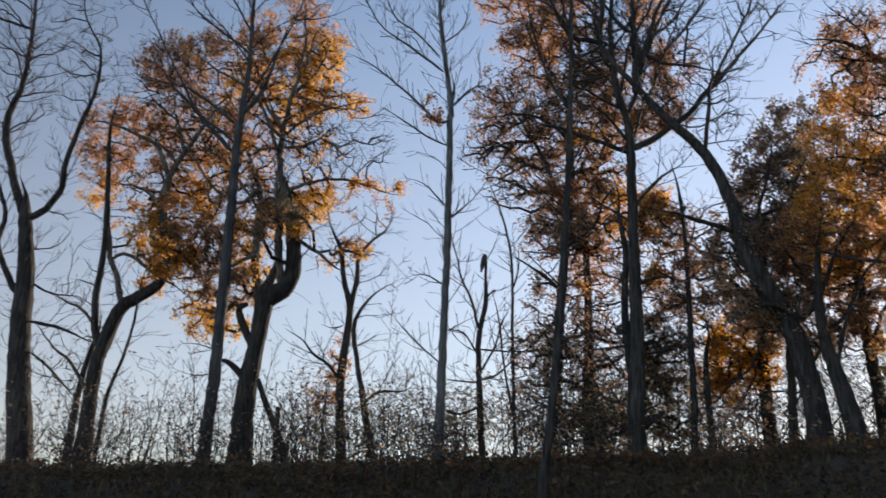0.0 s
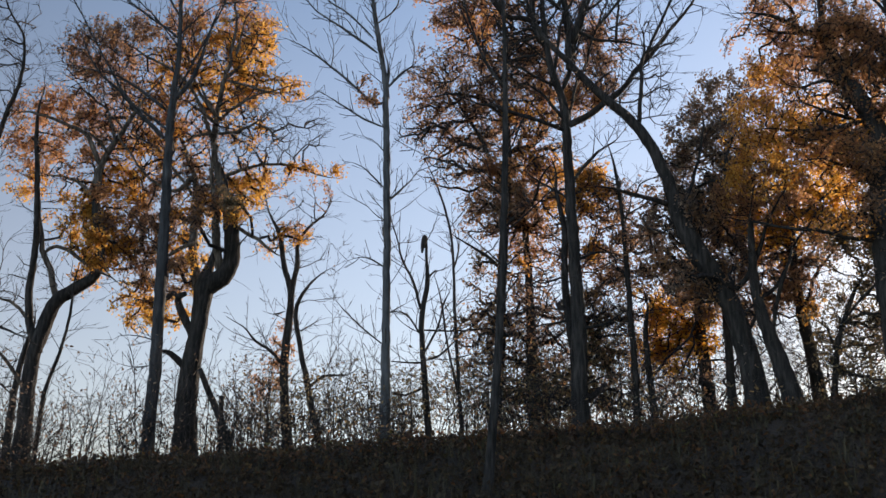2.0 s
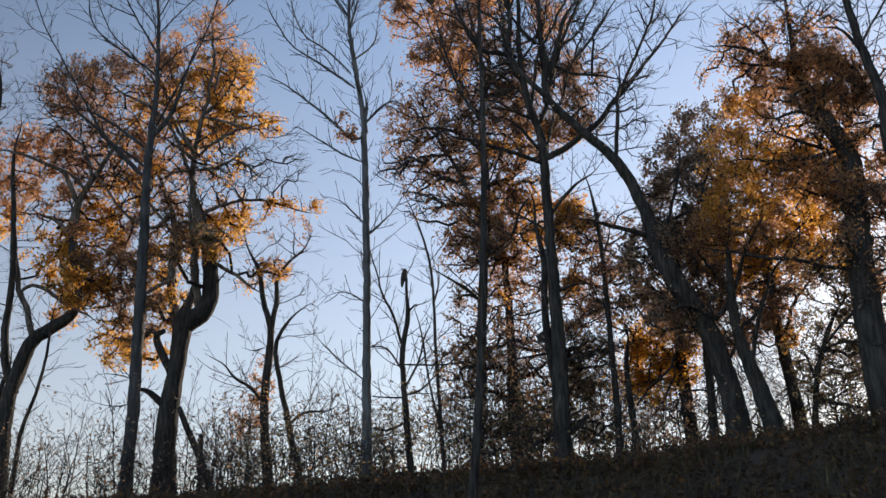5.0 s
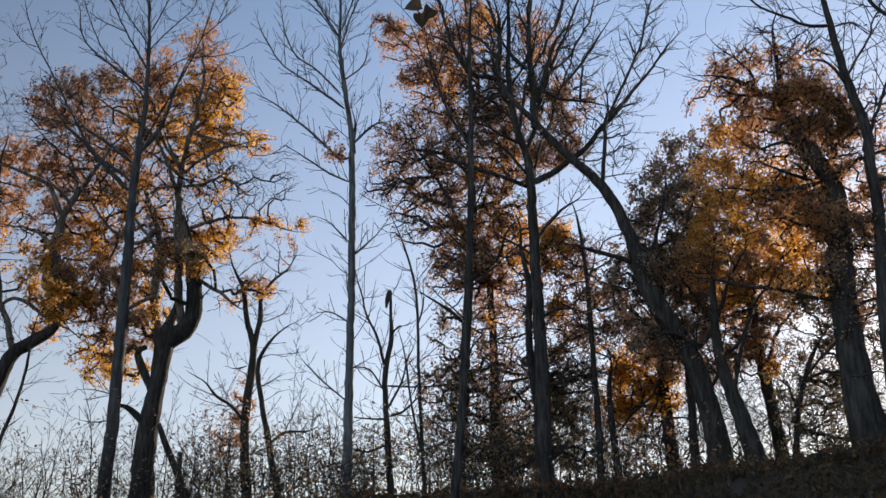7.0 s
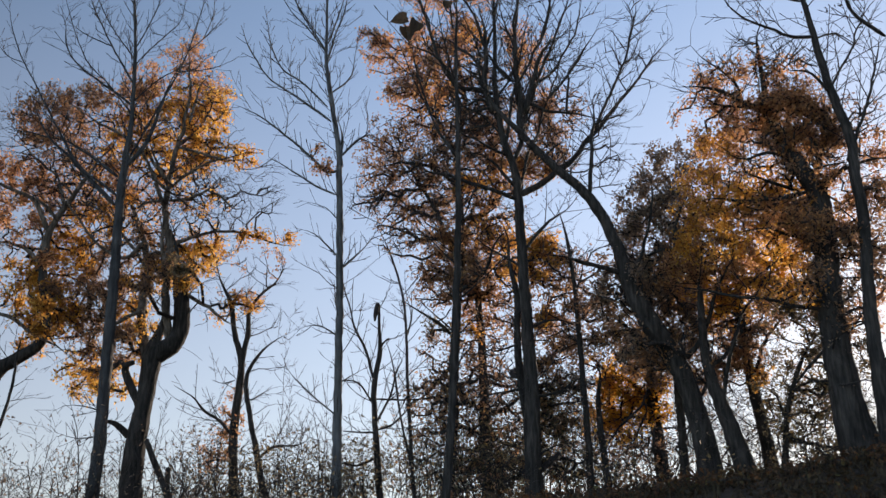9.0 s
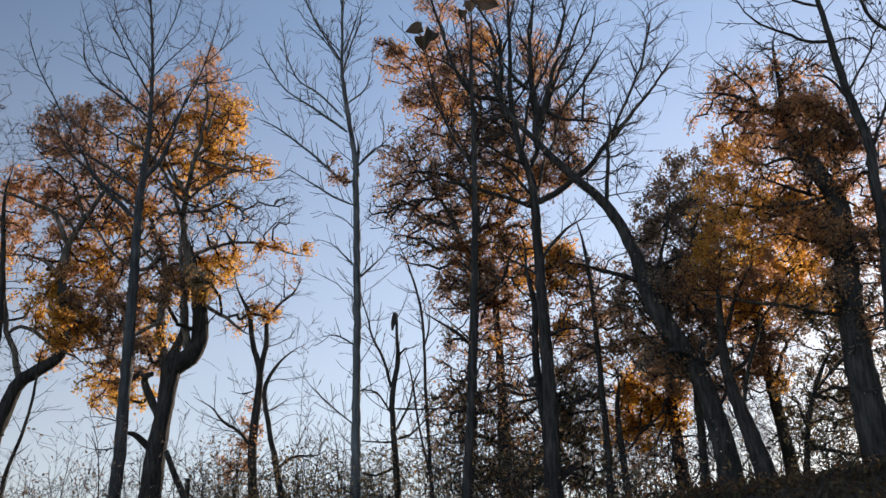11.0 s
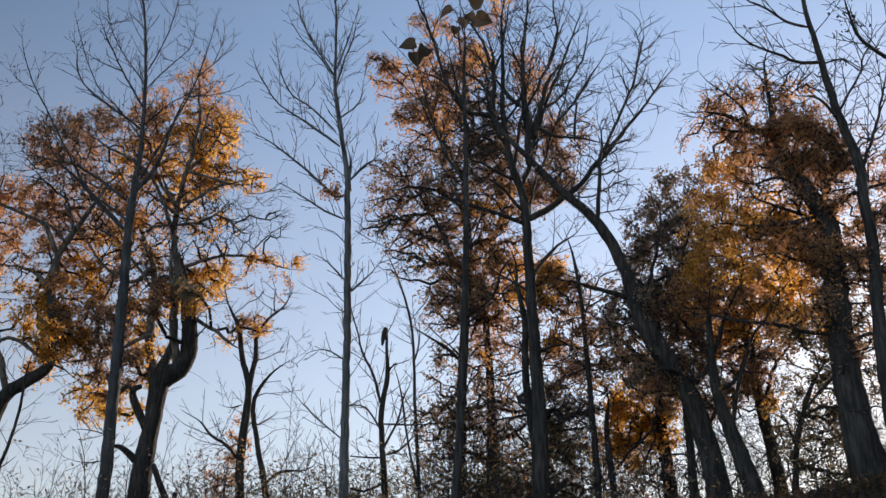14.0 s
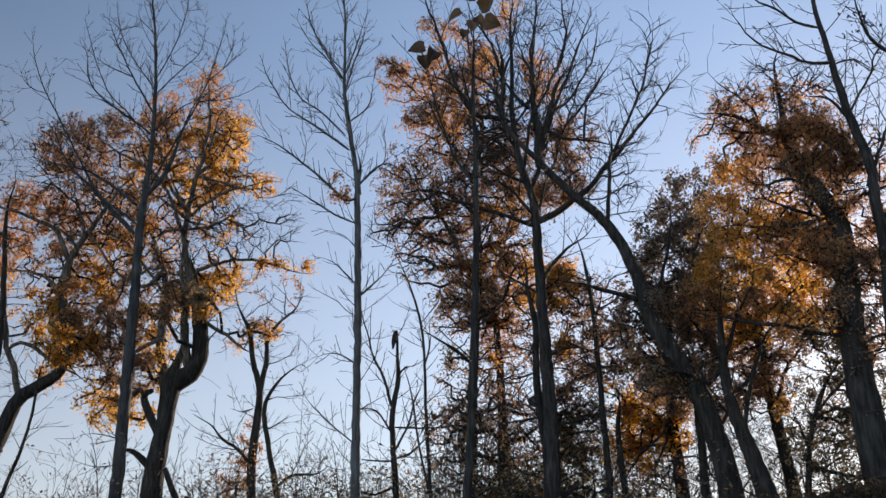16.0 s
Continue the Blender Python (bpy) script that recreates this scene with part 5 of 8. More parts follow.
centre_oak.mass((2.50, 16.80, 11.97), (0.25, 0.15, 0.17), 26, "orange", 6)
centre_oak.mass((1.69, 16.80, 12.70), (0.23, 0.14, 0.23), 26, "orange", 6)
centre_oak.mass((0.66, 16.80, 11.92), (0.38, 0.23, 0.25), 56, "brown", 6)
centre_oak.mass((0.10, 16.80, 11.54), (0.34, 0.21, 0.23), 50, "brown", 6)
centre_oak.mass((2.04, 16.80, 14.06), (0.25, 0.15, 0.19), 20, "orange", 6)
centre_oak.mass((0.79, 17.00, 7.99), (0.64, 0.35, 0.52), 219, "brown", 4.2)
centre_oak.mass((0.83, 17.00, 8.77), (0.70, 0.35, 0.46), 180, "brown", 4.2)
centre_oak.mass((0.23, 17.00, 9.72), (0.70, 0.35, 0.46), 229, "brown", 4.2)
centre_oak.mass((-0.40, 17.00, 9.98), (0.46, 0.28, 0.46), 120, "brown", 4.2)
centre_oak.mass((0.59, 17.00, 10.54), (0.70, 0.35, 0.46), 212, "brown", 4.2)
centre_oak.mass((-0.06, 17.00, 10.56), (0.58, 0.30, 0.41), 117, "brown", 4.2)
centre_oak.mass((1.20, 17.00, 9.80), (0.70, 0.35, 0.46), 229, "brown", 4.2)
centre_oak.mass((1.56, 17.00, 10.50), (0.58, 0.35, 0.58), 238, "brown", 4.2)
centre_oak.mass((0.85, 17.00, 9.23), (0.70, 0.35, 0.46), 148, "brown", 4.2)
centre_oak.mass((-0.00, 17.00, 9.03), (0.58, 0.28, 0.35), 65, "brown", 4.2)
centre_oak.mass((0.76, 17.00, 7.44), (0.58, 0.28, 0.35), 184, "brown", 4.2)
centre_oak.mass((1.19, 17.00, 7.75), (0.58, 0.31, 0.46), 245, "brown", 4.2)
centre_oak.mass((-0.20, 17.00, 9.38), (0.46, 0.24, 0.35), 44, "brown", 4.2)
centre_oak.mass((0.29, 17.00, 11.41), (0.58, 0.31, 0.46), 120, "rust", 7)
centre_oak.mass((-0.12, 17.00, 12.32), (0.52, 0.30, 0.46), 108, "rust", 7)
centre_oak.mass((-0.44, 17.00, 12.78), (0.35, 0.21, 0.35), 54, "rust", 7)
centre_oak.mass((0.85, 17.00, 11.64), (0.52, 0.31, 0.52), 121, "rust", 7)
centre_oak.mass((1.24, 17.00, 12.65), (0.46, 0.28, 0.46), 85, "rust", 7)
centre_oak.mass((0.55, 17.00, 12.29), (0.46, 0.28, 0.46), 73, "rust", 7)
centre_oak.mass((1.59, 17.00, 9.32), (0.58, 0.28, 0.35), 90, "rust", 7)
centre_oak.mass((0.92, 17.00, 8.43), (0.46, 0.24, 0.35), 91, "rust", 7)
centre_oak.mass((1.62, 17.00, 8.07), (0.58, 0.31, 0.46), 185, "rust", 7)
centre_oak.mass((1.47, 17.00, 7.31), (0.46, 0.31, 0.58), 163, "rust", 7)
centre_oak.mass((0.75, 17.00, 11.77), (0.35, 0.17, 0.23), 32, "orange", 7)
centre_oak.mass((1.56, 17.00, 9.55), (0.46, 0.19, 0.19), 38, "orange", 7)
centre_oak.mass((1.48, 17.00, 12.90), (0.35, 0.17, 0.23), 32, "orange", 7)
centre_oak.mass((1.86, 17.00, 8.51), (0.58, 0.28, 0.35), 114, "orange", 7)
centre_oak.mass((0.83, 17.00, 11.14), (0.23, 0.21, 0.46), 37, "orange", 7)
centre_oak.mass((1.29, 17.00, 6.73), (0.35, 0.17, 0.23), 32, "orange", 7)
centre_oak.mass((2.23, 17.00, 7.93), (0.46, 0.31, 0.58), 142, "orange", 7)
centre_oak.mass((1.24, 17.00, 9.69), (0.93, 0.56, 0.93), 141, "dark", 0.12, 0.6)
centre_oak.mass((1.96, 17.00, 8.77), (0.93, 0.49, 0.70), 106, "dark", 0.12, 0.6)
centre_oak.mass((1.49, 17.00, 11.15), (0.81, 0.52, 0.93), 124, "dark", 0.12, 0.6)
centre_oak.mass((-0.25, 17.00, 9.22), (0.58, 0.35, 0.58), 55, "dark", 0.12, 0.6)
centre_oak.mass((0.07, 17.00, 8.54), (0.70, 0.35, 0.46), 53, "dark", 0.12, 0.6)
centre_oak.mass((-0.67, 17.00, 9.34), (0.35, 0.21, 0.35), 12, "dark", 0.12, 0.6)
centre_oak.mass((0.49, 17.00, 9.93), (0.58, 0.38, 0.70), 66, "dark", 0.12, 0.6)
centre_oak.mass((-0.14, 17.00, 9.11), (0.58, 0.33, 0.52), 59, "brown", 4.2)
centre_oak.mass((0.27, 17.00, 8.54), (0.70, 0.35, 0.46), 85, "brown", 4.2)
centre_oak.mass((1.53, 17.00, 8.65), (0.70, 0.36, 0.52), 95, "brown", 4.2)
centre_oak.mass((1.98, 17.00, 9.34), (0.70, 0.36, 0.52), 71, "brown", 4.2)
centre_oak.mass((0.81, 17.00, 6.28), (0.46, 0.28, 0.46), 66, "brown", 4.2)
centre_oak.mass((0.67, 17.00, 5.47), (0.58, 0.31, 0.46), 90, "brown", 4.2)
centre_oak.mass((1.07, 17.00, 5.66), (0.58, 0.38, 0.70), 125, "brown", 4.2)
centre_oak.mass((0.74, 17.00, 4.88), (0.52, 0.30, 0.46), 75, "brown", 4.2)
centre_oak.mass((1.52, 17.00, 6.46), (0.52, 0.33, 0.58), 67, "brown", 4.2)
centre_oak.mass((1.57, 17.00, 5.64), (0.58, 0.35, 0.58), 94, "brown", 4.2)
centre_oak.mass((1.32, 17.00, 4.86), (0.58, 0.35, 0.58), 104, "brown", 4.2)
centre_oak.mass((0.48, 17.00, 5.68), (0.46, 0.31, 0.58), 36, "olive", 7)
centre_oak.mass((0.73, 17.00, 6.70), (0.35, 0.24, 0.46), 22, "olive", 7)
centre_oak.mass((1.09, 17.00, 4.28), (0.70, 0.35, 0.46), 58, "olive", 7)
centre_oak.grow()

slender_tree = Tree("slender_tree", "slender young tree with a few large dark withered leaves", "tree", up=0.8, bare=True, side=0, wood=DARK_BARK)
slender_tree.stem("trunk", [(0.35, 8.60, 2.08, 0.044), (0.39, 8.60, 2.47, 0.040), (0.43, 8.60, 2.86, 0.038), (0.54, 8.60, 4.12, 0.033), (0.56, 8.60, 4.55, 0.035), (0.59, 8.60, 5.16, 0.031), (0.61, 8.60, 5.81, 0.026), (0.62, 8.60, 6.36, 0.022), (0.62, 8.60, 6.95, 0.018), (0.65, 8.60, 7.56, 0.011), (0.64, 8.60, 7.91, 0.006)])
slender_tree.stem("limb", [(0.61, 8.60, 5.87, 0.017), (0.44, 8.58, 6.14, 0.015), (0.36, 8.57, 6.32, 0.012), (0.30, 8.55, 6.53, 0.010), (0.23, 8.53, 6.79, 0.010), (0.17, 8.52, 7.12, 0.007), (0.13, 8.50, 7.32, 0.005)])
slender_tree.stem("limb", [(0.65, 8.60, 7.52, 0.010), (0.73, 8.60, 7.66, 0.007), (0.80, 8.60, 7.75, 0.005)])
slender_tree.stem("limb", [(0.59, 8.60, 5.33, 0.012), (0.80, 8.70, 5.61, 0.007), (0.96, 8.80, 5.84, 0.005)])
slender_tree.stem("limb", [(0.57, 8.60, 4.88, 0.012), (0.35, 8.50, 5.01, 0.007), (0.19, 8.40, 5.19, 0.005)])
slender_tree.big_leaves([((0.15, 8.55, 7.43), 0.22, 190), ((0.24, 8.55, 7.40), 0.20, 250), ((0.12, 8.55, 7.34), 0.19, 280), ((0.67, 8.55, 8.00), 0.22, 120), ((0.71, 8.55, 7.91), 0.21, 30), ((0.54, 8.55, 7.86), 0.21, 200), ((0.64, 8.55, 7.77), 0.17, 270), ((0.75, 8.55, 7.76), 0.24, 330), ((0.56, 8.55, 7.65), 0.13, 260), ((0.68, 8.55, 7.81), 0.15, 300)])
slender_tree.grow()

dark_stem_oak = Tree("oak_tree", "slim dark oak standing in the thicket", "tree", up=0.25, tip=0.005)
dark_stem_oak.stem("trunk", [(1.59, 17.50, 3.05, 0.131), (1.59, 17.50, 3.57, 0.118), (1.55, 17.50, 4.55, 0.109), (1.57, 17.50, 5.66, 0.087), (1.56, 17.50, 6.60, 0.070), (1.52, 17.50, 7.59, 0.060), (1.52, 17.50, 8.38, 0.040)])
dark_stem_oak.stem("limb", [(1.56, 17.50, 5.25, 0.040), (1.92, 17.37, 5.31, 0.035), (2.17, 17.23, 5.47, 0.024), (2.36, 17.10, 5.54, 0.019)])
dark_stem_oak.stem("limb", [(1.56, 17.50, 5.87, 0.035), (1.99, 17.70, 5.79, 0.030), (2.38, 17.90, 5.88, 0.020)])
dark_stem_oak.mass((1.63, 17.50, 7.70), (0.60, 0.36, 0.60), 126, "brown", 4.2)
dark_stem_oak.mass((1.61, 17.50, 4.15), (0.72, 0.36, 0.48), 121, "brown", 4.2)
dark_stem_oak.mass((1.76, 17.50, 4.94), (0.48, 0.32, 0.60), 81, "brown", 4.2)
dark_stem_oak.mass((1.44, 17.50, 6.18), (0.48, 0.29, 0.48), 57, "brown", 4.2)
dark_stem_oak.mass((1.70, 17.50, 7.03), (0.48, 0.29, 0.48), 45, "rust", 7)
dark_stem_oak.mass((1.82, 17.50, 4.44), (0.48, 0.32, 0.60), 48, "rust", 7)
dark_stem_oak.mass((2.00, 17.50, 6.16), (0.48, 0.39, 0.83), 55, "dark", 0.12, 0.6)
dark_stem_oak.mass((2.08, 17.50, 5.23), (0.48, 0.36, 0.72), 48, "dark", 0.12, 0.6)
dark_stem_oak.grow()

tall_oak = Tree("oak_tree", "tall oak with a straight trunk and open dark crown", "tree", up=0.7, bare=True, side=4, leaf_size=0.056, tip=0.0056)
tall_oak.stem("trunk", [(2.07, 15.20, 2.80, 0.160), (2.08, 15.20, 3.29, 0.144), (2.07, 15.20, 4.13, 0.129), (2.11, 15.20, 5.10, 0.118), (2.09, 15.20, 6.30, 0.095), (2.08, 15.20, 7.46, 0.084), (2.07, 15.20, 8.47, 0.076), (2.04, 15.20, 8.95, 0.065), (1.86, 15.20, 9.59, 0.060), (1.77, 15.20, 10.54, 0.047), (1.81, 15.20, 11.45, 0.035), (1.83, 15.20, 12.52, 0.022)])
tall_oak.stem("limb", [(2.06, 15.20, 8.44, 0.060), (2.38, 15.20, 8.62, 0.056), (2.74, 15.20, 8.87, 0.052), (3.21, 15.20, 9.33, 0.043), (3.45, 15.20, 9.64, 0.039), (4.10, 15.20, 10.42, 0.026), (4.59, 15.20, 11.08, 0.017), (5.02, 15.20, 11.61, 0.009)])
tall_oak.stem("limb", [(3.47, 15.20, 9.72, 0.030), (3.77, 15.30, 10.35, 0.026), (4.11, 15.40, 11.08, 0.022), (4.39, 15.50, 11.90, 0.018), (4.59, 15.60, 12.70, 0.009)])
tall_oak.stem("limb", [(2.08, 15.20, 8.37, 0.039), (1.60, 15.00, 8.48, 0.034), (1.03, 14.80, 8.58, 0.029), (0.48, 14.60, 8.66, 0.021), (0.12, 14.40, 8.78, 0.012)])
tall_oak.stem("limb", [(1.80, 15.20, 9.87, 0.035), (1.57, 15.43, 10.68, 0.026), (1.55, 15.67, 11.65, 0.022), (1.29, 15.90, 12.55, 0.014)])
tall_oak.stem("limb", [(1.92, 15.20, 9.43, 0.030), (2.05, 15.05, 10.22, 0.026), (2.33, 14.90, 10.89, 0.021), (2.65, 14.75, 11.47, 0.017), (2.80, 14.60, 12.28, 0.008)])
tall_oak.stem("limb", [(2.09, 15.20, 8.58, 0.026), (2.45, 15.47, 9.66, 0.022), (2.82, 15.73, 10.70, 0.018), (3.15, 16.00, 11.80, 0.014)])
tall_oak.stem("limb", [(1.99, 15.20, 9.16, 0.026), (1.56, 15.03, 9.30, 0.021), (1.09, 14.87, 9.50, 0.017), (0.72, 14.70, 9.85, 0.013)])
tall_oak.stem("limb", [(1.78, 15.20, 10.31, 0.022), (2.10, 15.07, 10.78, 0.017), (2.28, 14.93, 11.37, 0.013), (2.41, 14.80, 11.97, 0.008)])
tall_oak.stem("limb", [(1.86, 15.20, 9.59, 0.022), (1.53, 15.33, 10.06, 0.017), (1.07, 15.47, 10.50, 0.013), (0.80, 15.60, 11.16, 0.009)])
tall_oak.stem("limb", [(2.05, 15.20, 8.58, 0.030), (1.72, 15.03, 8.93, 0.026), (1.44, 14.87, 9.07, 0.021), (1.14, 14.70, 8.94, 0.013)])
tall_oak.stem("limb", [(2.10, 15.20, 7.46, 0.030), (2.54, 15.03, 7.92, 0.026), (2.85, 14.87, 8.09, 0.017), (2.97, 14.70, 8.21, 0.013)])
tall_oak.stem("limb", [(2.10, 15.20, 7.16, 0.022), (1.67, 15.50, 7.59, 0.018), (1.33, 15.80, 7.93, 0.013)])
tall_oak.stem("second_stem", [(1.93, 15.20, 2.97, 0.061), (2.00, 15.28, 3.81, 0.065), (2.03, 15.37, 4.69, 0.061), (1.98, 15.45, 5.25, 0.061), (1.97, 15.53, 6.02, 0.057), (2.01, 15.62, 6.82, 0.049), (1.92, 15.70, 7.46, 0.031)])
tall_oak.stem("limb", [(1.95, 15.20, 5.15, 0.030), (1.56, 15.10, 5.08, 0.021), (1.20, 15.00, 5.03, 0.013)])
tall_oak.stem("limb", [(1.95, 15.20, 5.88, 0.026), (1.54, 15.30, 5.80, 0.022), (1.29, 15.40, 5.99, 0.013)])
tall_oak.stem("limb", [(2.10, 15.20, 5.01, 0.030), (2.51, 15.05, 5.07, 0.021), (2.90, 14.90, 5.28, 0.013)])
tall_oak.stem("limb", [(2.07, 15.20, 4.09, 0.026), (2.44, 15.05, 4.25, 0.017), (2.69, 14.90, 4.26, 0.008)])
tall_oak.stem("limb", [(2.09, 15.20, 6.11, 0.026), (2.53, 15.35, 6.33, 0.022), (2.96, 15.50, 6.26, 0.013)])
tall_oak.stem("limb", [(2.04, 15.20, 9.13, 0.039), (2.23, 15.28, 9.72, 0.039), (2.16, 15.36, 10.78, 0.035), (2.24, 15.44, 11.98, 0.026), (2.38, 15.52, 13.05, 0.018), (2.45, 15.60, 13.90, 0.009)])
tall_oak.stem("limb", [(2.13, 15.20, 9.51, 0.035), (2.38, 15.10, 10.24, 0.030), (2.56, 15.00, 10.79, 0.026), (2.94, 14.90, 11.62, 0.021), (3.27, 14.80, 12.52, 0.013)])
tall_oak.stem("limb", [(1.64, 15.20, 10.77, 0.030), (1.37, 15.37, 11.32, 0.026), (1.08, 15.53, 11.67, 0.022), (0.78, 15.70, 11.84, 0.013)])
tall_oak.stem("limb", [(1.86, 15.20, 10.12, 0.030), (1.50, 15.03, 10.20, 0.026), (1.14, 14.87, 9.99, 0.021), (0.80, 14.70, 9.95, 0.013)])
tall_oak.stem("limb", [(2.17, 15.10, 9.41, 0.069), (2.17, 15.07, 10.17, 0.051), (2.15, 15.05, 10.72, 0.043), (2.15, 15.03, 11.28, 0.034), (2.15, 15.00, 11.77, 0.021)])
tall_oak.stem("limb", [(2.24, 15.10, 9.96, 0.060), (2.40, 15.04, 10.48, 0.047), (2.52, 14.98, 10.85, 0.038), (2.60, 14.92, 11.10, 0.030), (2.81, 14.86, 11.29, 0.021), (3.11, 14.80, 11.44, 0.013)])
tall_oak.stem("limb", [(1.70, 15.10, 9.96, 0.060), (1.60, 15.07, 10.45, 0.051), (1.59, 15.05, 11.05, 0.043), (1.60, 15.03, 11.64, 0.030), (1.53, 15.00, 12.11, 0.017)])
tall_oak.stem("limb", [(1.72, 15.10, 10.35, 0.051), (1.37, 15.04, 10.42, 0.043), (1.09, 14.98, 10.43, 0.038), (0.93, 14.92, 10.60, 0.034), (0.82, 14.86, 10.82, 0.030), (0.65, 14.80, 11.36, 0.021)])
tall_oak.stem("limb", [(2.06, 15.10, 10.61, 0.039), (1.84, 15.13, 10.89, 0.034), (1.69, 15.17, 11.17, 0.026), (1.43, 15.20, 11.59, 0.017)])
tall_oak.stem("limb", [(1.75, 15.10, 10.12, 0.034), (1.35, 15.00, 9.95, 0.026), (1.03, 14.90, 9.74, 0.017)])
tall_oak.stem("limb", [(2.58, 15.10, 10.98, 0.026), (2.86, 15.05, 11.06, 0.021), (3.11, 15.00, 11.07, 0.013)])
tall_oak.stem("limb", [(2.25, 15.10, 10.24, 0.034), (2.62, 15.05, 9.98, 0.030), (3.00, 15.00, 9.90, 0.021)])
tall_oak.stem("limb", [(2.98, 15.10, 9.93, 0.026), (3.04, 15.10, 10.52, 0.021), (3.11, 15.10, 10.86, 0.021), (3.32, 15.10, 11.16, 0.013)])
tall_oak.stem("limb", [(1.64, 15.10, 9.74, 0.034), (1.27, 15.10, 9.69, 0.026), (1.01, 15.10, 9.51, 0.017)])
tall_oak.stem("limb", [(2.15, 15.00, 11.77, 0.021), (2.26, 15.00, 12.35, 0.017), (2.36, 15.00, 12.97, 0.009)])
tall_oak.stem("limb", [(2.58, 14.90, 11.33, 0.025), (2.78, 15.00, 12.03, 0.021), (2.79, 15.10, 12.67, 0.017), (2.83, 15.20, 13.38, 0.009)])
tall_oak.stem("limb", [(1.59, 15.00, 11.24, 0.030), (1.42, 14.93, 11.90, 0.021), (1.15, 14.87, 12.26, 0.017), (1.01, 14.80, 12.76, 0.008)])
tall_oak.stem("limb", [(0.65, 14.80, 11.36, 0.025), (0.48, 14.77, 12.03, 0.021), (0.31, 14.73, 12.53, 0.017), (0.17, 14.70, 13.12, 0.008)])
tall_oak.stem("limb", [(1.10, 14.90, 10.42, 0.030), (0.74, 14.80, 10.92, 0.021), (0.39, 14.70, 11.03, 0.017), (0.05, 14.60, 11.13, 0.008)])
tall_oak.stem("limb", [(2.65, 15.00, 10.17, 0.026), (3.16, 15.00, 10.84, 0.021), (3.47, 15.00, 11.39, 0.017), (3.71, 15.00, 11.74, 0.009)])
tall_oak.stem("limb", [(1.60, 15.10, 11.10, 0.026), (1.79, 15.17, 11.86, 0.022), (1.93, 15.23, 12.52, 0.017), (2.08, 15.30, 13.27, 0.009)])
tall_oak.stem("limb", [(2.15, 15.00, 11.15, 0.021), (1.99, 15.10, 11.81, 0.017), (1.92, 15.20, 12.37, 0.013)])
tall_oak.stem("limb", [(2.40, 15.00, 10.46, 0.026), (2.84, 15.10, 10.86, 0.021), (3.28, 15.20, 11.75, 0.017), (3.50, 15.30, 12.69, 0.009)])
tall_oak.mass((2.56, 16.60, 9.65), (0.57, 0.31, 0.45), 146, "brown", 4.2)
tall_oak.mass((2.99, 16.60, 9.89), (0.45, 0.27, 0.45), 91, "brown", 4.2)
tall_oak.mass((2.88, 16.60, 10.60), (0.45, 0.27, 0.45), 65, "brown", 4.2)
tall_oak.mass((2.35, 15.20, 9.19), (0.62, 0.37, 0.62), 64, "dark", 0.12, 0.6)
tall_oak.mass((1.83, 15.20, 10.64), (0.73, 0.40, 0.62), 74, "dark", 0.12, 0.6)
tall_oak.mass((2.98, 15.20, 11.22), (0.62, 0.44, 0.83), 68, "dark", 0.12, 0.6)
tall_oak.mass((1.50, 15.20, 5.39), (0.62, 0.40, 0.73), 63, "dark", 0.12, 0.6)
tall_oak.mass((2.56, 15.20, 5.35), (0.62, 0.40, 0.73), 63, "dark", 0.12, 0.6)
tall_oak.mass((2.45, 15.20, 4.12), (0.62, 0.37, 0.62), 54, "dark", 0.12, 0.6)
tall_oak.mass((1.60, 15.20, 4.32), (0.52, 0.34, 0.62), 45, "dark", 0.12, 0.6)
tall_oak.mass((1.90, 15.20, 11.33), (1.04, 0.59, 0.93), 196, "dark", 0.12, 0.6)
tall_oak.mass((2.78, 15.20, 11.07), (0.73, 0.50, 0.93), 137, "dark", 0.12, 0.6)
tall_oak.mass((4.18, 15.20, 11.12), (0.73, 0.50, 0.93), 137, "dark", 0.12, 0.6)
tall_oak.mass((3.63, 15.20, 9.69), (0.62, 0.47, 0.93), 94, "dark", 0.12, 0.6)
tall_oak.mass((1.54, 15.20, 10.32), (0.83, 0.50, 0.83), 139, "dark", 0.12, 0.6)
tall_oak.mass((2.18, 15.20, 12.51), (1.24, 0.59, 0.73), 182, "dark", 0.12, 0.6)
tall_oak.mass((4.30, 15.20, 12.18), (0.83, 0.44, 0.62), 83, "dark", 0.12, 0.6)
tall_oak.mass((1.38, 16.60, 11.51), (0.68, 0.37, 0.57), 166, "brown", 4.2)
tall_oak.mass((1.99, 16.60, 10.99), (0.68, 0.37, 0.57), 197, "brown", 4.2)
tall_oak.mass((2.51, 16.60, 10.85), (0.68, 0.37, 0.57), 197, "brown", 4.2)
tall_oak.mass((3.26, 16.60, 10.82), (0.45, 0.27, 0.45), 88, "brown", 4.2)
tall_oak.mass((2.77, 16.60, 10.13), (0.57, 0.31, 0.45), 131, "brown", 4.2)
tall_oak.mass((1.54, 16.60, 10.53), (0.68, 0.34, 0.45), 234, "brown", 4.2)
tall_oak.mass((1.92, 16.60, 9.92), (0.57, 0.31, 0.45), 179, "brown", 4.2)
tall_oak.mass((0.76, 16.60, 9.85), (0.68, 0.31, 0.34), 137, "brown", 4.2)
tall_oak.mass((2.60, 16.60, 11.96), (0.45, 0.27, 0.45), 49, "rust", 7)
tall_oak.mass((2.64, 16.60, 9.78), (0.45, 0.24, 0.34), 63, "rust", 7)
tall_oak.mass((2.74, 16.60, 10.96), (0.34, 0.24, 0.45), 53, "rust", 7)
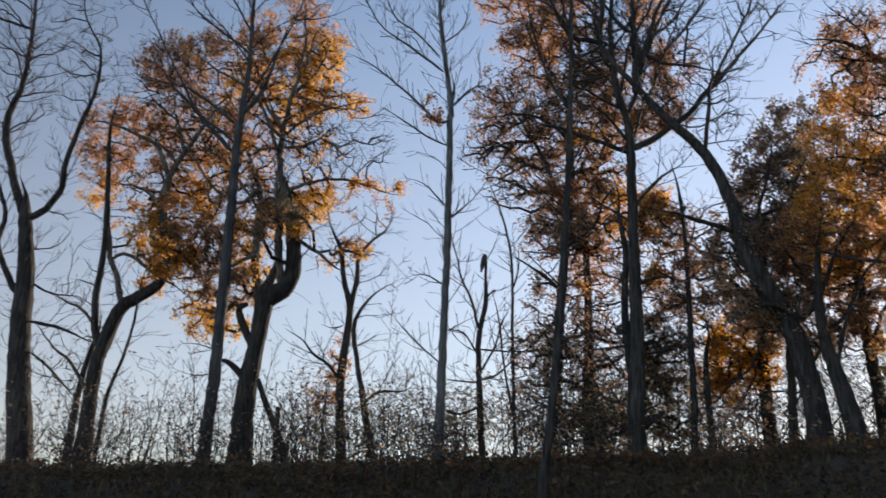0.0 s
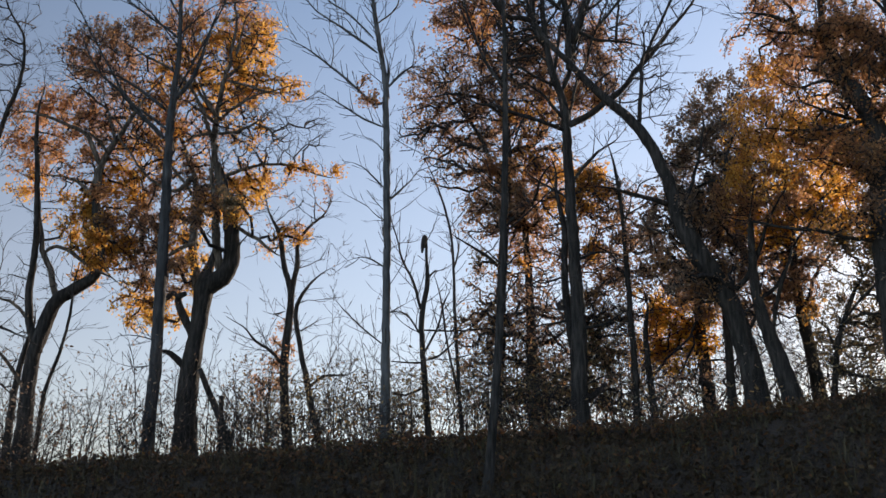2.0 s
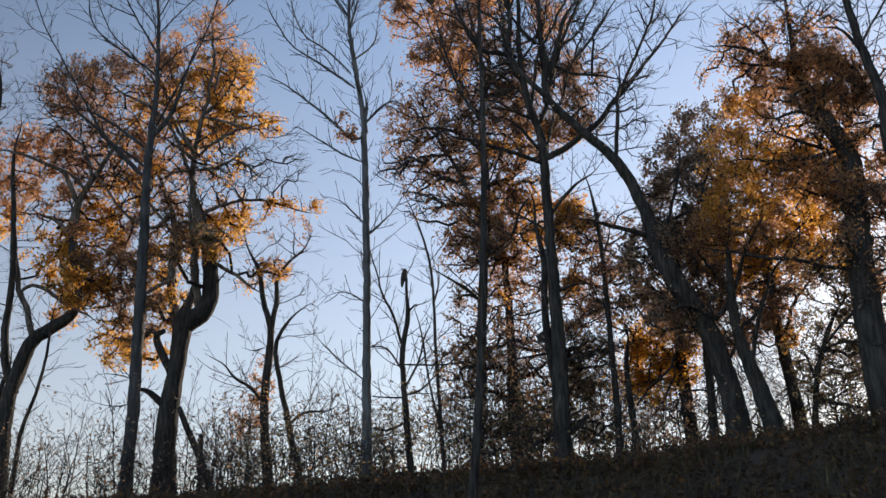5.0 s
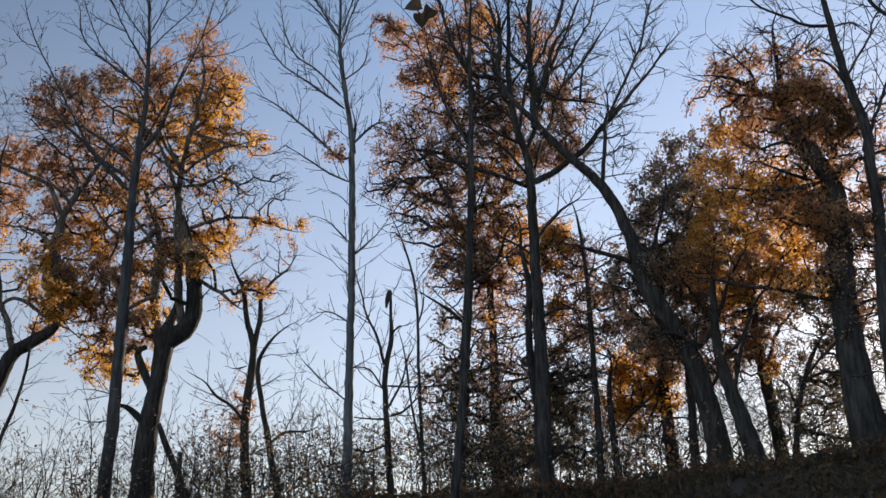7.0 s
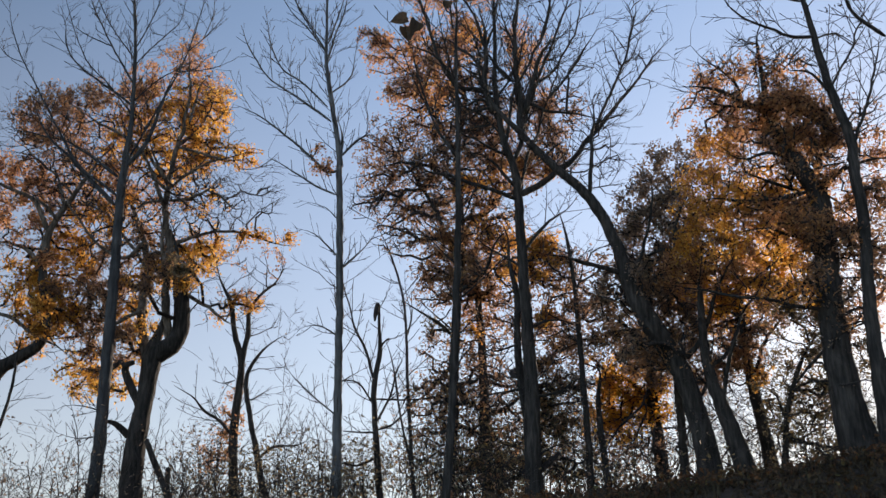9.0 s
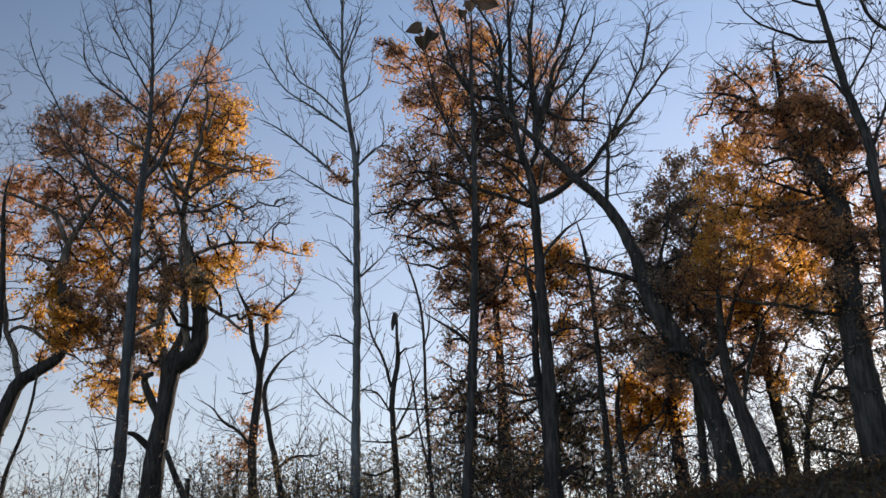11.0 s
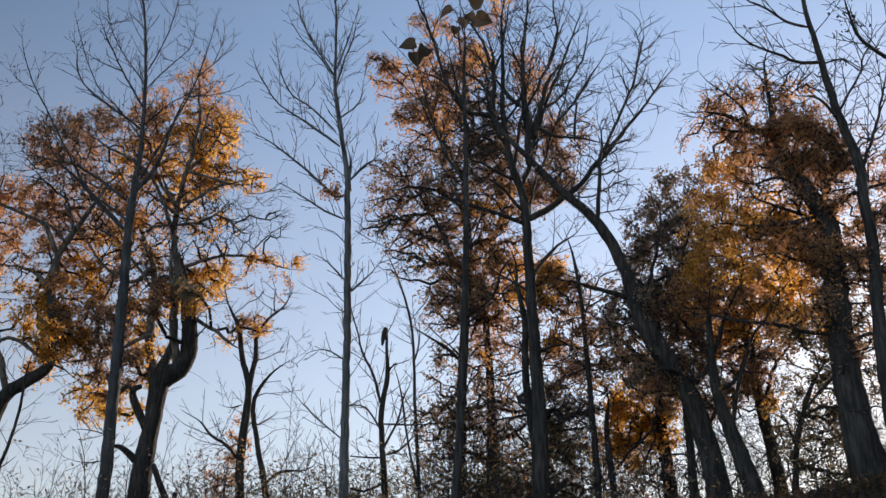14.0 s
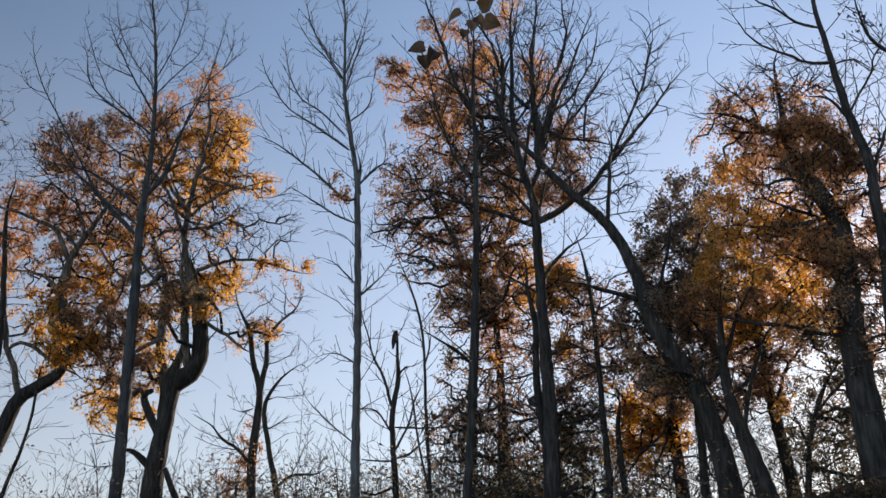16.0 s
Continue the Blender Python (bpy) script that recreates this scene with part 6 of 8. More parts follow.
tall_oak.mass((2.02, 16.60, 9.80), (0.45, 0.24, 0.34), 73, "rust", 7)
tall_oak.mass((2.53, 16.60, 12.47), (0.57, 0.31, 0.45), 53, "rust", 7)
tall_oak.mass((2.60, 16.60, 7.99), (0.38, 0.25, 0.45), 124, "orange", 7)
tall_oak.mass((2.72, 16.60, 8.20), (0.27, 0.16, 0.27), 45, "orange", 7)
tall_oak.mass((2.00, 16.60, 9.57), (0.34, 0.16, 0.18), 25, "orange", 7)
tall_oak.mass((2.73, 16.60, 9.55), (0.23, 0.14, 0.23), 18, "orange", 7)
tall_oak.mass((2.49, 16.60, 6.72), (0.34, 0.16, 0.18), 29, "orange", 7)
tall_oak.mass((2.77, 16.60, 7.66), (0.57, 0.31, 0.45), 195, "brown", 4.2)
tall_oak.mass((3.00, 16.60, 6.91), (0.57, 0.31, 0.45), 153, "brown", 4.2)
tall_oak.mass((2.75, 16.60, 6.30), (0.57, 0.31, 0.45), 131, "brown", 4.2)
tall_oak.mass((2.87, 16.60, 5.50), (0.57, 0.31, 0.45), 131, "brown", 4.2)
tall_oak.mass((2.12, 16.60, 6.94), (0.45, 0.31, 0.57), 153, "brown", 4.2)
tall_oak.mass((3.07, 16.60, 7.65), (0.45, 0.27, 0.45), 122, "brown", 4.2)
tall_oak.mass((2.54, 16.60, 4.93), (0.45, 0.34, 0.68), 146, "olive", 7)
tall_oak.mass((2.77, 16.60, 4.35), (0.57, 0.34, 0.57), 153, "olive", 7)
tall_oak.mass((1.91, 16.60, 4.19), (0.57, 0.34, 0.57), 153, "olive", 7)
tall_oak.mass((2.60, 16.60, 6.44), (0.25, 0.15, 0.28), 50, "brown", 5)
tall_oak.mass((2.77, 16.60, 6.85), (0.23, 0.14, 0.21), 36, "rust", 5)
tall_oak.mass((3.28, 16.60, 7.00), (0.25, 0.15, 0.21), 34, "brown", 5)
tall_oak.mass((3.69, 16.60, 7.05), (0.21, 0.12, 0.19), 30, "brown", 5)
tall_oak.mass((3.03, 16.60, 6.29), (0.25, 0.15, 0.23), 44, "brown", 5)
tall_oak.mass((3.43, 16.60, 6.43), (0.23, 0.14, 0.19), 30, "drab", 5)
tall_oak.mass((2.65, 16.60, 5.84), (0.26, 0.16, 0.25), 50, "brown", 5)
tall_oak.mass((3.12, 16.60, 5.64), (0.23, 0.14, 0.25), 40, "drab", 5)
tall_oak.mass((2.46, 16.60, 5.17), (0.26, 0.16, 0.26), 50, "brown", 5)
tall_oak.mass((2.88, 16.60, 4.97), (0.26, 0.16, 0.25), 46, "brown", 5)
tall_oak.mass((2.16, 16.60, 5.65), (0.23, 0.14, 0.32), 46, "brown", 5)
tall_oak.mass((2.11, 16.60, 6.45), (0.19, 0.11, 0.28), 36, "brown", 5)
tall_oak.grow()

slim_stem = Tree("slim_tree", "slim dark tree rising through the thicket", "tree", up=0.5)
slim_stem.stem("trunk", [(3.07, 16.00, 2.87, 0.068), (3.06, 16.00, 3.44, 0.059), (3.09, 16.00, 4.42, 0.055), (3.08, 16.00, 5.35, 0.050), (3.07, 16.00, 6.51, 0.041), (3.06, 16.00, 7.12, 0.036), (2.98, 16.00, 8.05, 0.027), (2.84, 16.00, 8.68, 0.014)])
slim_stem.stem("limb", [(3.06, 16.00, 7.01, 0.023), (3.22, 16.15, 7.37, 0.018), (3.34, 16.30, 7.84, 0.014)])
slim_stem.stem("second_stem", [(3.37, 16.00, 3.08, 0.064), (3.40, 16.17, 3.71, 0.064), (3.39, 16.33, 4.47, 0.056), (3.41, 16.50, 5.26, 0.042)])
slim_stem.mass((2.89, 16.00, 7.74), (0.44, 0.33, 0.65), 20, "dark", 0.12, 0.6)
slim_stem.mass((3.03, 16.00, 6.12), (0.44, 0.33, 0.65), 29, "dark", 0.12, 0.6)
slim_stem.mass((3.12, 16.00, 6.11), (0.44, 0.29, 0.55), 58, "brown", 7)
slim_stem.mass((3.39, 16.00, 6.90), (0.44, 0.26, 0.44), 54, "brown", 7)
slim_stem.mass((3.54, 16.00, 7.41), (0.33, 0.20, 0.33), 26, "brown", 7)
slim_stem.grow()

leaning_oak = Tree("oak_tree", "thick oak leaning far over with a dark bare upper limb", "tree", shoots=16, up=0.3, leaf_size=0.056, tip=0.005)
leaning_oak.stem("trunk", [(4.59, 14.60, 2.82, 0.209), (4.60, 14.60, 3.45, 0.190), (4.56, 14.60, 4.11, 0.171), (4.48, 14.60, 4.62, 0.159), (4.28, 14.60, 5.36, 0.152), (3.89, 14.60, 6.09, 0.161), (3.64, 14.60, 6.74, 0.120), (3.53, 14.60, 7.27, 0.099), (3.27, 14.60, 7.94, 0.088), (3.01, 14.60, 8.31, 0.077), (2.64, 14.60, 8.68, 0.069), (2.31, 14.60, 9.05, 0.062), (2.00, 14.60, 9.43, 0.050), (1.66, 14.60, 9.86, 0.033), (1.46, 14.60, 10.41, 0.021)])
leaning_oak.stem("limb", [(3.16, 14.60, 8.18, 0.037), (3.24, 14.65, 8.78, 0.033), (3.28, 14.70, 9.27, 0.033), (3.38, 14.75, 9.67, 0.025), (3.36, 14.80, 10.13, 0.017)])
leaning_oak.stem("limb", [(3.58, 14.60, 6.84, 0.046), (3.21, 14.50, 6.91, 0.037), (2.90, 14.40, 6.99, 0.033), (2.71, 14.30, 7.01, 0.020)])
leaning_oak.stem("limb", [(3.19, 14.60, 8.31, 0.021), (3.44, 14.45, 8.30, 0.016), (3.72, 14.30, 8.27, 0.012)])
leaning_oak.stem("limb", [(3.89, 14.60, 6.09, 0.058), (4.15, 14.80, 6.84, 0.042), (4.54, 15.00, 7.39, 0.030), (4.77, 15.20, 8.06, 0.022)])
leaning_oak.stem("limb", [(4.26, 14.60, 5.36, 0.050), (4.58, 14.40, 5.60, 0.041), (4.76, 14.20, 6.06, 0.032), (4.94, 14.00, 6.52, 0.020)])
leaning_oak.stem("limb", [(3.65, 14.60, 6.69, 0.033), (4.03, 14.73, 7.40, 0.025), (4.22, 14.87, 8.04, 0.021), (4.30, 15.00, 8.81, 0.013)])
leaning_oak.stem("limb", [(4.44, 14.60, 4.68, 0.037), (4.64, 14.45, 5.00, 0.029), (4.68, 14.30, 5.31, 0.020)])
leaning_oak.mass((3.86, 14.25, 5.89), (0.26, 0.16, 0.19), 35, "brown", 5, 0.8)
leaning_oak.mass((4.07, 14.25, 5.45), (0.26, 0.16, 0.20), 40, "brown", 5, 0.8)
leaning_oak.mass((4.28, 14.25, 5.07), (0.23, 0.14, 0.19), 30, "brown", 5, 0.8)
leaning_oak.mass((3.61, 14.25, 5.58), (0.20, 0.12, 0.15), 18, "brown", 5, 0.8)
leaning_oak.mass((4.51, 14.25, 5.31), (0.19, 0.11, 0.15), 15, "brown", 5, 0.8)
leaning_oak.mass((3.72, 16.10, 4.60), (0.66, 0.39, 0.66), 44, "dark", 0.12, 0.6)
leaning_oak.mass((4.61, 16.10, 4.38), (0.66, 0.36, 0.55), 37, "dark", 0.12, 0.6)
leaning_oak.mass((5.55, 16.10, 4.53), (0.66, 0.39, 0.66), 44, "dark", 0.12, 0.6)
leaning_oak.mass((3.43, 14.60, 8.85), (0.50, 0.36, 0.70), 53, "dark", 0.12, 0.6)
leaning_oak.mass((2.80, 14.60, 8.98), (0.40, 0.24, 0.40), 24, "dark", 0.12, 0.6)
leaning_oak.mass((3.65, 14.60, 10.00), (0.30, 0.27, 0.60), 27, "dark", 0.12, 0.6)
leaning_oak.mass((4.44, 15.60, 8.83), (0.32, 0.27, 0.58), 132, "drab", 7)
leaning_oak.mass((4.18, 15.60, 8.26), (0.43, 0.27, 0.48), 144, "drab", 7)
leaning_oak.mass((3.89, 15.60, 7.85), (0.36, 0.24, 0.43), 94, "drab", 7)
leaning_oak.mass((4.50, 15.60, 8.14), (0.43, 0.27, 0.48), 144, "drab", 7)
leaning_oak.mass((4.04, 15.60, 7.44), (0.43, 0.26, 0.43), 128, "drab", 7)
leaning_oak.mass((4.52, 15.60, 7.52), (0.48, 0.30, 0.53), 181, "drab", 7)
leaning_oak.mass((3.52, 15.60, 7.06), (0.38, 0.23, 0.38), 65, "drab", 7)
leaning_oak.mass((3.75, 15.60, 6.56), (0.53, 0.29, 0.43), 126, "drab", 7)
leaning_oak.mass((5.05, 15.60, 9.16), (0.43, 0.29, 0.53), 115, "drab", 7)
leaning_oak.mass((4.75, 15.60, 8.73), (0.43, 0.26, 0.43), 73, "drab", 7)
leaning_oak.mass((4.62, 15.60, 9.39), (0.28, 0.18, 0.32), 27, "drab", 7)
leaning_oak.mass((5.67, 15.60, 9.33), (0.38, 0.26, 0.48), 84, "rust", 7)
leaning_oak.mass((5.44, 15.60, 8.73), (0.43, 0.26, 0.43), 73, "rust", 7)
leaning_oak.mass((4.43, 15.60, 6.82), (0.53, 0.29, 0.43), 161, "brown", 7)
leaning_oak.mass((4.83, 15.60, 7.72), (0.43, 0.29, 0.53), 126, "brown", 7)
leaning_oak.mass((5.09, 15.60, 8.22), (0.43, 0.26, 0.43), 92, "brown", 7)
leaning_oak.mass((4.28, 15.60, 7.13), (0.43, 0.26, 0.43), 128, "brown", 7)
leaning_oak.mass((4.83, 15.60, 6.32), (0.53, 0.29, 0.43), 161, "brown", 7)
leaning_oak.mass((3.68, 15.60, 5.98), (0.53, 0.29, 0.43), 138, "brown", 7)
leaning_oak.mass((4.20, 15.60, 5.68), (0.53, 0.29, 0.43), 161, "brown", 7)
leaning_oak.mass((3.42, 14.20, 5.90), (0.18, 0.11, 0.21), 50, "brown", 5, 0.8)
leaning_oak.mass((3.18, 14.20, 5.64), (0.18, 0.11, 0.18), 40, "brown", 5, 0.8)
leaning_oak.mass((3.46, 14.20, 5.47), (0.19, 0.12, 0.18), 50, "drab", 5, 0.8)
leaning_oak.mass((3.86, 14.20, 5.29), (0.18, 0.11, 0.16), 36, "brown", 5, 0.8)
leaning_oak.mass((4.08, 14.20, 5.72), (0.21, 0.13, 0.19), 56, "brown", 5, 0.8)
leaning_oak.mass((3.90, 14.20, 6.43), (0.19, 0.12, 0.21), 50, "brown", 5, 0.8)
leaning_oak.mass((3.77, 14.20, 6.80), (0.15, 0.09, 0.19), 34, "drab", 5, 0.8)
leaning_oak.grow()

under_a = Tree("understory_tree", "dark upright trunk under the orange canopy", "tree", up=0.3)
under_a.stem("trunk", [(4.85, 18.20, 3.35, 0.146), (4.86, 18.20, 3.99, 0.132), (4.82, 18.20, 4.76, 0.118), (4.80, 18.20, 5.39, 0.109), (4.79, 18.20, 6.03, 0.082), (4.81, 18.20, 6.69, 0.062)])
under_a.stem("limb", [(4.80, 18.20, 5.39, 0.052), (4.55, 18.33, 5.86, 0.042), (4.18, 18.47, 6.12, 0.031), (3.88, 18.60, 6.05, 0.021)])
under_a.stem("limb", [(4.80, 18.20, 5.18, 0.041), (4.30, 18.00, 5.26, 0.031), (3.84, 17.80, 5.13, 0.020)])
under_a.mass((4.15, 18.20, 5.39), (0.33, 0.20, 0.29), 35, "amber", 6)
under_a.mass((4.56, 18.20, 5.49), (0.31, 0.19, 0.27), 33, "amber", 6)
under_a.mass((3.93, 18.20, 5.75), (0.27, 0.16, 0.27), 22, "orange", 6)
under_a.mass((4.38, 18.20, 5.81), (0.35, 0.21, 0.25), 33, "amber", 6)
under_a.mass((3.98, 18.20, 5.13), (0.27, 0.16, 0.21), 18, "amber", 6)
under_a.mass((4.80, 18.20, 5.81), (0.25, 0.15, 0.27), 20, "amber", 6)
under_a.mass((4.73, 18.20, 6.69), (0.62, 0.33, 0.50), 112, "rust", 7)
under_a.mass((4.99, 18.20, 6.24), (0.50, 0.30, 0.50), 80, "rust", 7)
under_a.mass((4.06, 18.20, 4.58), (0.50, 0.30, 0.50), 40, "brown", 7)
under_a.mass((4.25, 18.20, 5.83), (0.68, 0.21, 0.50), 103, "amber", 7)
under_a.mass((3.93, 18.20, 6.28), (0.50, 0.17, 0.50), 50, "orange", 7)
under_a.mass((4.60, 18.20, 5.61), (0.56, 0.18, 0.50), 78, "amber", 7)
under_a.mass((4.05, 18.20, 5.41), (0.62, 0.18, 0.42), 63, "orange", 7)
under_a.mass((5.03, 18.20, 5.70), (0.37, 0.14, 0.45), 37, "amber", 7)
under_a.mass((3.73, 18.20, 5.32), (0.45, 0.16, 0.45), 35, "orange", 7)
under_a.mass((4.50, 18.20, 6.15), (0.62, 0.20, 0.50), 75, "amber", 7)
under_a.mass((4.05, 18.20, 5.90), (0.45, 0.14, 0.37), 29, "amber", 7)
under_a.mass((4.67, 18.20, 5.34), (0.31, 0.10, 0.25), 11, "amber", 7)
under_a.mass((3.81, 17.60, 5.72), (0.24, 0.14, 0.20), 30, "amber", 6)
under_a.mass((4.21, 17.60, 5.61), (0.28, 0.17, 0.22), 35, "amber", 6)
under_a.mass((3.86, 17.60, 5.16), (0.30, 0.18, 0.22), 35, "amber", 6)
under_a.mass((4.35, 17.60, 5.05), (0.26, 0.16, 0.18), 25, "amber", 6)
under_a.mass((4.80, 17.60, 5.40), (0.18, 0.11, 0.20), 15, "amber", 6)
under_a.mass((3.58, 17.60, 4.86), (0.22, 0.13, 0.18), 20, "amber", 6)
under_a.mass((4.07, 17.60, 4.76), (0.26, 0.16, 0.14), 18, "amber", 6)
under_a.mass((4.65, 17.60, 4.95), (0.20, 0.12, 0.14), 12, "amber", 6)
under_a.grow()

under_b = Tree("understory_tree", "slender dark trunk under the canopy", "tree", up=0.3)
under_b.stem("trunk", [(4.52, 15.80, 3.19, 0.087), (4.55, 15.80, 3.80, 0.075), (4.59, 15.80, 4.69, 0.067), (4.58, 15.80, 5.24, 0.054), (4.59, 15.80, 5.81, 0.036)])
under_b.mass((4.66, 15.80, 6.00), (0.54, 0.29, 0.43), 85, "brown", 7)
under_b.mass((4.88, 15.80, 5.61), (0.43, 0.26, 0.43), 53, "brown", 7)
under_b.grow()

tilted_oak = Tree("oak_tree", "tilted oak with rusty backlit leaves", "tree", shoots=16, up=0.3, leaf_size=0.056, tip=0.005)
tilted_oak.stem("trunk", [(5.06, 14.20, 2.92, 0.170), (5.01, 14.20, 3.54, 0.149), (4.86, 14.20, 4.19, 0.128), (4.69, 14.20, 4.85, 0.099), (4.61, 14.20, 5.28, 0.078), (4.61, 14.20, 5.89, 0.060), (4.65, 14.20, 6.51, 0.040)])
tilted_oak.stem("limb", [(4.64, 14.20, 5.19, 0.036), (5.10, 14.45, 5.59, 0.029), (5.45, 14.70, 6.20, 0.021)])
tilted_oak.stem("limb", [(4.76, 14.20, 4.64, 0.040), (4.83, 14.00, 5.13, 0.032), (4.93, 13.80, 5.50, 0.024)])
tilted_oak.mass((4.69, 14.20, 6.79), (0.58, 0.29, 0.39), 125, "rust", 7)
tilted_oak.mass((5.24, 14.20, 7.04), (0.48, 0.26, 0.39), 95, "rust", 7)
tilted_oak.mass((4.84, 14.20, 7.24), (0.48, 0.25, 0.34), 83, "rust", 7)
tilted_oak.mass((4.34, 14.20, 6.71), (0.39, 0.23, 0.39), 76, "rust", 7)
tilted_oak.mass((5.40, 14.20, 7.51), (0.58, 0.29, 0.39), 103, "rust", 7)
tilted_oak.grow()

back_oak = Tree("oak_tree", "upright oak behind the leaning trunks", "tree", shoots=16, up=0.3, tip=0.005)
back_oak.stem("trunk", [(6.57, 17.40, 3.20, 0.130), (6.57, 17.40, 4.06, 0.117), (6.50, 17.40, 5.05, 0.109), (6.41, 17.40, 5.87, 0.096), (6.38, 17.40, 6.72, 0.074), (6.41, 17.40, 7.48, 0.059), (6.41, 17.40, 8.16, 0.040)])
back_oak.stem("limb", [(6.43, 17.40, 5.77, 0.040), (6.85, 17.65, 6.46, 0.035), (7.23, 17.90, 6.96, 0.025)])
back_oak.stem("limb", [(6.38, 17.40, 6.72, 0.049), (6.25, 17.57, 7.44, 0.040), (5.93, 17.73, 7.85, 0.030), (5.70, 17.90, 8.15, 0.020)])
back_oak.stem("limb", [(6.41, 17.40, 7.48, 0.040), (6.83, 17.27, 7.75, 0.029), (7.24, 17.13, 8.02, 0.024), (7.61, 17.00, 8.07, 0.014)])
back_oak.mass((6.15, 17.40, 7.83), (0.71, 0.21, 0.47), 164, "orange", 7)
back_oak.mass((5.67, 17.40, 7.40), (0.65, 0.19, 0.42), 132, "amber", 7)
back_oak.mass((6.40, 17.40, 7.37), (0.59, 0.18, 0.42), 110, "orange", 7)
back_oak.mass((6.90, 17.40, 7.91), (0.53, 0.18, 0.47), 103, "amber", 7)
back_oak.mass((6.00, 17.40, 8.98), (0.47, 0.15, 0.36), 55, "orange", 7)
back_oak.mass((7.27, 17.40, 8.24), (0.71, 0.23, 0.59), 154, "amber", 7)
back_oak.mass((6.95, 17.40, 7.57), (0.47, 0.17, 0.47), 82, "orange", 7)
back_oak.mass((7.70, 17.40, 7.66), (0.59, 0.19, 0.47), 80, "amber", 7)
back_oak.mass((6.51, 17.40, 8.15), (0.71, 0.21, 0.47), 82, "amber", 7)
back_oak.mass((6.97, 17.40, 7.69), (0.59, 0.19, 0.47), 68, "amber", 7)
back_oak.mass((5.86, 17.40, 7.28), (0.59, 0.17, 0.36), 51, "amber", 7)
back_oak.mass((5.39, 17.40, 7.63), (0.47, 0.17, 0.47), 46, "amber", 7)
back_oak.mass((7.88, 17.40, 8.10), (0.59, 0.21, 0.59), 86, "rust", 7)
back_oak.mass((7.56, 17.40, 8.69), (0.59, 0.19, 0.47), 57, "rust", 7)
back_oak.mass((4.93, 17.40, 7.32), (0.71, 0.23, 0.59), 86, "rust", 7)
back_oak.mass((5.73, 17.40, 7.07), (0.59, 0.21, 0.59), 71, "rust", 7)
back_oak.mass((6.12, 17.40, 7.61), (0.59, 0.17, 0.36), 68, "amber", 7)
back_oak.mass((5.69, 17.40, 7.57), (0.47, 0.13, 0.30), 46, "amber", 7)
back_oak.mass((6.71, 17.40, 8.03), (0.36, 0.12, 0.31), 31, "amber", 7)
back_oak.mass((7.53, 17.40, 8.94), (0.53, 0.19, 0.53), 104, "orange", 7)
back_oak.mass((6.95, 17.40, 9.60), (0.47, 0.17, 0.47), 46, "amber", 7)
back_oak.mass((5.81, 17.40, 6.21), (0.59, 0.32, 0.47), 126, "brown", 7)
back_oak.mass((6.30, 17.40, 6.72), (0.59, 0.32, 0.47), 126, "brown", 7)
back_oak.mass((5.55, 17.40, 5.80), (0.47, 0.25, 0.36), 55, "brown", 7)
back_oak.mass((6.55, 17.40, 6.39), (0.47, 0.28, 0.47), 82, "brown", 7)
back_oak.mass((6.86, 17.40, 7.03), (0.53, 0.29, 0.43), 74, "brown", 7)
back_oak.mass((6.57, 17.40, 5.87), (0.36, 0.18, 0.24), 27, "orange", 7)
back_oak.mass((5.90, 17.40, 6.85), (0.59, 0.28, 0.36), 86, "amber", 7)
back_oak.mass((5.35, 17.40, 7.30), (0.47, 0.25, 0.36), 55, "orange", 7)
back_oak.mass((6.23, 17.40, 6.30), (0.47, 0.25, 0.36), 55, "rust", 7)
back_oak.mass((7.05, 17.40, 7.57), (0.47, 0.28, 0.47), 82, "rust", 7)
back_oak.grow()

slim_right = Tree("slim_tree", "crooked thin tree against the glare", "tree", up=0.4, leaf_size=0.056)
slim_right.stem("trunk", [(5.66, 15.00, 2.98, 0.055), (5.84, 15.00, 3.72, 0.051), (5.98, 15.00, 4.48, 0.043), (6.12, 15.00, 4.91, 0.038), (6.35, 15.00, 5.44, 0.034), (6.59, 15.00, 5.79, 0.026), (6.85, 15.00, 6.06, 0.017)])
slim_right.stem("limb", [(6.00, 15.00, 4.56, 0.026), (5.99, 15.20, 4.96, 0.022), (5.98, 15.40, 5.28, 0.013)])
slim_right.mass((6.41, 15.00, 6.07), (0.51, 0.29, 0.46), 48, "olive", 7)
slim_right.mass((6.13, 15.00, 5.44), (0.41, 0.28, 0.51), 34, "olive", 7)
slim_right.mass((6.60, 15.00, 5.61), (0.41, 0.28, 0.51), 42, "olive", 7)
slim_right.mass((6.30, 15.00, 4.90), (0.51, 0.31, 0.51), 37, "olive", 7)
slim_right.mass((6.64, 15.00, 4.89), (0.41, 0.31, 0.61), 35, "olive", 7)
slim_right.mass((5.85, 15.00, 4.31), (0.41, 0.25, 0.41), 20, "olive", 7)
slim_right.mass((6.34, 15.00, 4.20), (0.51, 0.31, 0.51), 37, "olive", 7)
slim_right.mass((7.01, 15.00, 6.43), (0.41, 0.28, 0.51), 51, "olive", 7)
slim_right.mass((7.14, 15.00, 5.68), (0.51, 0.40, 0.82), 118, "olive", 7)
slim_right.mass((6.90, 15.00, 4.44), (0.51, 0.40, 0.82), 102, "olive", 7)
slim_right.mass((6.41, 15.00, 6.54), (0.51, 0.26, 0.37), 68, "olive", 7)
slim_right.mass((5.95, 15.00, 4.91), (0.41, 0.28, 0.51), 42, "olive", 7)
slim_right.mass((6.12, 15.00, 6.46), (0.51, 0.28, 0.41), 67, "brown", 7)
slim_right.mass((6.75, 15.00, 6.44), (0.51, 0.28, 0.41), 67, "brown", 7)
slim_right.mass((6.69, 15.00, 5.15), (0.41, 0.31, 0.61), 51, "brown", 7)
slim_right.grow()

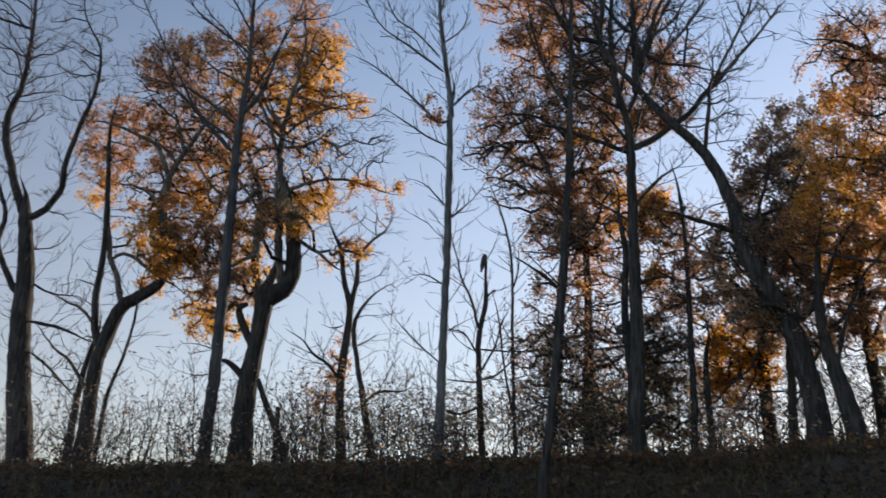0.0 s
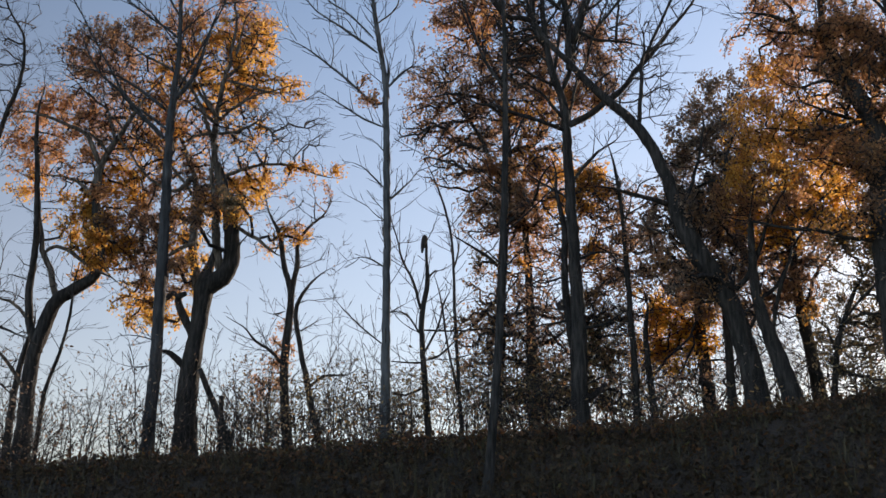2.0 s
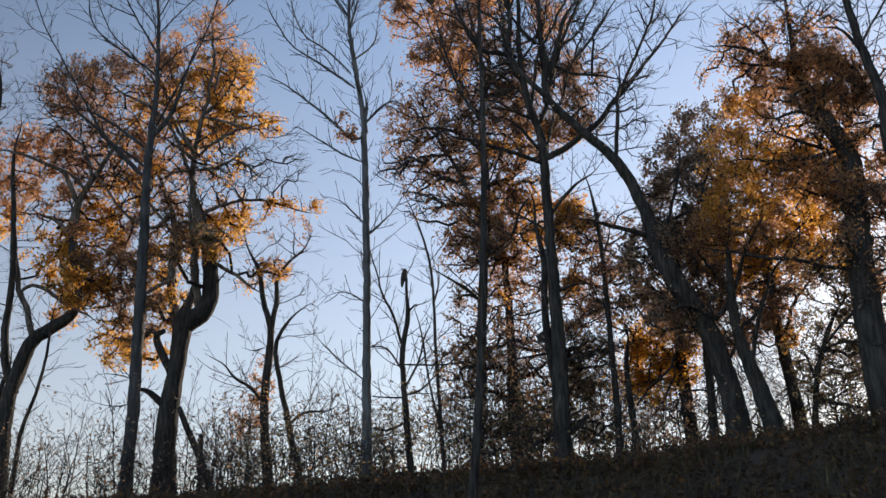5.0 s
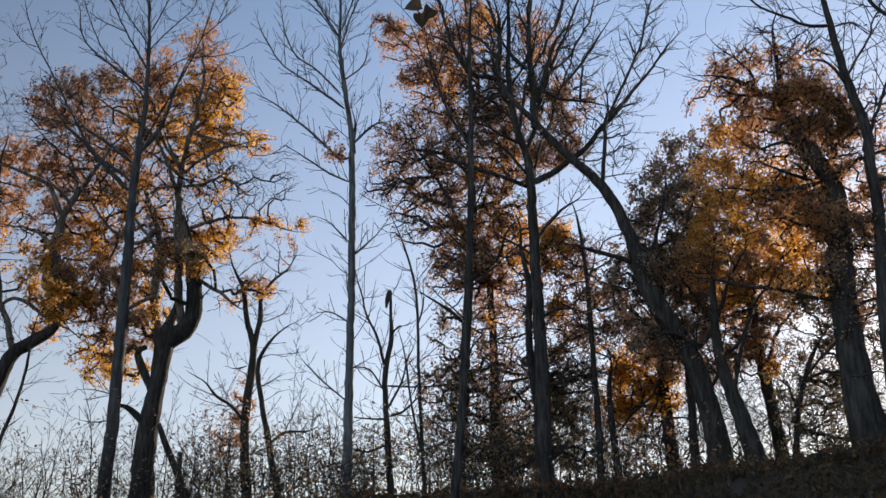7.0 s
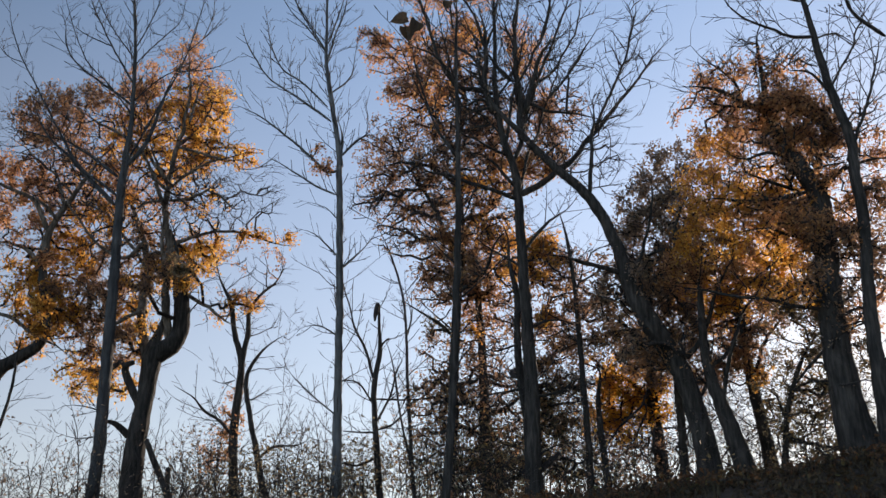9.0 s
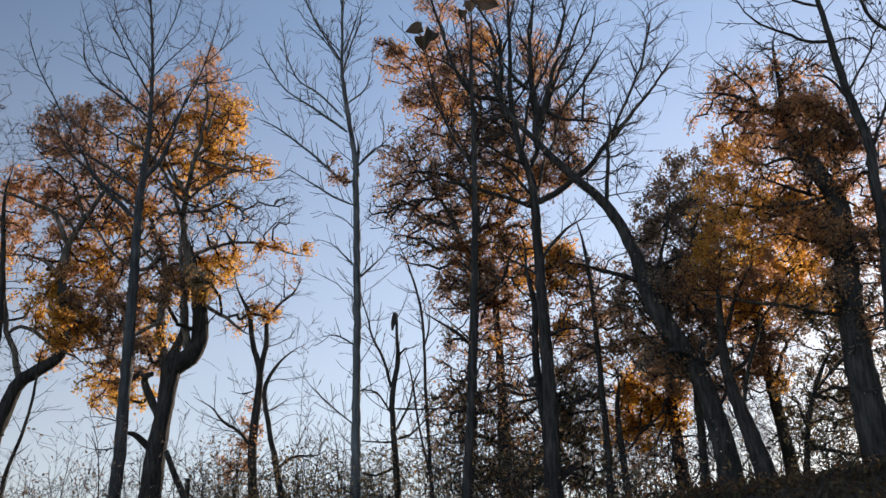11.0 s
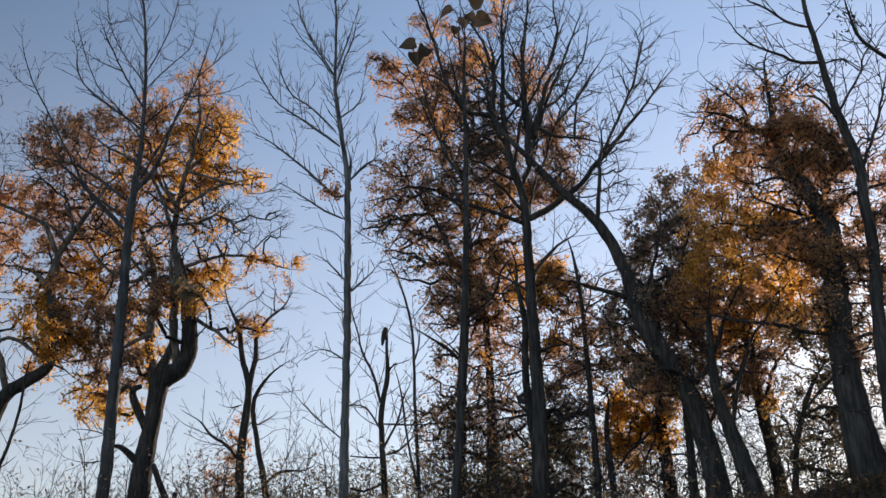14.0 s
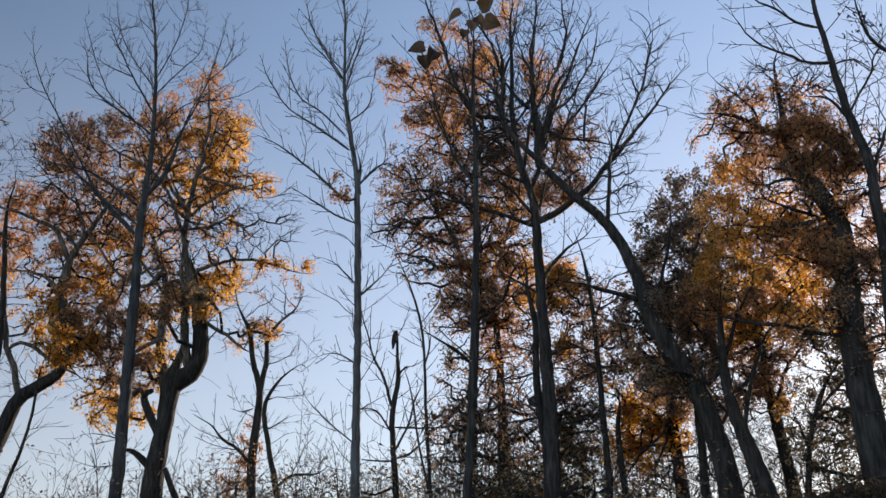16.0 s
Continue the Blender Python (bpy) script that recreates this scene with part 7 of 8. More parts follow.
edge_oak = Tree("oak_tree", "large oak with twin trunks and rusty crown", "tree", shoots=16, up=0.3, lush=1.25, leaf_size=0.047, tip=0.005)
edge_oak.stem("trunk", [(5.97, 12.40, 2.94, 0.324), (5.94, 12.40, 3.42, 0.268), (5.82, 12.40, 3.92, 0.225), (5.78, 12.40, 4.42, 0.201), (5.77, 12.40, 5.11, 0.176), (5.81, 12.40, 5.89, 0.162), (5.89, 12.40, 6.73, 0.148), (5.87, 12.40, 7.17, 0.134), (5.75, 12.40, 7.52, 0.120), (5.53, 12.39, 7.87, 0.095), (5.38, 12.37, 8.22, 0.074), (5.34, 12.36, 8.58, 0.053), (5.34, 12.34, 8.95, 0.039), (5.33, 12.33, 9.34, 0.028), (5.34, 12.31, 9.70, 0.021), (5.48, 12.30, 10.02, 0.014)])
edge_oak.stem("limb", [(5.75, 12.40, 5.51, 0.032), (5.28, 12.47, 5.60, 0.025), (4.71, 12.55, 5.75, 0.021), (4.21, 12.62, 5.88, 0.018), (3.78, 12.70, 5.98, 0.011)])
edge_oak.stem("limb", [(5.86, 12.40, 5.11, 0.028), (5.52, 12.60, 4.86, 0.021), (5.24, 12.80, 4.53, 0.018), (5.15, 13.00, 4.19, 0.011)])
edge_oak.stem("limb", [(5.81, 12.40, 6.94, 0.042), (5.98, 12.27, 7.30, 0.038), (6.19, 12.13, 7.45, 0.031), (6.46, 12.00, 7.51, 0.020)])
edge_oak.stem("limb", [(5.62, 12.40, 7.68, 0.032), (5.21, 12.13, 7.68, 0.024), (4.70, 11.87, 7.46, 0.017), (4.25, 11.60, 7.58, 0.010)])
edge_oak.stem("limb", [(5.42, 12.40, 8.40, 0.025), (5.12, 12.60, 8.70, 0.021), (4.80, 12.80, 8.96, 0.015), (4.38, 13.00, 9.27, 0.011)])
edge_oak.stem("limb", [(5.35, 12.40, 9.00, 0.018), (5.83, 12.60, 9.51, 0.014), (6.17, 12.80, 10.04, 0.011)])
edge_oak.stem("limb", [(5.76, 12.40, 7.11, 0.032), (5.58, 12.80, 7.03, 0.025), (5.26, 13.20, 7.20, 0.019)])
edge_oak.stem("limb", [(5.72, 12.40, 7.28, 0.032), (6.18, 12.67, 7.94, 0.025), (6.49, 12.93, 8.63, 0.018), (6.56, 13.20, 9.37, 0.011)])
edge_oak.stem("limb", [(5.29, 12.35, 8.45, 0.042), (4.89, 12.24, 8.61, 0.035), (4.54, 12.12, 8.68, 0.028), (4.23, 12.01, 8.67, 0.017), (3.90, 11.90, 8.64, 0.010)])
edge_oak.stem("limb", [(5.32, 12.35, 8.50, 0.035), (5.02, 12.41, 8.57, 0.028), (4.68, 12.47, 8.63, 0.021), (4.45, 12.54, 8.84, 0.014), (4.25, 12.60, 8.90, 0.007)])
edge_oak.stem("limb", [(4.99, 12.35, 8.73, 0.021), (4.89, 12.26, 8.92, 0.021), (4.68, 12.18, 9.04, 0.017), (4.40, 12.09, 9.18, 0.014), (4.23, 12.00, 9.34, 0.010)])
edge_oak.stem("limb", [(5.79, 12.35, 7.10, 0.042), (5.99, 12.23, 7.26, 0.031), (6.15, 12.12, 7.43, 0.024), (6.26, 12.00, 7.48, 0.014)])
edge_oak.stem("limb", [(5.75, 12.35, 7.50, 0.032), (5.99, 12.22, 7.55, 0.024), (6.30, 12.10, 7.56, 0.014)])
edge_oak.stem("limb", [(5.78, 12.35, 7.15, 0.028), (5.88, 12.43, 7.45, 0.025), (6.06, 12.52, 7.64, 0.018), (6.41, 12.60, 7.63, 0.011)])
edge_oak.stem("limb", [(5.68, 12.35, 7.19, 0.042), (5.14, 12.26, 7.05, 0.031), (4.71, 12.18, 7.00, 0.024), (4.32, 12.09, 7.00, 0.017), (4.02, 12.00, 6.89, 0.010)])
edge_oak.stem("limb", [(5.59, 12.35, 7.22, 0.028), (5.06, 12.30, 7.39, 0.021), (4.81, 12.25, 7.48, 0.014), (4.63, 12.20, 7.44, 0.010)])
edge_oak.stem("limb", [(5.79, 12.35, 6.50, 0.032), (5.27, 12.23, 6.51, 0.024), (5.01, 12.12, 6.58, 0.017), (4.52, 12.00, 6.48, 0.010)])
edge_oak.stem("limb", [(5.35, 12.35, 9.14, 0.025), (5.47, 12.22, 9.12, 0.021), (5.61, 12.10, 8.89, 0.017)])
edge_oak.stem("limb", [(5.35, 12.35, 8.60, 0.025), (5.66, 12.47, 8.81, 0.018), (5.97, 12.60, 8.90, 0.011)])
edge_oak.mass((5.71, 12.60, 8.88), (0.27, 0.16, 0.19), 80, "brown", 6, 0.95)
edge_oak.mass((6.05, 12.60, 8.69), (0.27, 0.16, 0.21), 90, "brown", 6, 0.95)
edge_oak.mass((6.30, 12.60, 8.40), (0.24, 0.15, 0.20), 70, "brown", 6, 0.95)
edge_oak.mass((5.60, 12.20, 8.10), (0.25, 0.15, 0.19), 70, "brown", 6, 0.95)
edge_oak.mass((5.16, 12.10, 7.83), (0.21, 0.12, 0.18), 50, "brown", 6, 0.95)
edge_oak.mass((6.07, 12.60, 8.08), (0.24, 0.15, 0.17), 60, "rust", 6, 0.95)
edge_oak.mass((6.49, 12.60, 8.08), (0.20, 0.12, 0.19), 46, "rust", 6, 0.95)
edge_oak.mass((5.34, 12.10, 7.48), (0.18, 0.11, 0.14), 36, "brown", 6, 0.95)
edge_oak.mass((5.58, 12.10, 6.81), (0.25, 0.15, 0.18), 70, "brown", 6, 0.95)
edge_oak.mass((5.30, 12.20, 6.77), (0.24, 0.14, 0.17), 60, "rust", 6, 0.95)
edge_oak.mass((5.72, 12.00, 6.52), (0.18, 0.11, 0.18), 40, "brown", 6, 0.95)
edge_oak.mass((5.13, 12.70, 9.28), (0.20, 0.12, 0.22), 44, "rust", 6, 0.95)
edge_oak.mass((4.74, 12.60, 9.12), (0.19, 0.11, 0.17), 36, "rust", 6, 0.95)
edge_oak.mass((4.43, 12.50, 9.21), (0.14, 0.09, 0.14), 22, "rust", 6, 0.95)
edge_oak.mass((4.98, 12.70, 8.24), (0.29, 0.17, 0.19), 60, "rust", 6, 0.95)
edge_oak.mass((4.56, 12.70, 8.15), (0.25, 0.15, 0.19), 50, "orange", 6, 0.95)
edge_oak.mass((4.18, 12.40, 8.32), (0.27, 0.17, 0.29), 21, "rust", 7)
edge_oak.mass((4.87, 12.40, 8.54), (0.42, 0.24, 0.38), 58, "rust", 7)
edge_oak.mass((4.63, 12.40, 8.00), (0.51, 0.25, 0.34), 62, "rust", 7)
edge_oak.mass((4.59, 12.40, 8.91), (0.34, 0.17, 0.22), 10, "rust", 7)
edge_oak.mass((4.62, 12.40, 7.38), (0.42, 0.23, 0.34), 45, "orange", 7)
edge_oak.mass((5.31, 12.40, 9.29), (0.42, 0.22, 0.30), 34, "rust", 7)
edge_oak.mass((5.86, 12.40, 9.09), (0.42, 0.20, 0.25), 43, "rust", 7)
edge_oak.mass((5.70, 12.40, 8.63), (0.51, 0.27, 0.38), 128, "rust", 7)
edge_oak.mass((6.06, 12.40, 8.35), (0.38, 0.24, 0.42), 133, "brown", 4.2)
edge_oak.mass((5.25, 12.40, 8.35), (0.42, 0.23, 0.34), 85, "rust", 7)
edge_oak.mass((5.76, 12.40, 7.99), (0.42, 0.23, 0.34), 142, "brown", 4.2)
edge_oak.mass((5.18, 12.40, 7.37), (0.51, 0.25, 0.34), 136, "orange", 7)
edge_oak.mass((6.16, 12.40, 7.98), (0.34, 0.23, 0.42), 113, "brown", 4.2)
edge_oak.mass((5.78, 12.40, 6.77), (0.42, 0.23, 0.34), 113, "rust", 7)
edge_oak.mass((5.17, 12.40, 6.86), (0.51, 0.25, 0.34), 184, "rust", 4.2)
edge_oak.mass((5.70, 12.40, 8.63), (0.51, 0.27, 0.38), 88, "rust", 7)
edge_oak.mass((6.06, 12.40, 8.35), (0.38, 0.24, 0.42), 63, "rust", 7)
edge_oak.mass((5.25, 12.40, 8.35), (0.42, 0.23, 0.34), 66, "rust", 7)
edge_oak.mass((5.74, 12.40, 7.90), (0.42, 0.23, 0.34), 55, "rust", 7)
edge_oak.mass((4.45, 12.40, 7.91), (0.34, 0.19, 0.30), 37, "orange", 7)
edge_oak.mass((4.74, 12.40, 7.12), (0.42, 0.20, 0.25), 42, "orange", 7)
edge_oak.mass((4.13, 12.40, 7.21), (0.25, 0.18, 0.34), 27, "orange", 7)
# brown instead of rust or orange: shade inside the crown, put into the leaf tone
edge_oak.mass((5.08, 12.40, 7.81), (0.42, 0.20, 0.25), 33, "brown", 7)
edge_oak.mass((4.68, 12.40, 8.36), (0.34, 0.18, 0.25), 24, "rust", 7)
edge_oak.mass((5.82, 12.40, 8.72), (0.51, 0.25, 0.34), 96, "rust", 7)
edge_oak.mass((6.15, 12.40, 8.34), (0.42, 0.28, 0.51), 128, "brown", 4.2)
edge_oak.mass((5.17, 12.40, 8.20), (0.51, 0.28, 0.42), 85, "rust", 7)
edge_oak.mass((5.49, 12.40, 6.81), (0.51, 0.28, 0.42), 105, "brown", 4.2)
edge_oak.mass((5.16, 12.40, 7.16), (0.42, 0.23, 0.34), 44, "orange", 7)
edge_oak.mass((5.84, 12.40, 6.22), (0.51, 0.30, 0.51), 179, "brown", 4.2)
edge_oak.mass((5.34, 12.40, 5.92), (0.42, 0.23, 0.34), 55, "orange", 7)
edge_oak.mass((5.00, 12.40, 7.59), (0.42, 0.23, 0.34), 27, "brown", 4.2)
edge_oak.mass((6.21, 12.40, 6.93), (0.51, 0.30, 0.51), 102, "rust", 7)
edge_oak.mass((6.16, 12.40, 6.27), (0.42, 0.28, 0.51), 105, "brown", 4.2)
edge_oak.mass((5.26, 12.40, 6.44), (0.51, 0.28, 0.42), 85, "orange", 7)
edge_oak.mass((6.73, 12.40, 8.43), (0.34, 0.25, 0.51), 43, "brown", 4.2)
edge_oak.mass((4.07, 12.40, 6.90), (0.38, 0.25, 0.46), 64, "orange", 7)
edge_oak.mass((4.35, 12.40, 6.56), (0.42, 0.24, 0.38), 52, "orange", 7)
edge_oak.mass((4.21, 12.40, 7.41), (0.30, 0.19, 0.34), 27, "orange", 7)
edge_oak.mass((4.64, 12.40, 6.72), (0.38, 0.23, 0.38), 43, "orange", 7)
edge_oak.mass((3.90, 12.40, 6.40), (0.30, 0.19, 0.34), 30, "orange", 7)
edge_oak.mass((4.26, 12.40, 6.81), (0.42, 0.25, 0.42), 40, "orange", 7)
edge_oak.mass((4.70, 12.40, 7.15), (0.42, 0.23, 0.34), 33, "orange", 7)
edge_oak.mass((5.44, 12.40, 7.32), (0.51, 0.28, 0.42), 85, "orange", 7)
edge_oak.mass((5.77, 12.40, 6.89), (0.34, 0.23, 0.42), 55, "orange", 7)
edge_oak.mass((6.78, 12.40, 7.57), (0.30, 0.29, 0.68), 122, "rust", 7)
edge_oak.mass((6.62, 12.40, 6.46), (0.25, 0.25, 0.59), 113, "brown", 4.2)
edge_oak.mass((6.37, 12.40, 5.57), (0.29, 0.24, 0.51), 77, "rust", 7)
edge_oak.mass((4.96, 12.40, 7.32), (0.42, 0.25, 0.42), 37, "rust", 4.2)
edge_oak.mass((4.45, 12.40, 8.68), (0.42, 0.23, 0.34), 45, "rust", 7)
edge_oak.mass((4.84, 12.40, 9.13), (0.34, 0.20, 0.34), 22, "rust", 7)
edge_oak.mass((5.54, 12.40, 8.01), (0.51, 0.25, 0.34), 108, "rust", 7)
edge_oak.mass((5.02, 12.40, 8.75), (0.42, 0.23, 0.34), 33, "rust", 7)
edge_oak.mass((5.41, 12.40, 9.39), (0.59, 0.33, 0.51), 49, "dark", 0.12, 0.6)
edge_oak.mass((4.71, 12.40, 9.20), (0.42, 0.25, 0.42), 29, "dark", 0.12, 0.6)
edge_oak.mass((5.99, 12.40, 9.38), (0.51, 0.28, 0.42), 35, "dark", 0.12, 0.6)
edge_oak.mass((5.56, 12.00, 6.04), (0.12, 0.07, 0.23), 50, "brown", 5, 0.9)
edge_oak.mass((5.41, 12.00, 6.28), (0.14, 0.08, 0.16), 44, "brown", 5, 0.9)
edge_oak.mass((5.64, 12.00, 5.50), (0.11, 0.07, 0.20), 36, "drab", 5, 0.9)
edge_oak.mass((5.38, 12.00, 5.66), (0.11, 0.07, 0.16), 30, "brown", 5, 0.9)
edge_oak.mass((6.03, 12.00, 6.36), (0.11, 0.07, 0.20), 36, "brown", 5, 0.9)
edge_oak.mass((5.67, 12.00, 5.05), (0.12, 0.07, 0.18), 34, "drab", 5, 0.9)
edge_oak.mass((5.43, 12.00, 4.91), (0.10, 0.06, 0.16), 24, "drab", 5, 0.9)
edge_oak.mass((5.66, 12.00, 6.60), (0.14, 0.08, 0.15), 50, "rust", 5, 0.9)
edge_oak.mass((5.93, 12.00, 5.65), (0.10, 0.06, 0.18), 26, "drab", 5, 0.9)
edge_oak.mass((5.28, 12.00, 6.60), (0.14, 0.08, 0.14), 44, "rust", 5, 0.9)
edge_oak.mass((5.85, 12.00, 7.26), (0.15, 0.09, 0.15), 50, "rust", 5, 0.9)
edge_oak.mass((6.10, 12.00, 6.92), (0.12, 0.07, 0.16), 40, "rust", 5, 0.9)
edge_oak.grow()

edge_ash = Tree("bare_tree", "tall bare tree with long sweeping upper limbs", "tree", up=0.5, reach=0.6, leaf_size=0.056, bare=True, side=0)
edge_ash.stem("trunk", [(5.99, 11.80, 2.99, 0.183), (5.99, 11.80, 3.52, 0.147), (5.97, 11.80, 4.07, 0.112), (5.98, 11.80, 4.78, 0.091), (6.05, 11.80, 5.68, 0.080), (6.15, 11.80, 6.46, 0.074), (6.15, 11.80, 7.12, 0.074), (6.18, 11.80, 7.80, 0.067), (6.06, 11.80, 8.37, 0.060), (5.96, 11.80, 9.14, 0.050), (5.91, 11.80, 9.71, 0.040), (5.85, 11.80, 10.44, 0.030), (5.92, 11.80, 11.36, 0.020)])
edge_ash.stem("limb", [(5.96, 11.80, 9.36, 0.027), (5.64, 11.72, 9.31, 0.023), (5.30, 11.64, 9.32, 0.020), (4.90, 11.56, 9.52, 0.016), (4.60, 11.48, 9.78, 0.013), (4.41, 11.40, 10.05, 0.006)])
edge_ash.stem("limb", [(5.88, 11.80, 9.95, 0.023), (5.61, 11.93, 10.14, 0.020), (5.37, 12.05, 10.45, 0.017), (5.12, 12.18, 10.78, 0.014), (4.87, 12.30, 11.24, 0.007)])
edge_ash.stem("limb", [(6.04, 11.80, 8.41, 0.023), (5.75, 11.67, 8.67, 0.020), (5.39, 11.53, 8.66, 0.013), (5.12, 11.40, 8.76, 0.010)])
edge_ash.stem("limb", [(6.08, 11.80, 7.42, 0.027), (6.46, 11.93, 8.09, 0.024), (6.84, 12.07, 8.89, 0.017), (7.15, 12.20, 9.73, 0.010)])
edge_ash.stem("limb", [(6.01, 11.80, 8.50, 0.020), (6.43, 11.97, 9.11, 0.017), (6.78, 12.13, 9.69, 0.014), (7.16, 12.30, 10.40, 0.010)])
edge_ash.stem("limb", [(5.95, 11.80, 9.33, 0.020), (6.21, 11.70, 9.36, 0.017), (6.37, 11.60, 9.15, 0.013), (6.60, 11.50, 8.95, 0.010)])
edge_ash.stem("limb", [(6.98, 11.80, 9.37, 0.030), (6.71, 11.73, 9.56, 0.027), (6.47, 11.65, 9.79, 0.023), (6.35, 11.58, 10.17, 0.016), (6.36, 11.50, 10.61, 0.010)])
edge_ash.mass((6.30, 11.80, 6.07), (0.32, 0.24, 0.48), 47, "brown", 7)
edge_ash.mass((5.89, 11.80, 6.31), (0.40, 0.24, 0.40), 41, "brown", 7)
edge_ash.mass((6.40, 11.80, 7.03), (0.40, 0.27, 0.48), 49, "brown", 7)
edge_ash.mass((5.70, 11.80, 5.23), (0.32, 0.22, 0.40), 33, "brown", 7)
edge_ash.mass((6.37, 11.80, 8.73), (0.48, 0.36, 0.72), 37, "dark", 0.12, 0.6)
edge_ash.mass((5.28, 11.80, 9.86), (0.64, 0.34, 0.48), 18, "dark", 0.12, 0.6)
edge_ash.mass((6.74, 11.80, 10.24), (0.48, 0.31, 0.56), 31, "dark", 0.12, 0.6)
edge_ash.mass((6.36, 11.80, 7.84), (0.32, 0.24, 0.48), 14, "dark", 0.12, 0.6)
edge_ash.mass((6.14, 11.80, 11.05), (0.80, 0.36, 0.40), 23, "dark", 0.12, 0.6)
edge_ash.mass((6.37, 11.80, 10.05), (0.32, 0.19, 0.32), 17, "dark", 2)
edge_ash.mass((6.14, 11.80, 9.42), (0.14, 0.07, 0.08), 4, "dark", 2)
edge_ash.mass((6.63, 11.80, 9.66), (0.16, 0.12, 0.24), 7, "dark", 2)
edge_ash.grow()


# ---- thicket along the bank ----
def shrub(x, y, tall, wide, stems, twigs, tone, leaves, label):
    """Many thin stems from one foot, arching outwards."""
    t = Tree("shrub", label, "shrub", up=1.2 if label in (BARE, WHIP, RED) else 0.9, wood=TWIG_BARK, leaf_size=0.06, tip=0.0032, side=5, reach=0.5, bare=label in (BARE, WHIP), group="thicket along the bank")
    z = ground_height(x, y)
    for i in range(stems):
        a, s = rng.uniform(0, 2 * math.pi), rng.uniform(0.1, 1.0)
        dx, dy, h = math.cos(a) * wide * s, math.sin(a) * wide * s * 0.7, tall * rng.uniform(0.65, 1.05)
        r = rng.uniform(0.005, 0.013)
        j = rng.normal(0, 0.12 * wide, (2, 3))
        t.stem("stem", [(x + dx * 0.12, y + dy * 0.12, z - 0.1, r), (x + dx * 0.35 + j[0, 0], y + dy * 0.35 + j[0, 1], z + h * 0.35 + j[0, 2], r * 0.8),
                        (x + dx * 0.7 + j[1, 0], y + dy * 0.7 + j[1, 1], z + h * 0.7 + j[1, 2], r * 0.55), (x + dx * 1.2, y + dy * 1.2, z + h, r * 0.25)])
    t.mass((x, y, z + tall * 0.52), (wide, wide * 0.8, tall * 0.5), twigs, tone, leaves)
    return t.grow()


BARE, RED, GREEN, BROWN = ("upright brown brushwood shrub with few withered leaves", "twiggy shrub with a few reddish leaves",
                           "shrub with small dull green leaves", "dense shrub with withered brown leaves")
LOOSE = "loose shrub with small withered leaves"
BRAMBLE = "low tangled brambles with russet leaves"
WHIP = "thin upright whip with a few hanging leaves"
THICK = "tall young thicket tree with small dark withered leaves"
# bearing from, to and distance from, to; how many; height, spread, stems, twigs, tone, leaves each, label
for lo, hi, near, far, count, tall, wide, stems, twigs, tone, leaves, label in (
        (-27, -12, 15.5, 20, 11, 2.3, 0.5, 3, 60, "drab", 0.6, BARE),
        (-27, -10, 15.5, 20, 13, 1.9, 0.7, 3, 80, "drab", 1.3, LOOSE),
        (-15, 3, 15.5, 19, 9, 2.9, 0.3, 2, 22, "dark", 0.8, WHIP),
        (-27, -10, 15.5, 20, 10, 1.2, 0.7, 5, 60, "drab", 0.9, RED),
        (-12.5, -2, 15.5, 20, 16, 1.7, 0.75, 4, 140, "olive", 1.5, GREEN),
        (-13, -2, 16, 20, 8, 2.0, 0.5, 5, 60, "drab", 0.6, BARE),
        (-3, 6, 16, 20, 13, 1.9, 0.75, 4, 150, "olive", 1.8, GREEN),
        (1, 13, 17.5, 21, 9, 3.4, 0.9, 4, 210, "brown", 1.6, THICK),
        (4, 14, 17.5, 21, 8, 3.0, 0.9, 4, 190, "olive", 1.0, THICK),
        (14, 29, 17.5, 21, 9, 2.6, 0.9, 4, 220, "olive", 0.9, THICK),
        (1, 17, 15.5, 18, 10, 1.7, 0.75, 4, 110, "brown", 1.6, BROWN),
        (2, 29, 12.0, 14.0, 7, 0.8, 0.5, 4, 40, "olive", 0.7, GREEN),
        (-26, 0, 14.0, 16.0, 8, 0.8, 0.5, 4, 50, "brown", 0.4, RED),
        (-27, 29, 9.5, 12.5, 30, 0.18, 0.55, 4, 70, "russet", 2.2, BRAMBLE),
        (6, 29, 15.5, 19, 12, 1.3, 0.7, 4, 100, "olive", 1.2, GREEN)):
    for i in range(count):
        a = radians(lo + (hi - lo) * (i + rng.uniform(0.1, 0.9)) / count)
        d = rng.uniform(near, far)
        k = rng.uniform(0.75, 1.2)
        shrub(math.tan(a) * d, d, tall * k, wide * k, stems, int(twigs * k), tone, leaves, label)


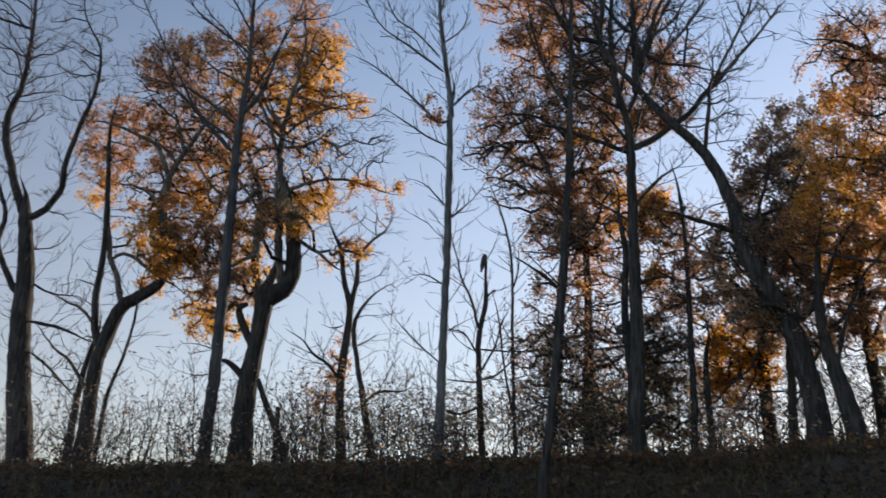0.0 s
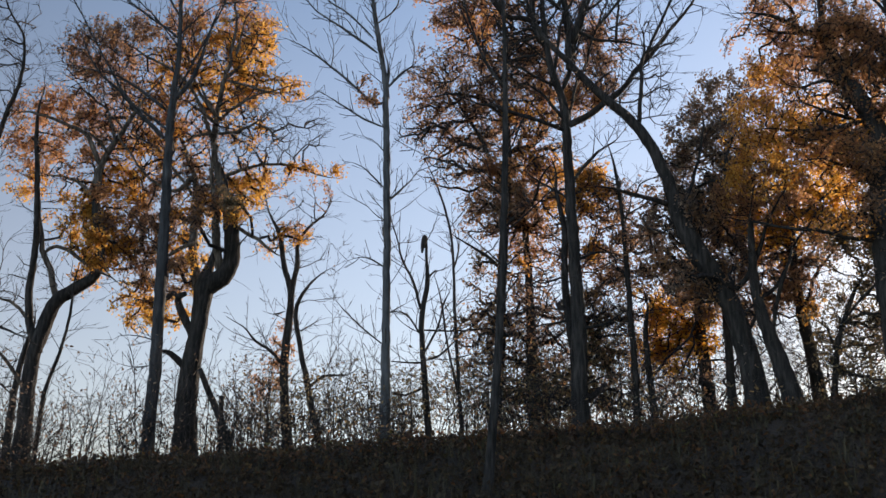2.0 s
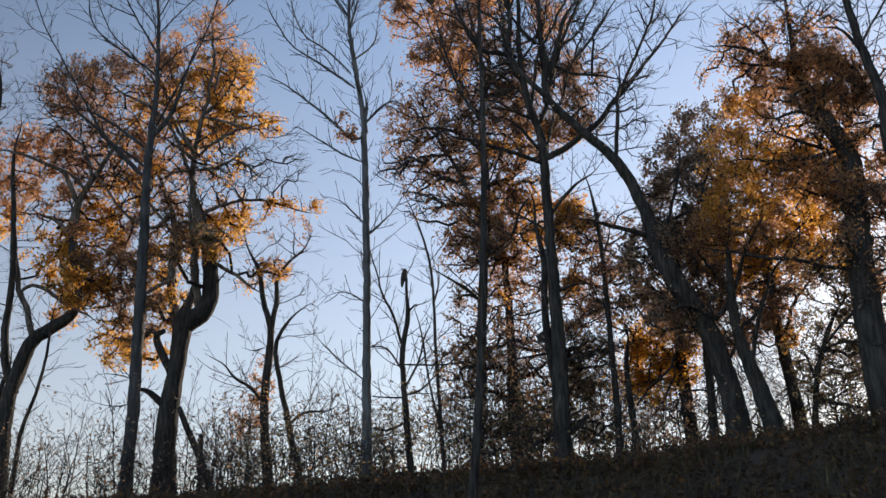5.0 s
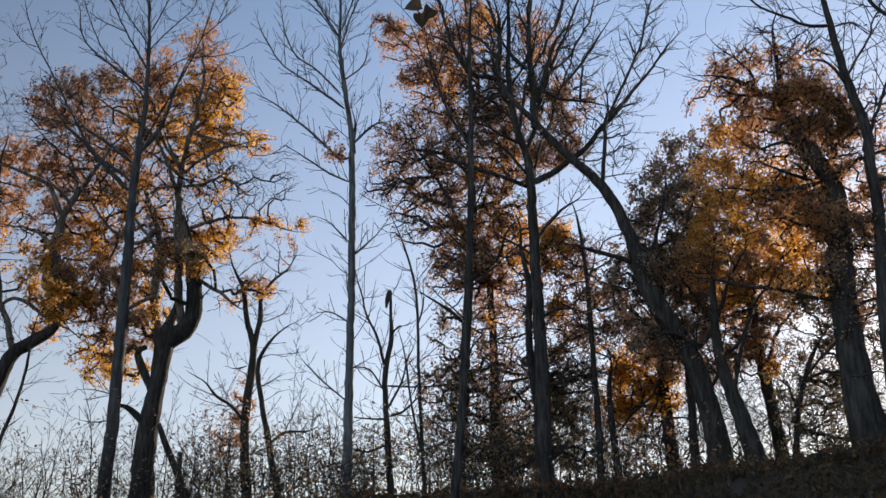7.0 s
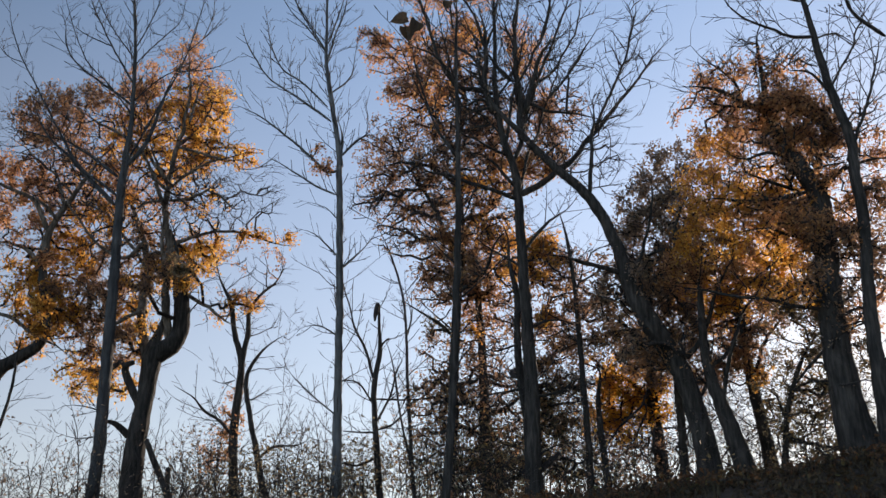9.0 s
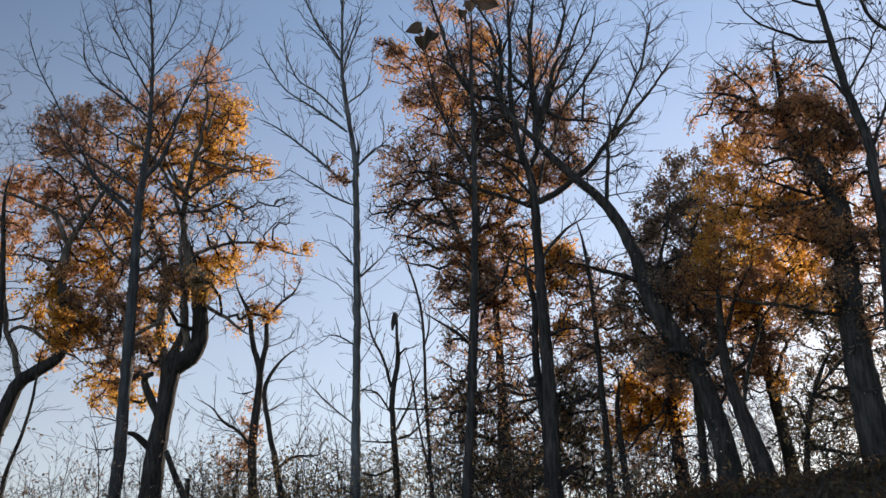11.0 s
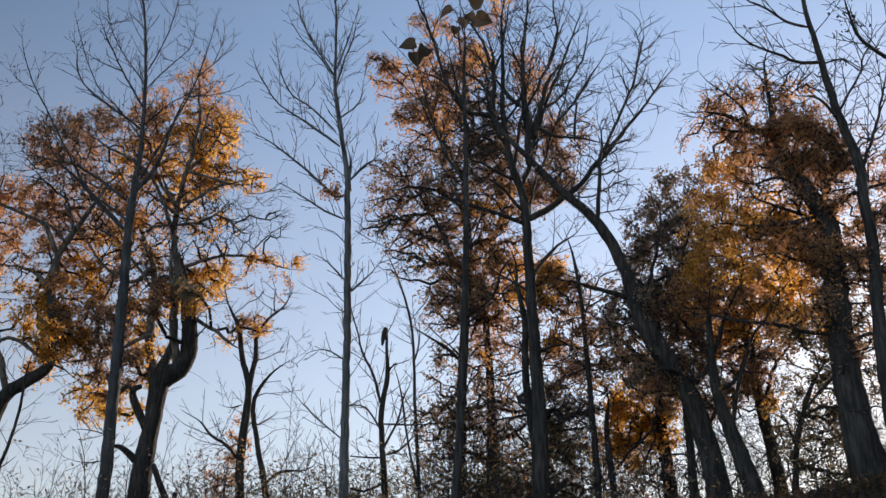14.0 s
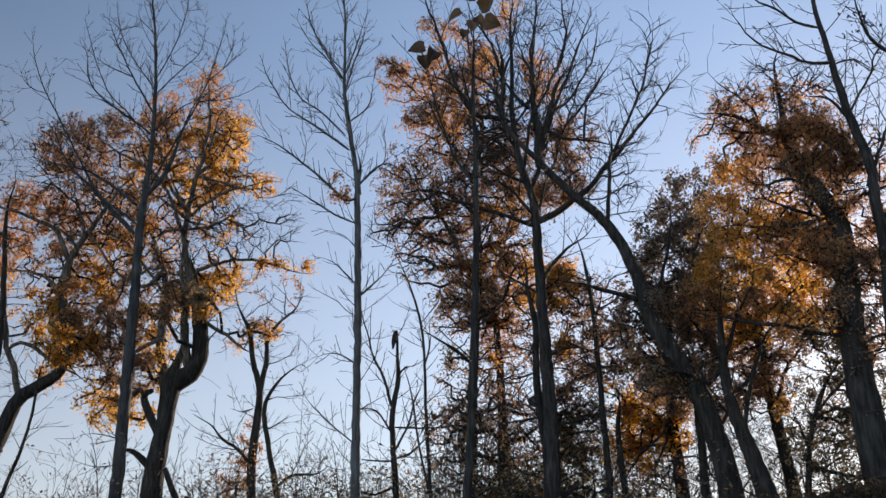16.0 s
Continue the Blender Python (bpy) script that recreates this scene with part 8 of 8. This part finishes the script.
# ---- grass and fallen leaves ----
def build_grass(count):
    m = bpy.data.materials.new("dry_grass")
    m.use_nodes = True
    n, l = m.node_tree.nodes, m.node_tree.links
    b = n["Principled BSDF"]
    b.inputs["Roughness"].default_value = 0.8
    geo = n.new("ShaderNodeNewGeometry")
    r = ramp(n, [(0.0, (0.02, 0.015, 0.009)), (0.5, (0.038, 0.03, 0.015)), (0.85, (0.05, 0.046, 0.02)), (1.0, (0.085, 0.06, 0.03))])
    l.new(geo.outputs["Random Per Island"], r.inputs[0])
    l.new(r.outputs[0], b.inputs["Base Color"])
    verts, faces = [], []
    while len(faces) < count:
        a, d = radians(rng.uniform(-33, 33)), rng.uniform(7.0, 15.0)
        x, y = math.tan(a) * d, d
        if noise.noise((x * 0.9, y * 0.9, 9)) < -0.1:
            continue
        z = ground_height(x, y) - 0.01
        for _ in range(6):
            t = rng.uniform(0, 2 * math.pi)
            h, lean, w = rng.uniform(0.06, 0.22), rng.uniform(0.02, 0.12), rng.uniform(0.003, 0.006)
            bx, by = x + rng.normal(0, 0.05), y + rng.normal(0, 0.05)
            c, s = math.cos(t), math.sin(t)
            o = len(verts)
            verts += [(bx - s * w, by + c * w, z), (bx + s * w, by - c * w, z),
                      (bx + c * lean * 0.4 + s * w * 0.7, by + s * lean * 0.4 - c * w * 0.7, z + h * 0.6),
                      (bx + c * lean * 0.4 - s * w * 0.7, by + s * lean * 0.4 + c * w * 0.7, z + h * 0.6),
                      (bx + c * lean, by + s * lean, z + h)]
            faces += [(o, o + 1, o + 2, o + 3), (o + 3, o + 2, o + 4)]
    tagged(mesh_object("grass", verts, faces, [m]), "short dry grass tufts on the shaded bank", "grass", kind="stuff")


def build_litter(count):
    verts, faces, slots = [], [], []
    tpl = [(0.0, 0.0)] + LOBES + [(1.0, 0.0)] + [(u, -v) for u, v in LOBES[::-1]]
    for i in range(count):
        a, d = radians(rng.uniform(-33, 33)), rng.uniform(6.0, 15.0)
        x, y = math.tan(a) * d, d
        z = ground_height(x, y) + 0.015
        t, s, tilt = rng.uniform(0, 2 * math.pi), rng.uniform(0.06, 0.11), rng.normal(0, 0.3)
        c, q = math.cos(t), math.sin(t)
        o = len(verts)
        verts += [(x + s * (c * u - q * v), y + s * (q * u + c * v), z + s * (tilt * u + 0.6 * abs(v)) + 0.1 * s) for u, v in tpl]
        faces.append(tuple(range(o, o + len(tpl))))
        slots.append(int(rng.uniform(0, 1.25)))
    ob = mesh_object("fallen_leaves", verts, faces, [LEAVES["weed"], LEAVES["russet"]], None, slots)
    tagged(ob, "brown fallen oak leaves strewn on the bank", "fallen leaves", kind="stuff")


def build_undergrowth(count):
    """Low tangled weeds and seedlings that cover the bank."""
    verts, faces, slots = [], [], []
    for i in range(count):
        a, d = radians(rng.uniform(-34, 34)), rng.uniform(5.5, 16.5)
        x, y = math.tan(a) * d, d
        n = noise.noise((x * 0.8, y * 0.8, 3))
        if n < -0.55:
            continue
        h = rng.uniform(0.05, 0.16) * (1 + 1.2 * max(0.0, n))
        z = ground_height(x, y) - 0.02
        lx, ly = rng.normal(0, 0.25 * h, 2)
        o = len(verts)
        verts += [(x - 0.003, y, z), (x + 0.003, y, z), (x + lx, y + ly, z + h)]
        faces.append((o, o + 1, o + 2))
        tone = int(rng.uniform(0, 1.35))
        slots.append(0)
        for _ in range(int(rng.uniform(4, 11))):
            f = rng.uniform(0.15, 1.05)
            c = np.array((x + lx * f, y + ly * f, z + h * f)) + rng.normal(0, 0.025, 3)
            u, v = rng.normal(0, 1, 3), rng.normal(0, 1, 3)
            s = rng.uniform(0.012, 0.036)
            u *= s / np.linalg.norm(u)
            v *= s * 0.55 / np.linalg.norm(v)
            o = len(verts)
            verts += [tuple(c - u), tuple(c + v), tuple(c + u), tuple(c - v)]
            faces.append((o, o + 1, o + 2, o + 3))
            slots.append(tone)
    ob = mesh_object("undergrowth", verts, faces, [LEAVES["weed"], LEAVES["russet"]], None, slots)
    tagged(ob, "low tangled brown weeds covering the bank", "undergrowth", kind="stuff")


build_grass(20000)
build_litter(1500)
build_undergrowth(23500)
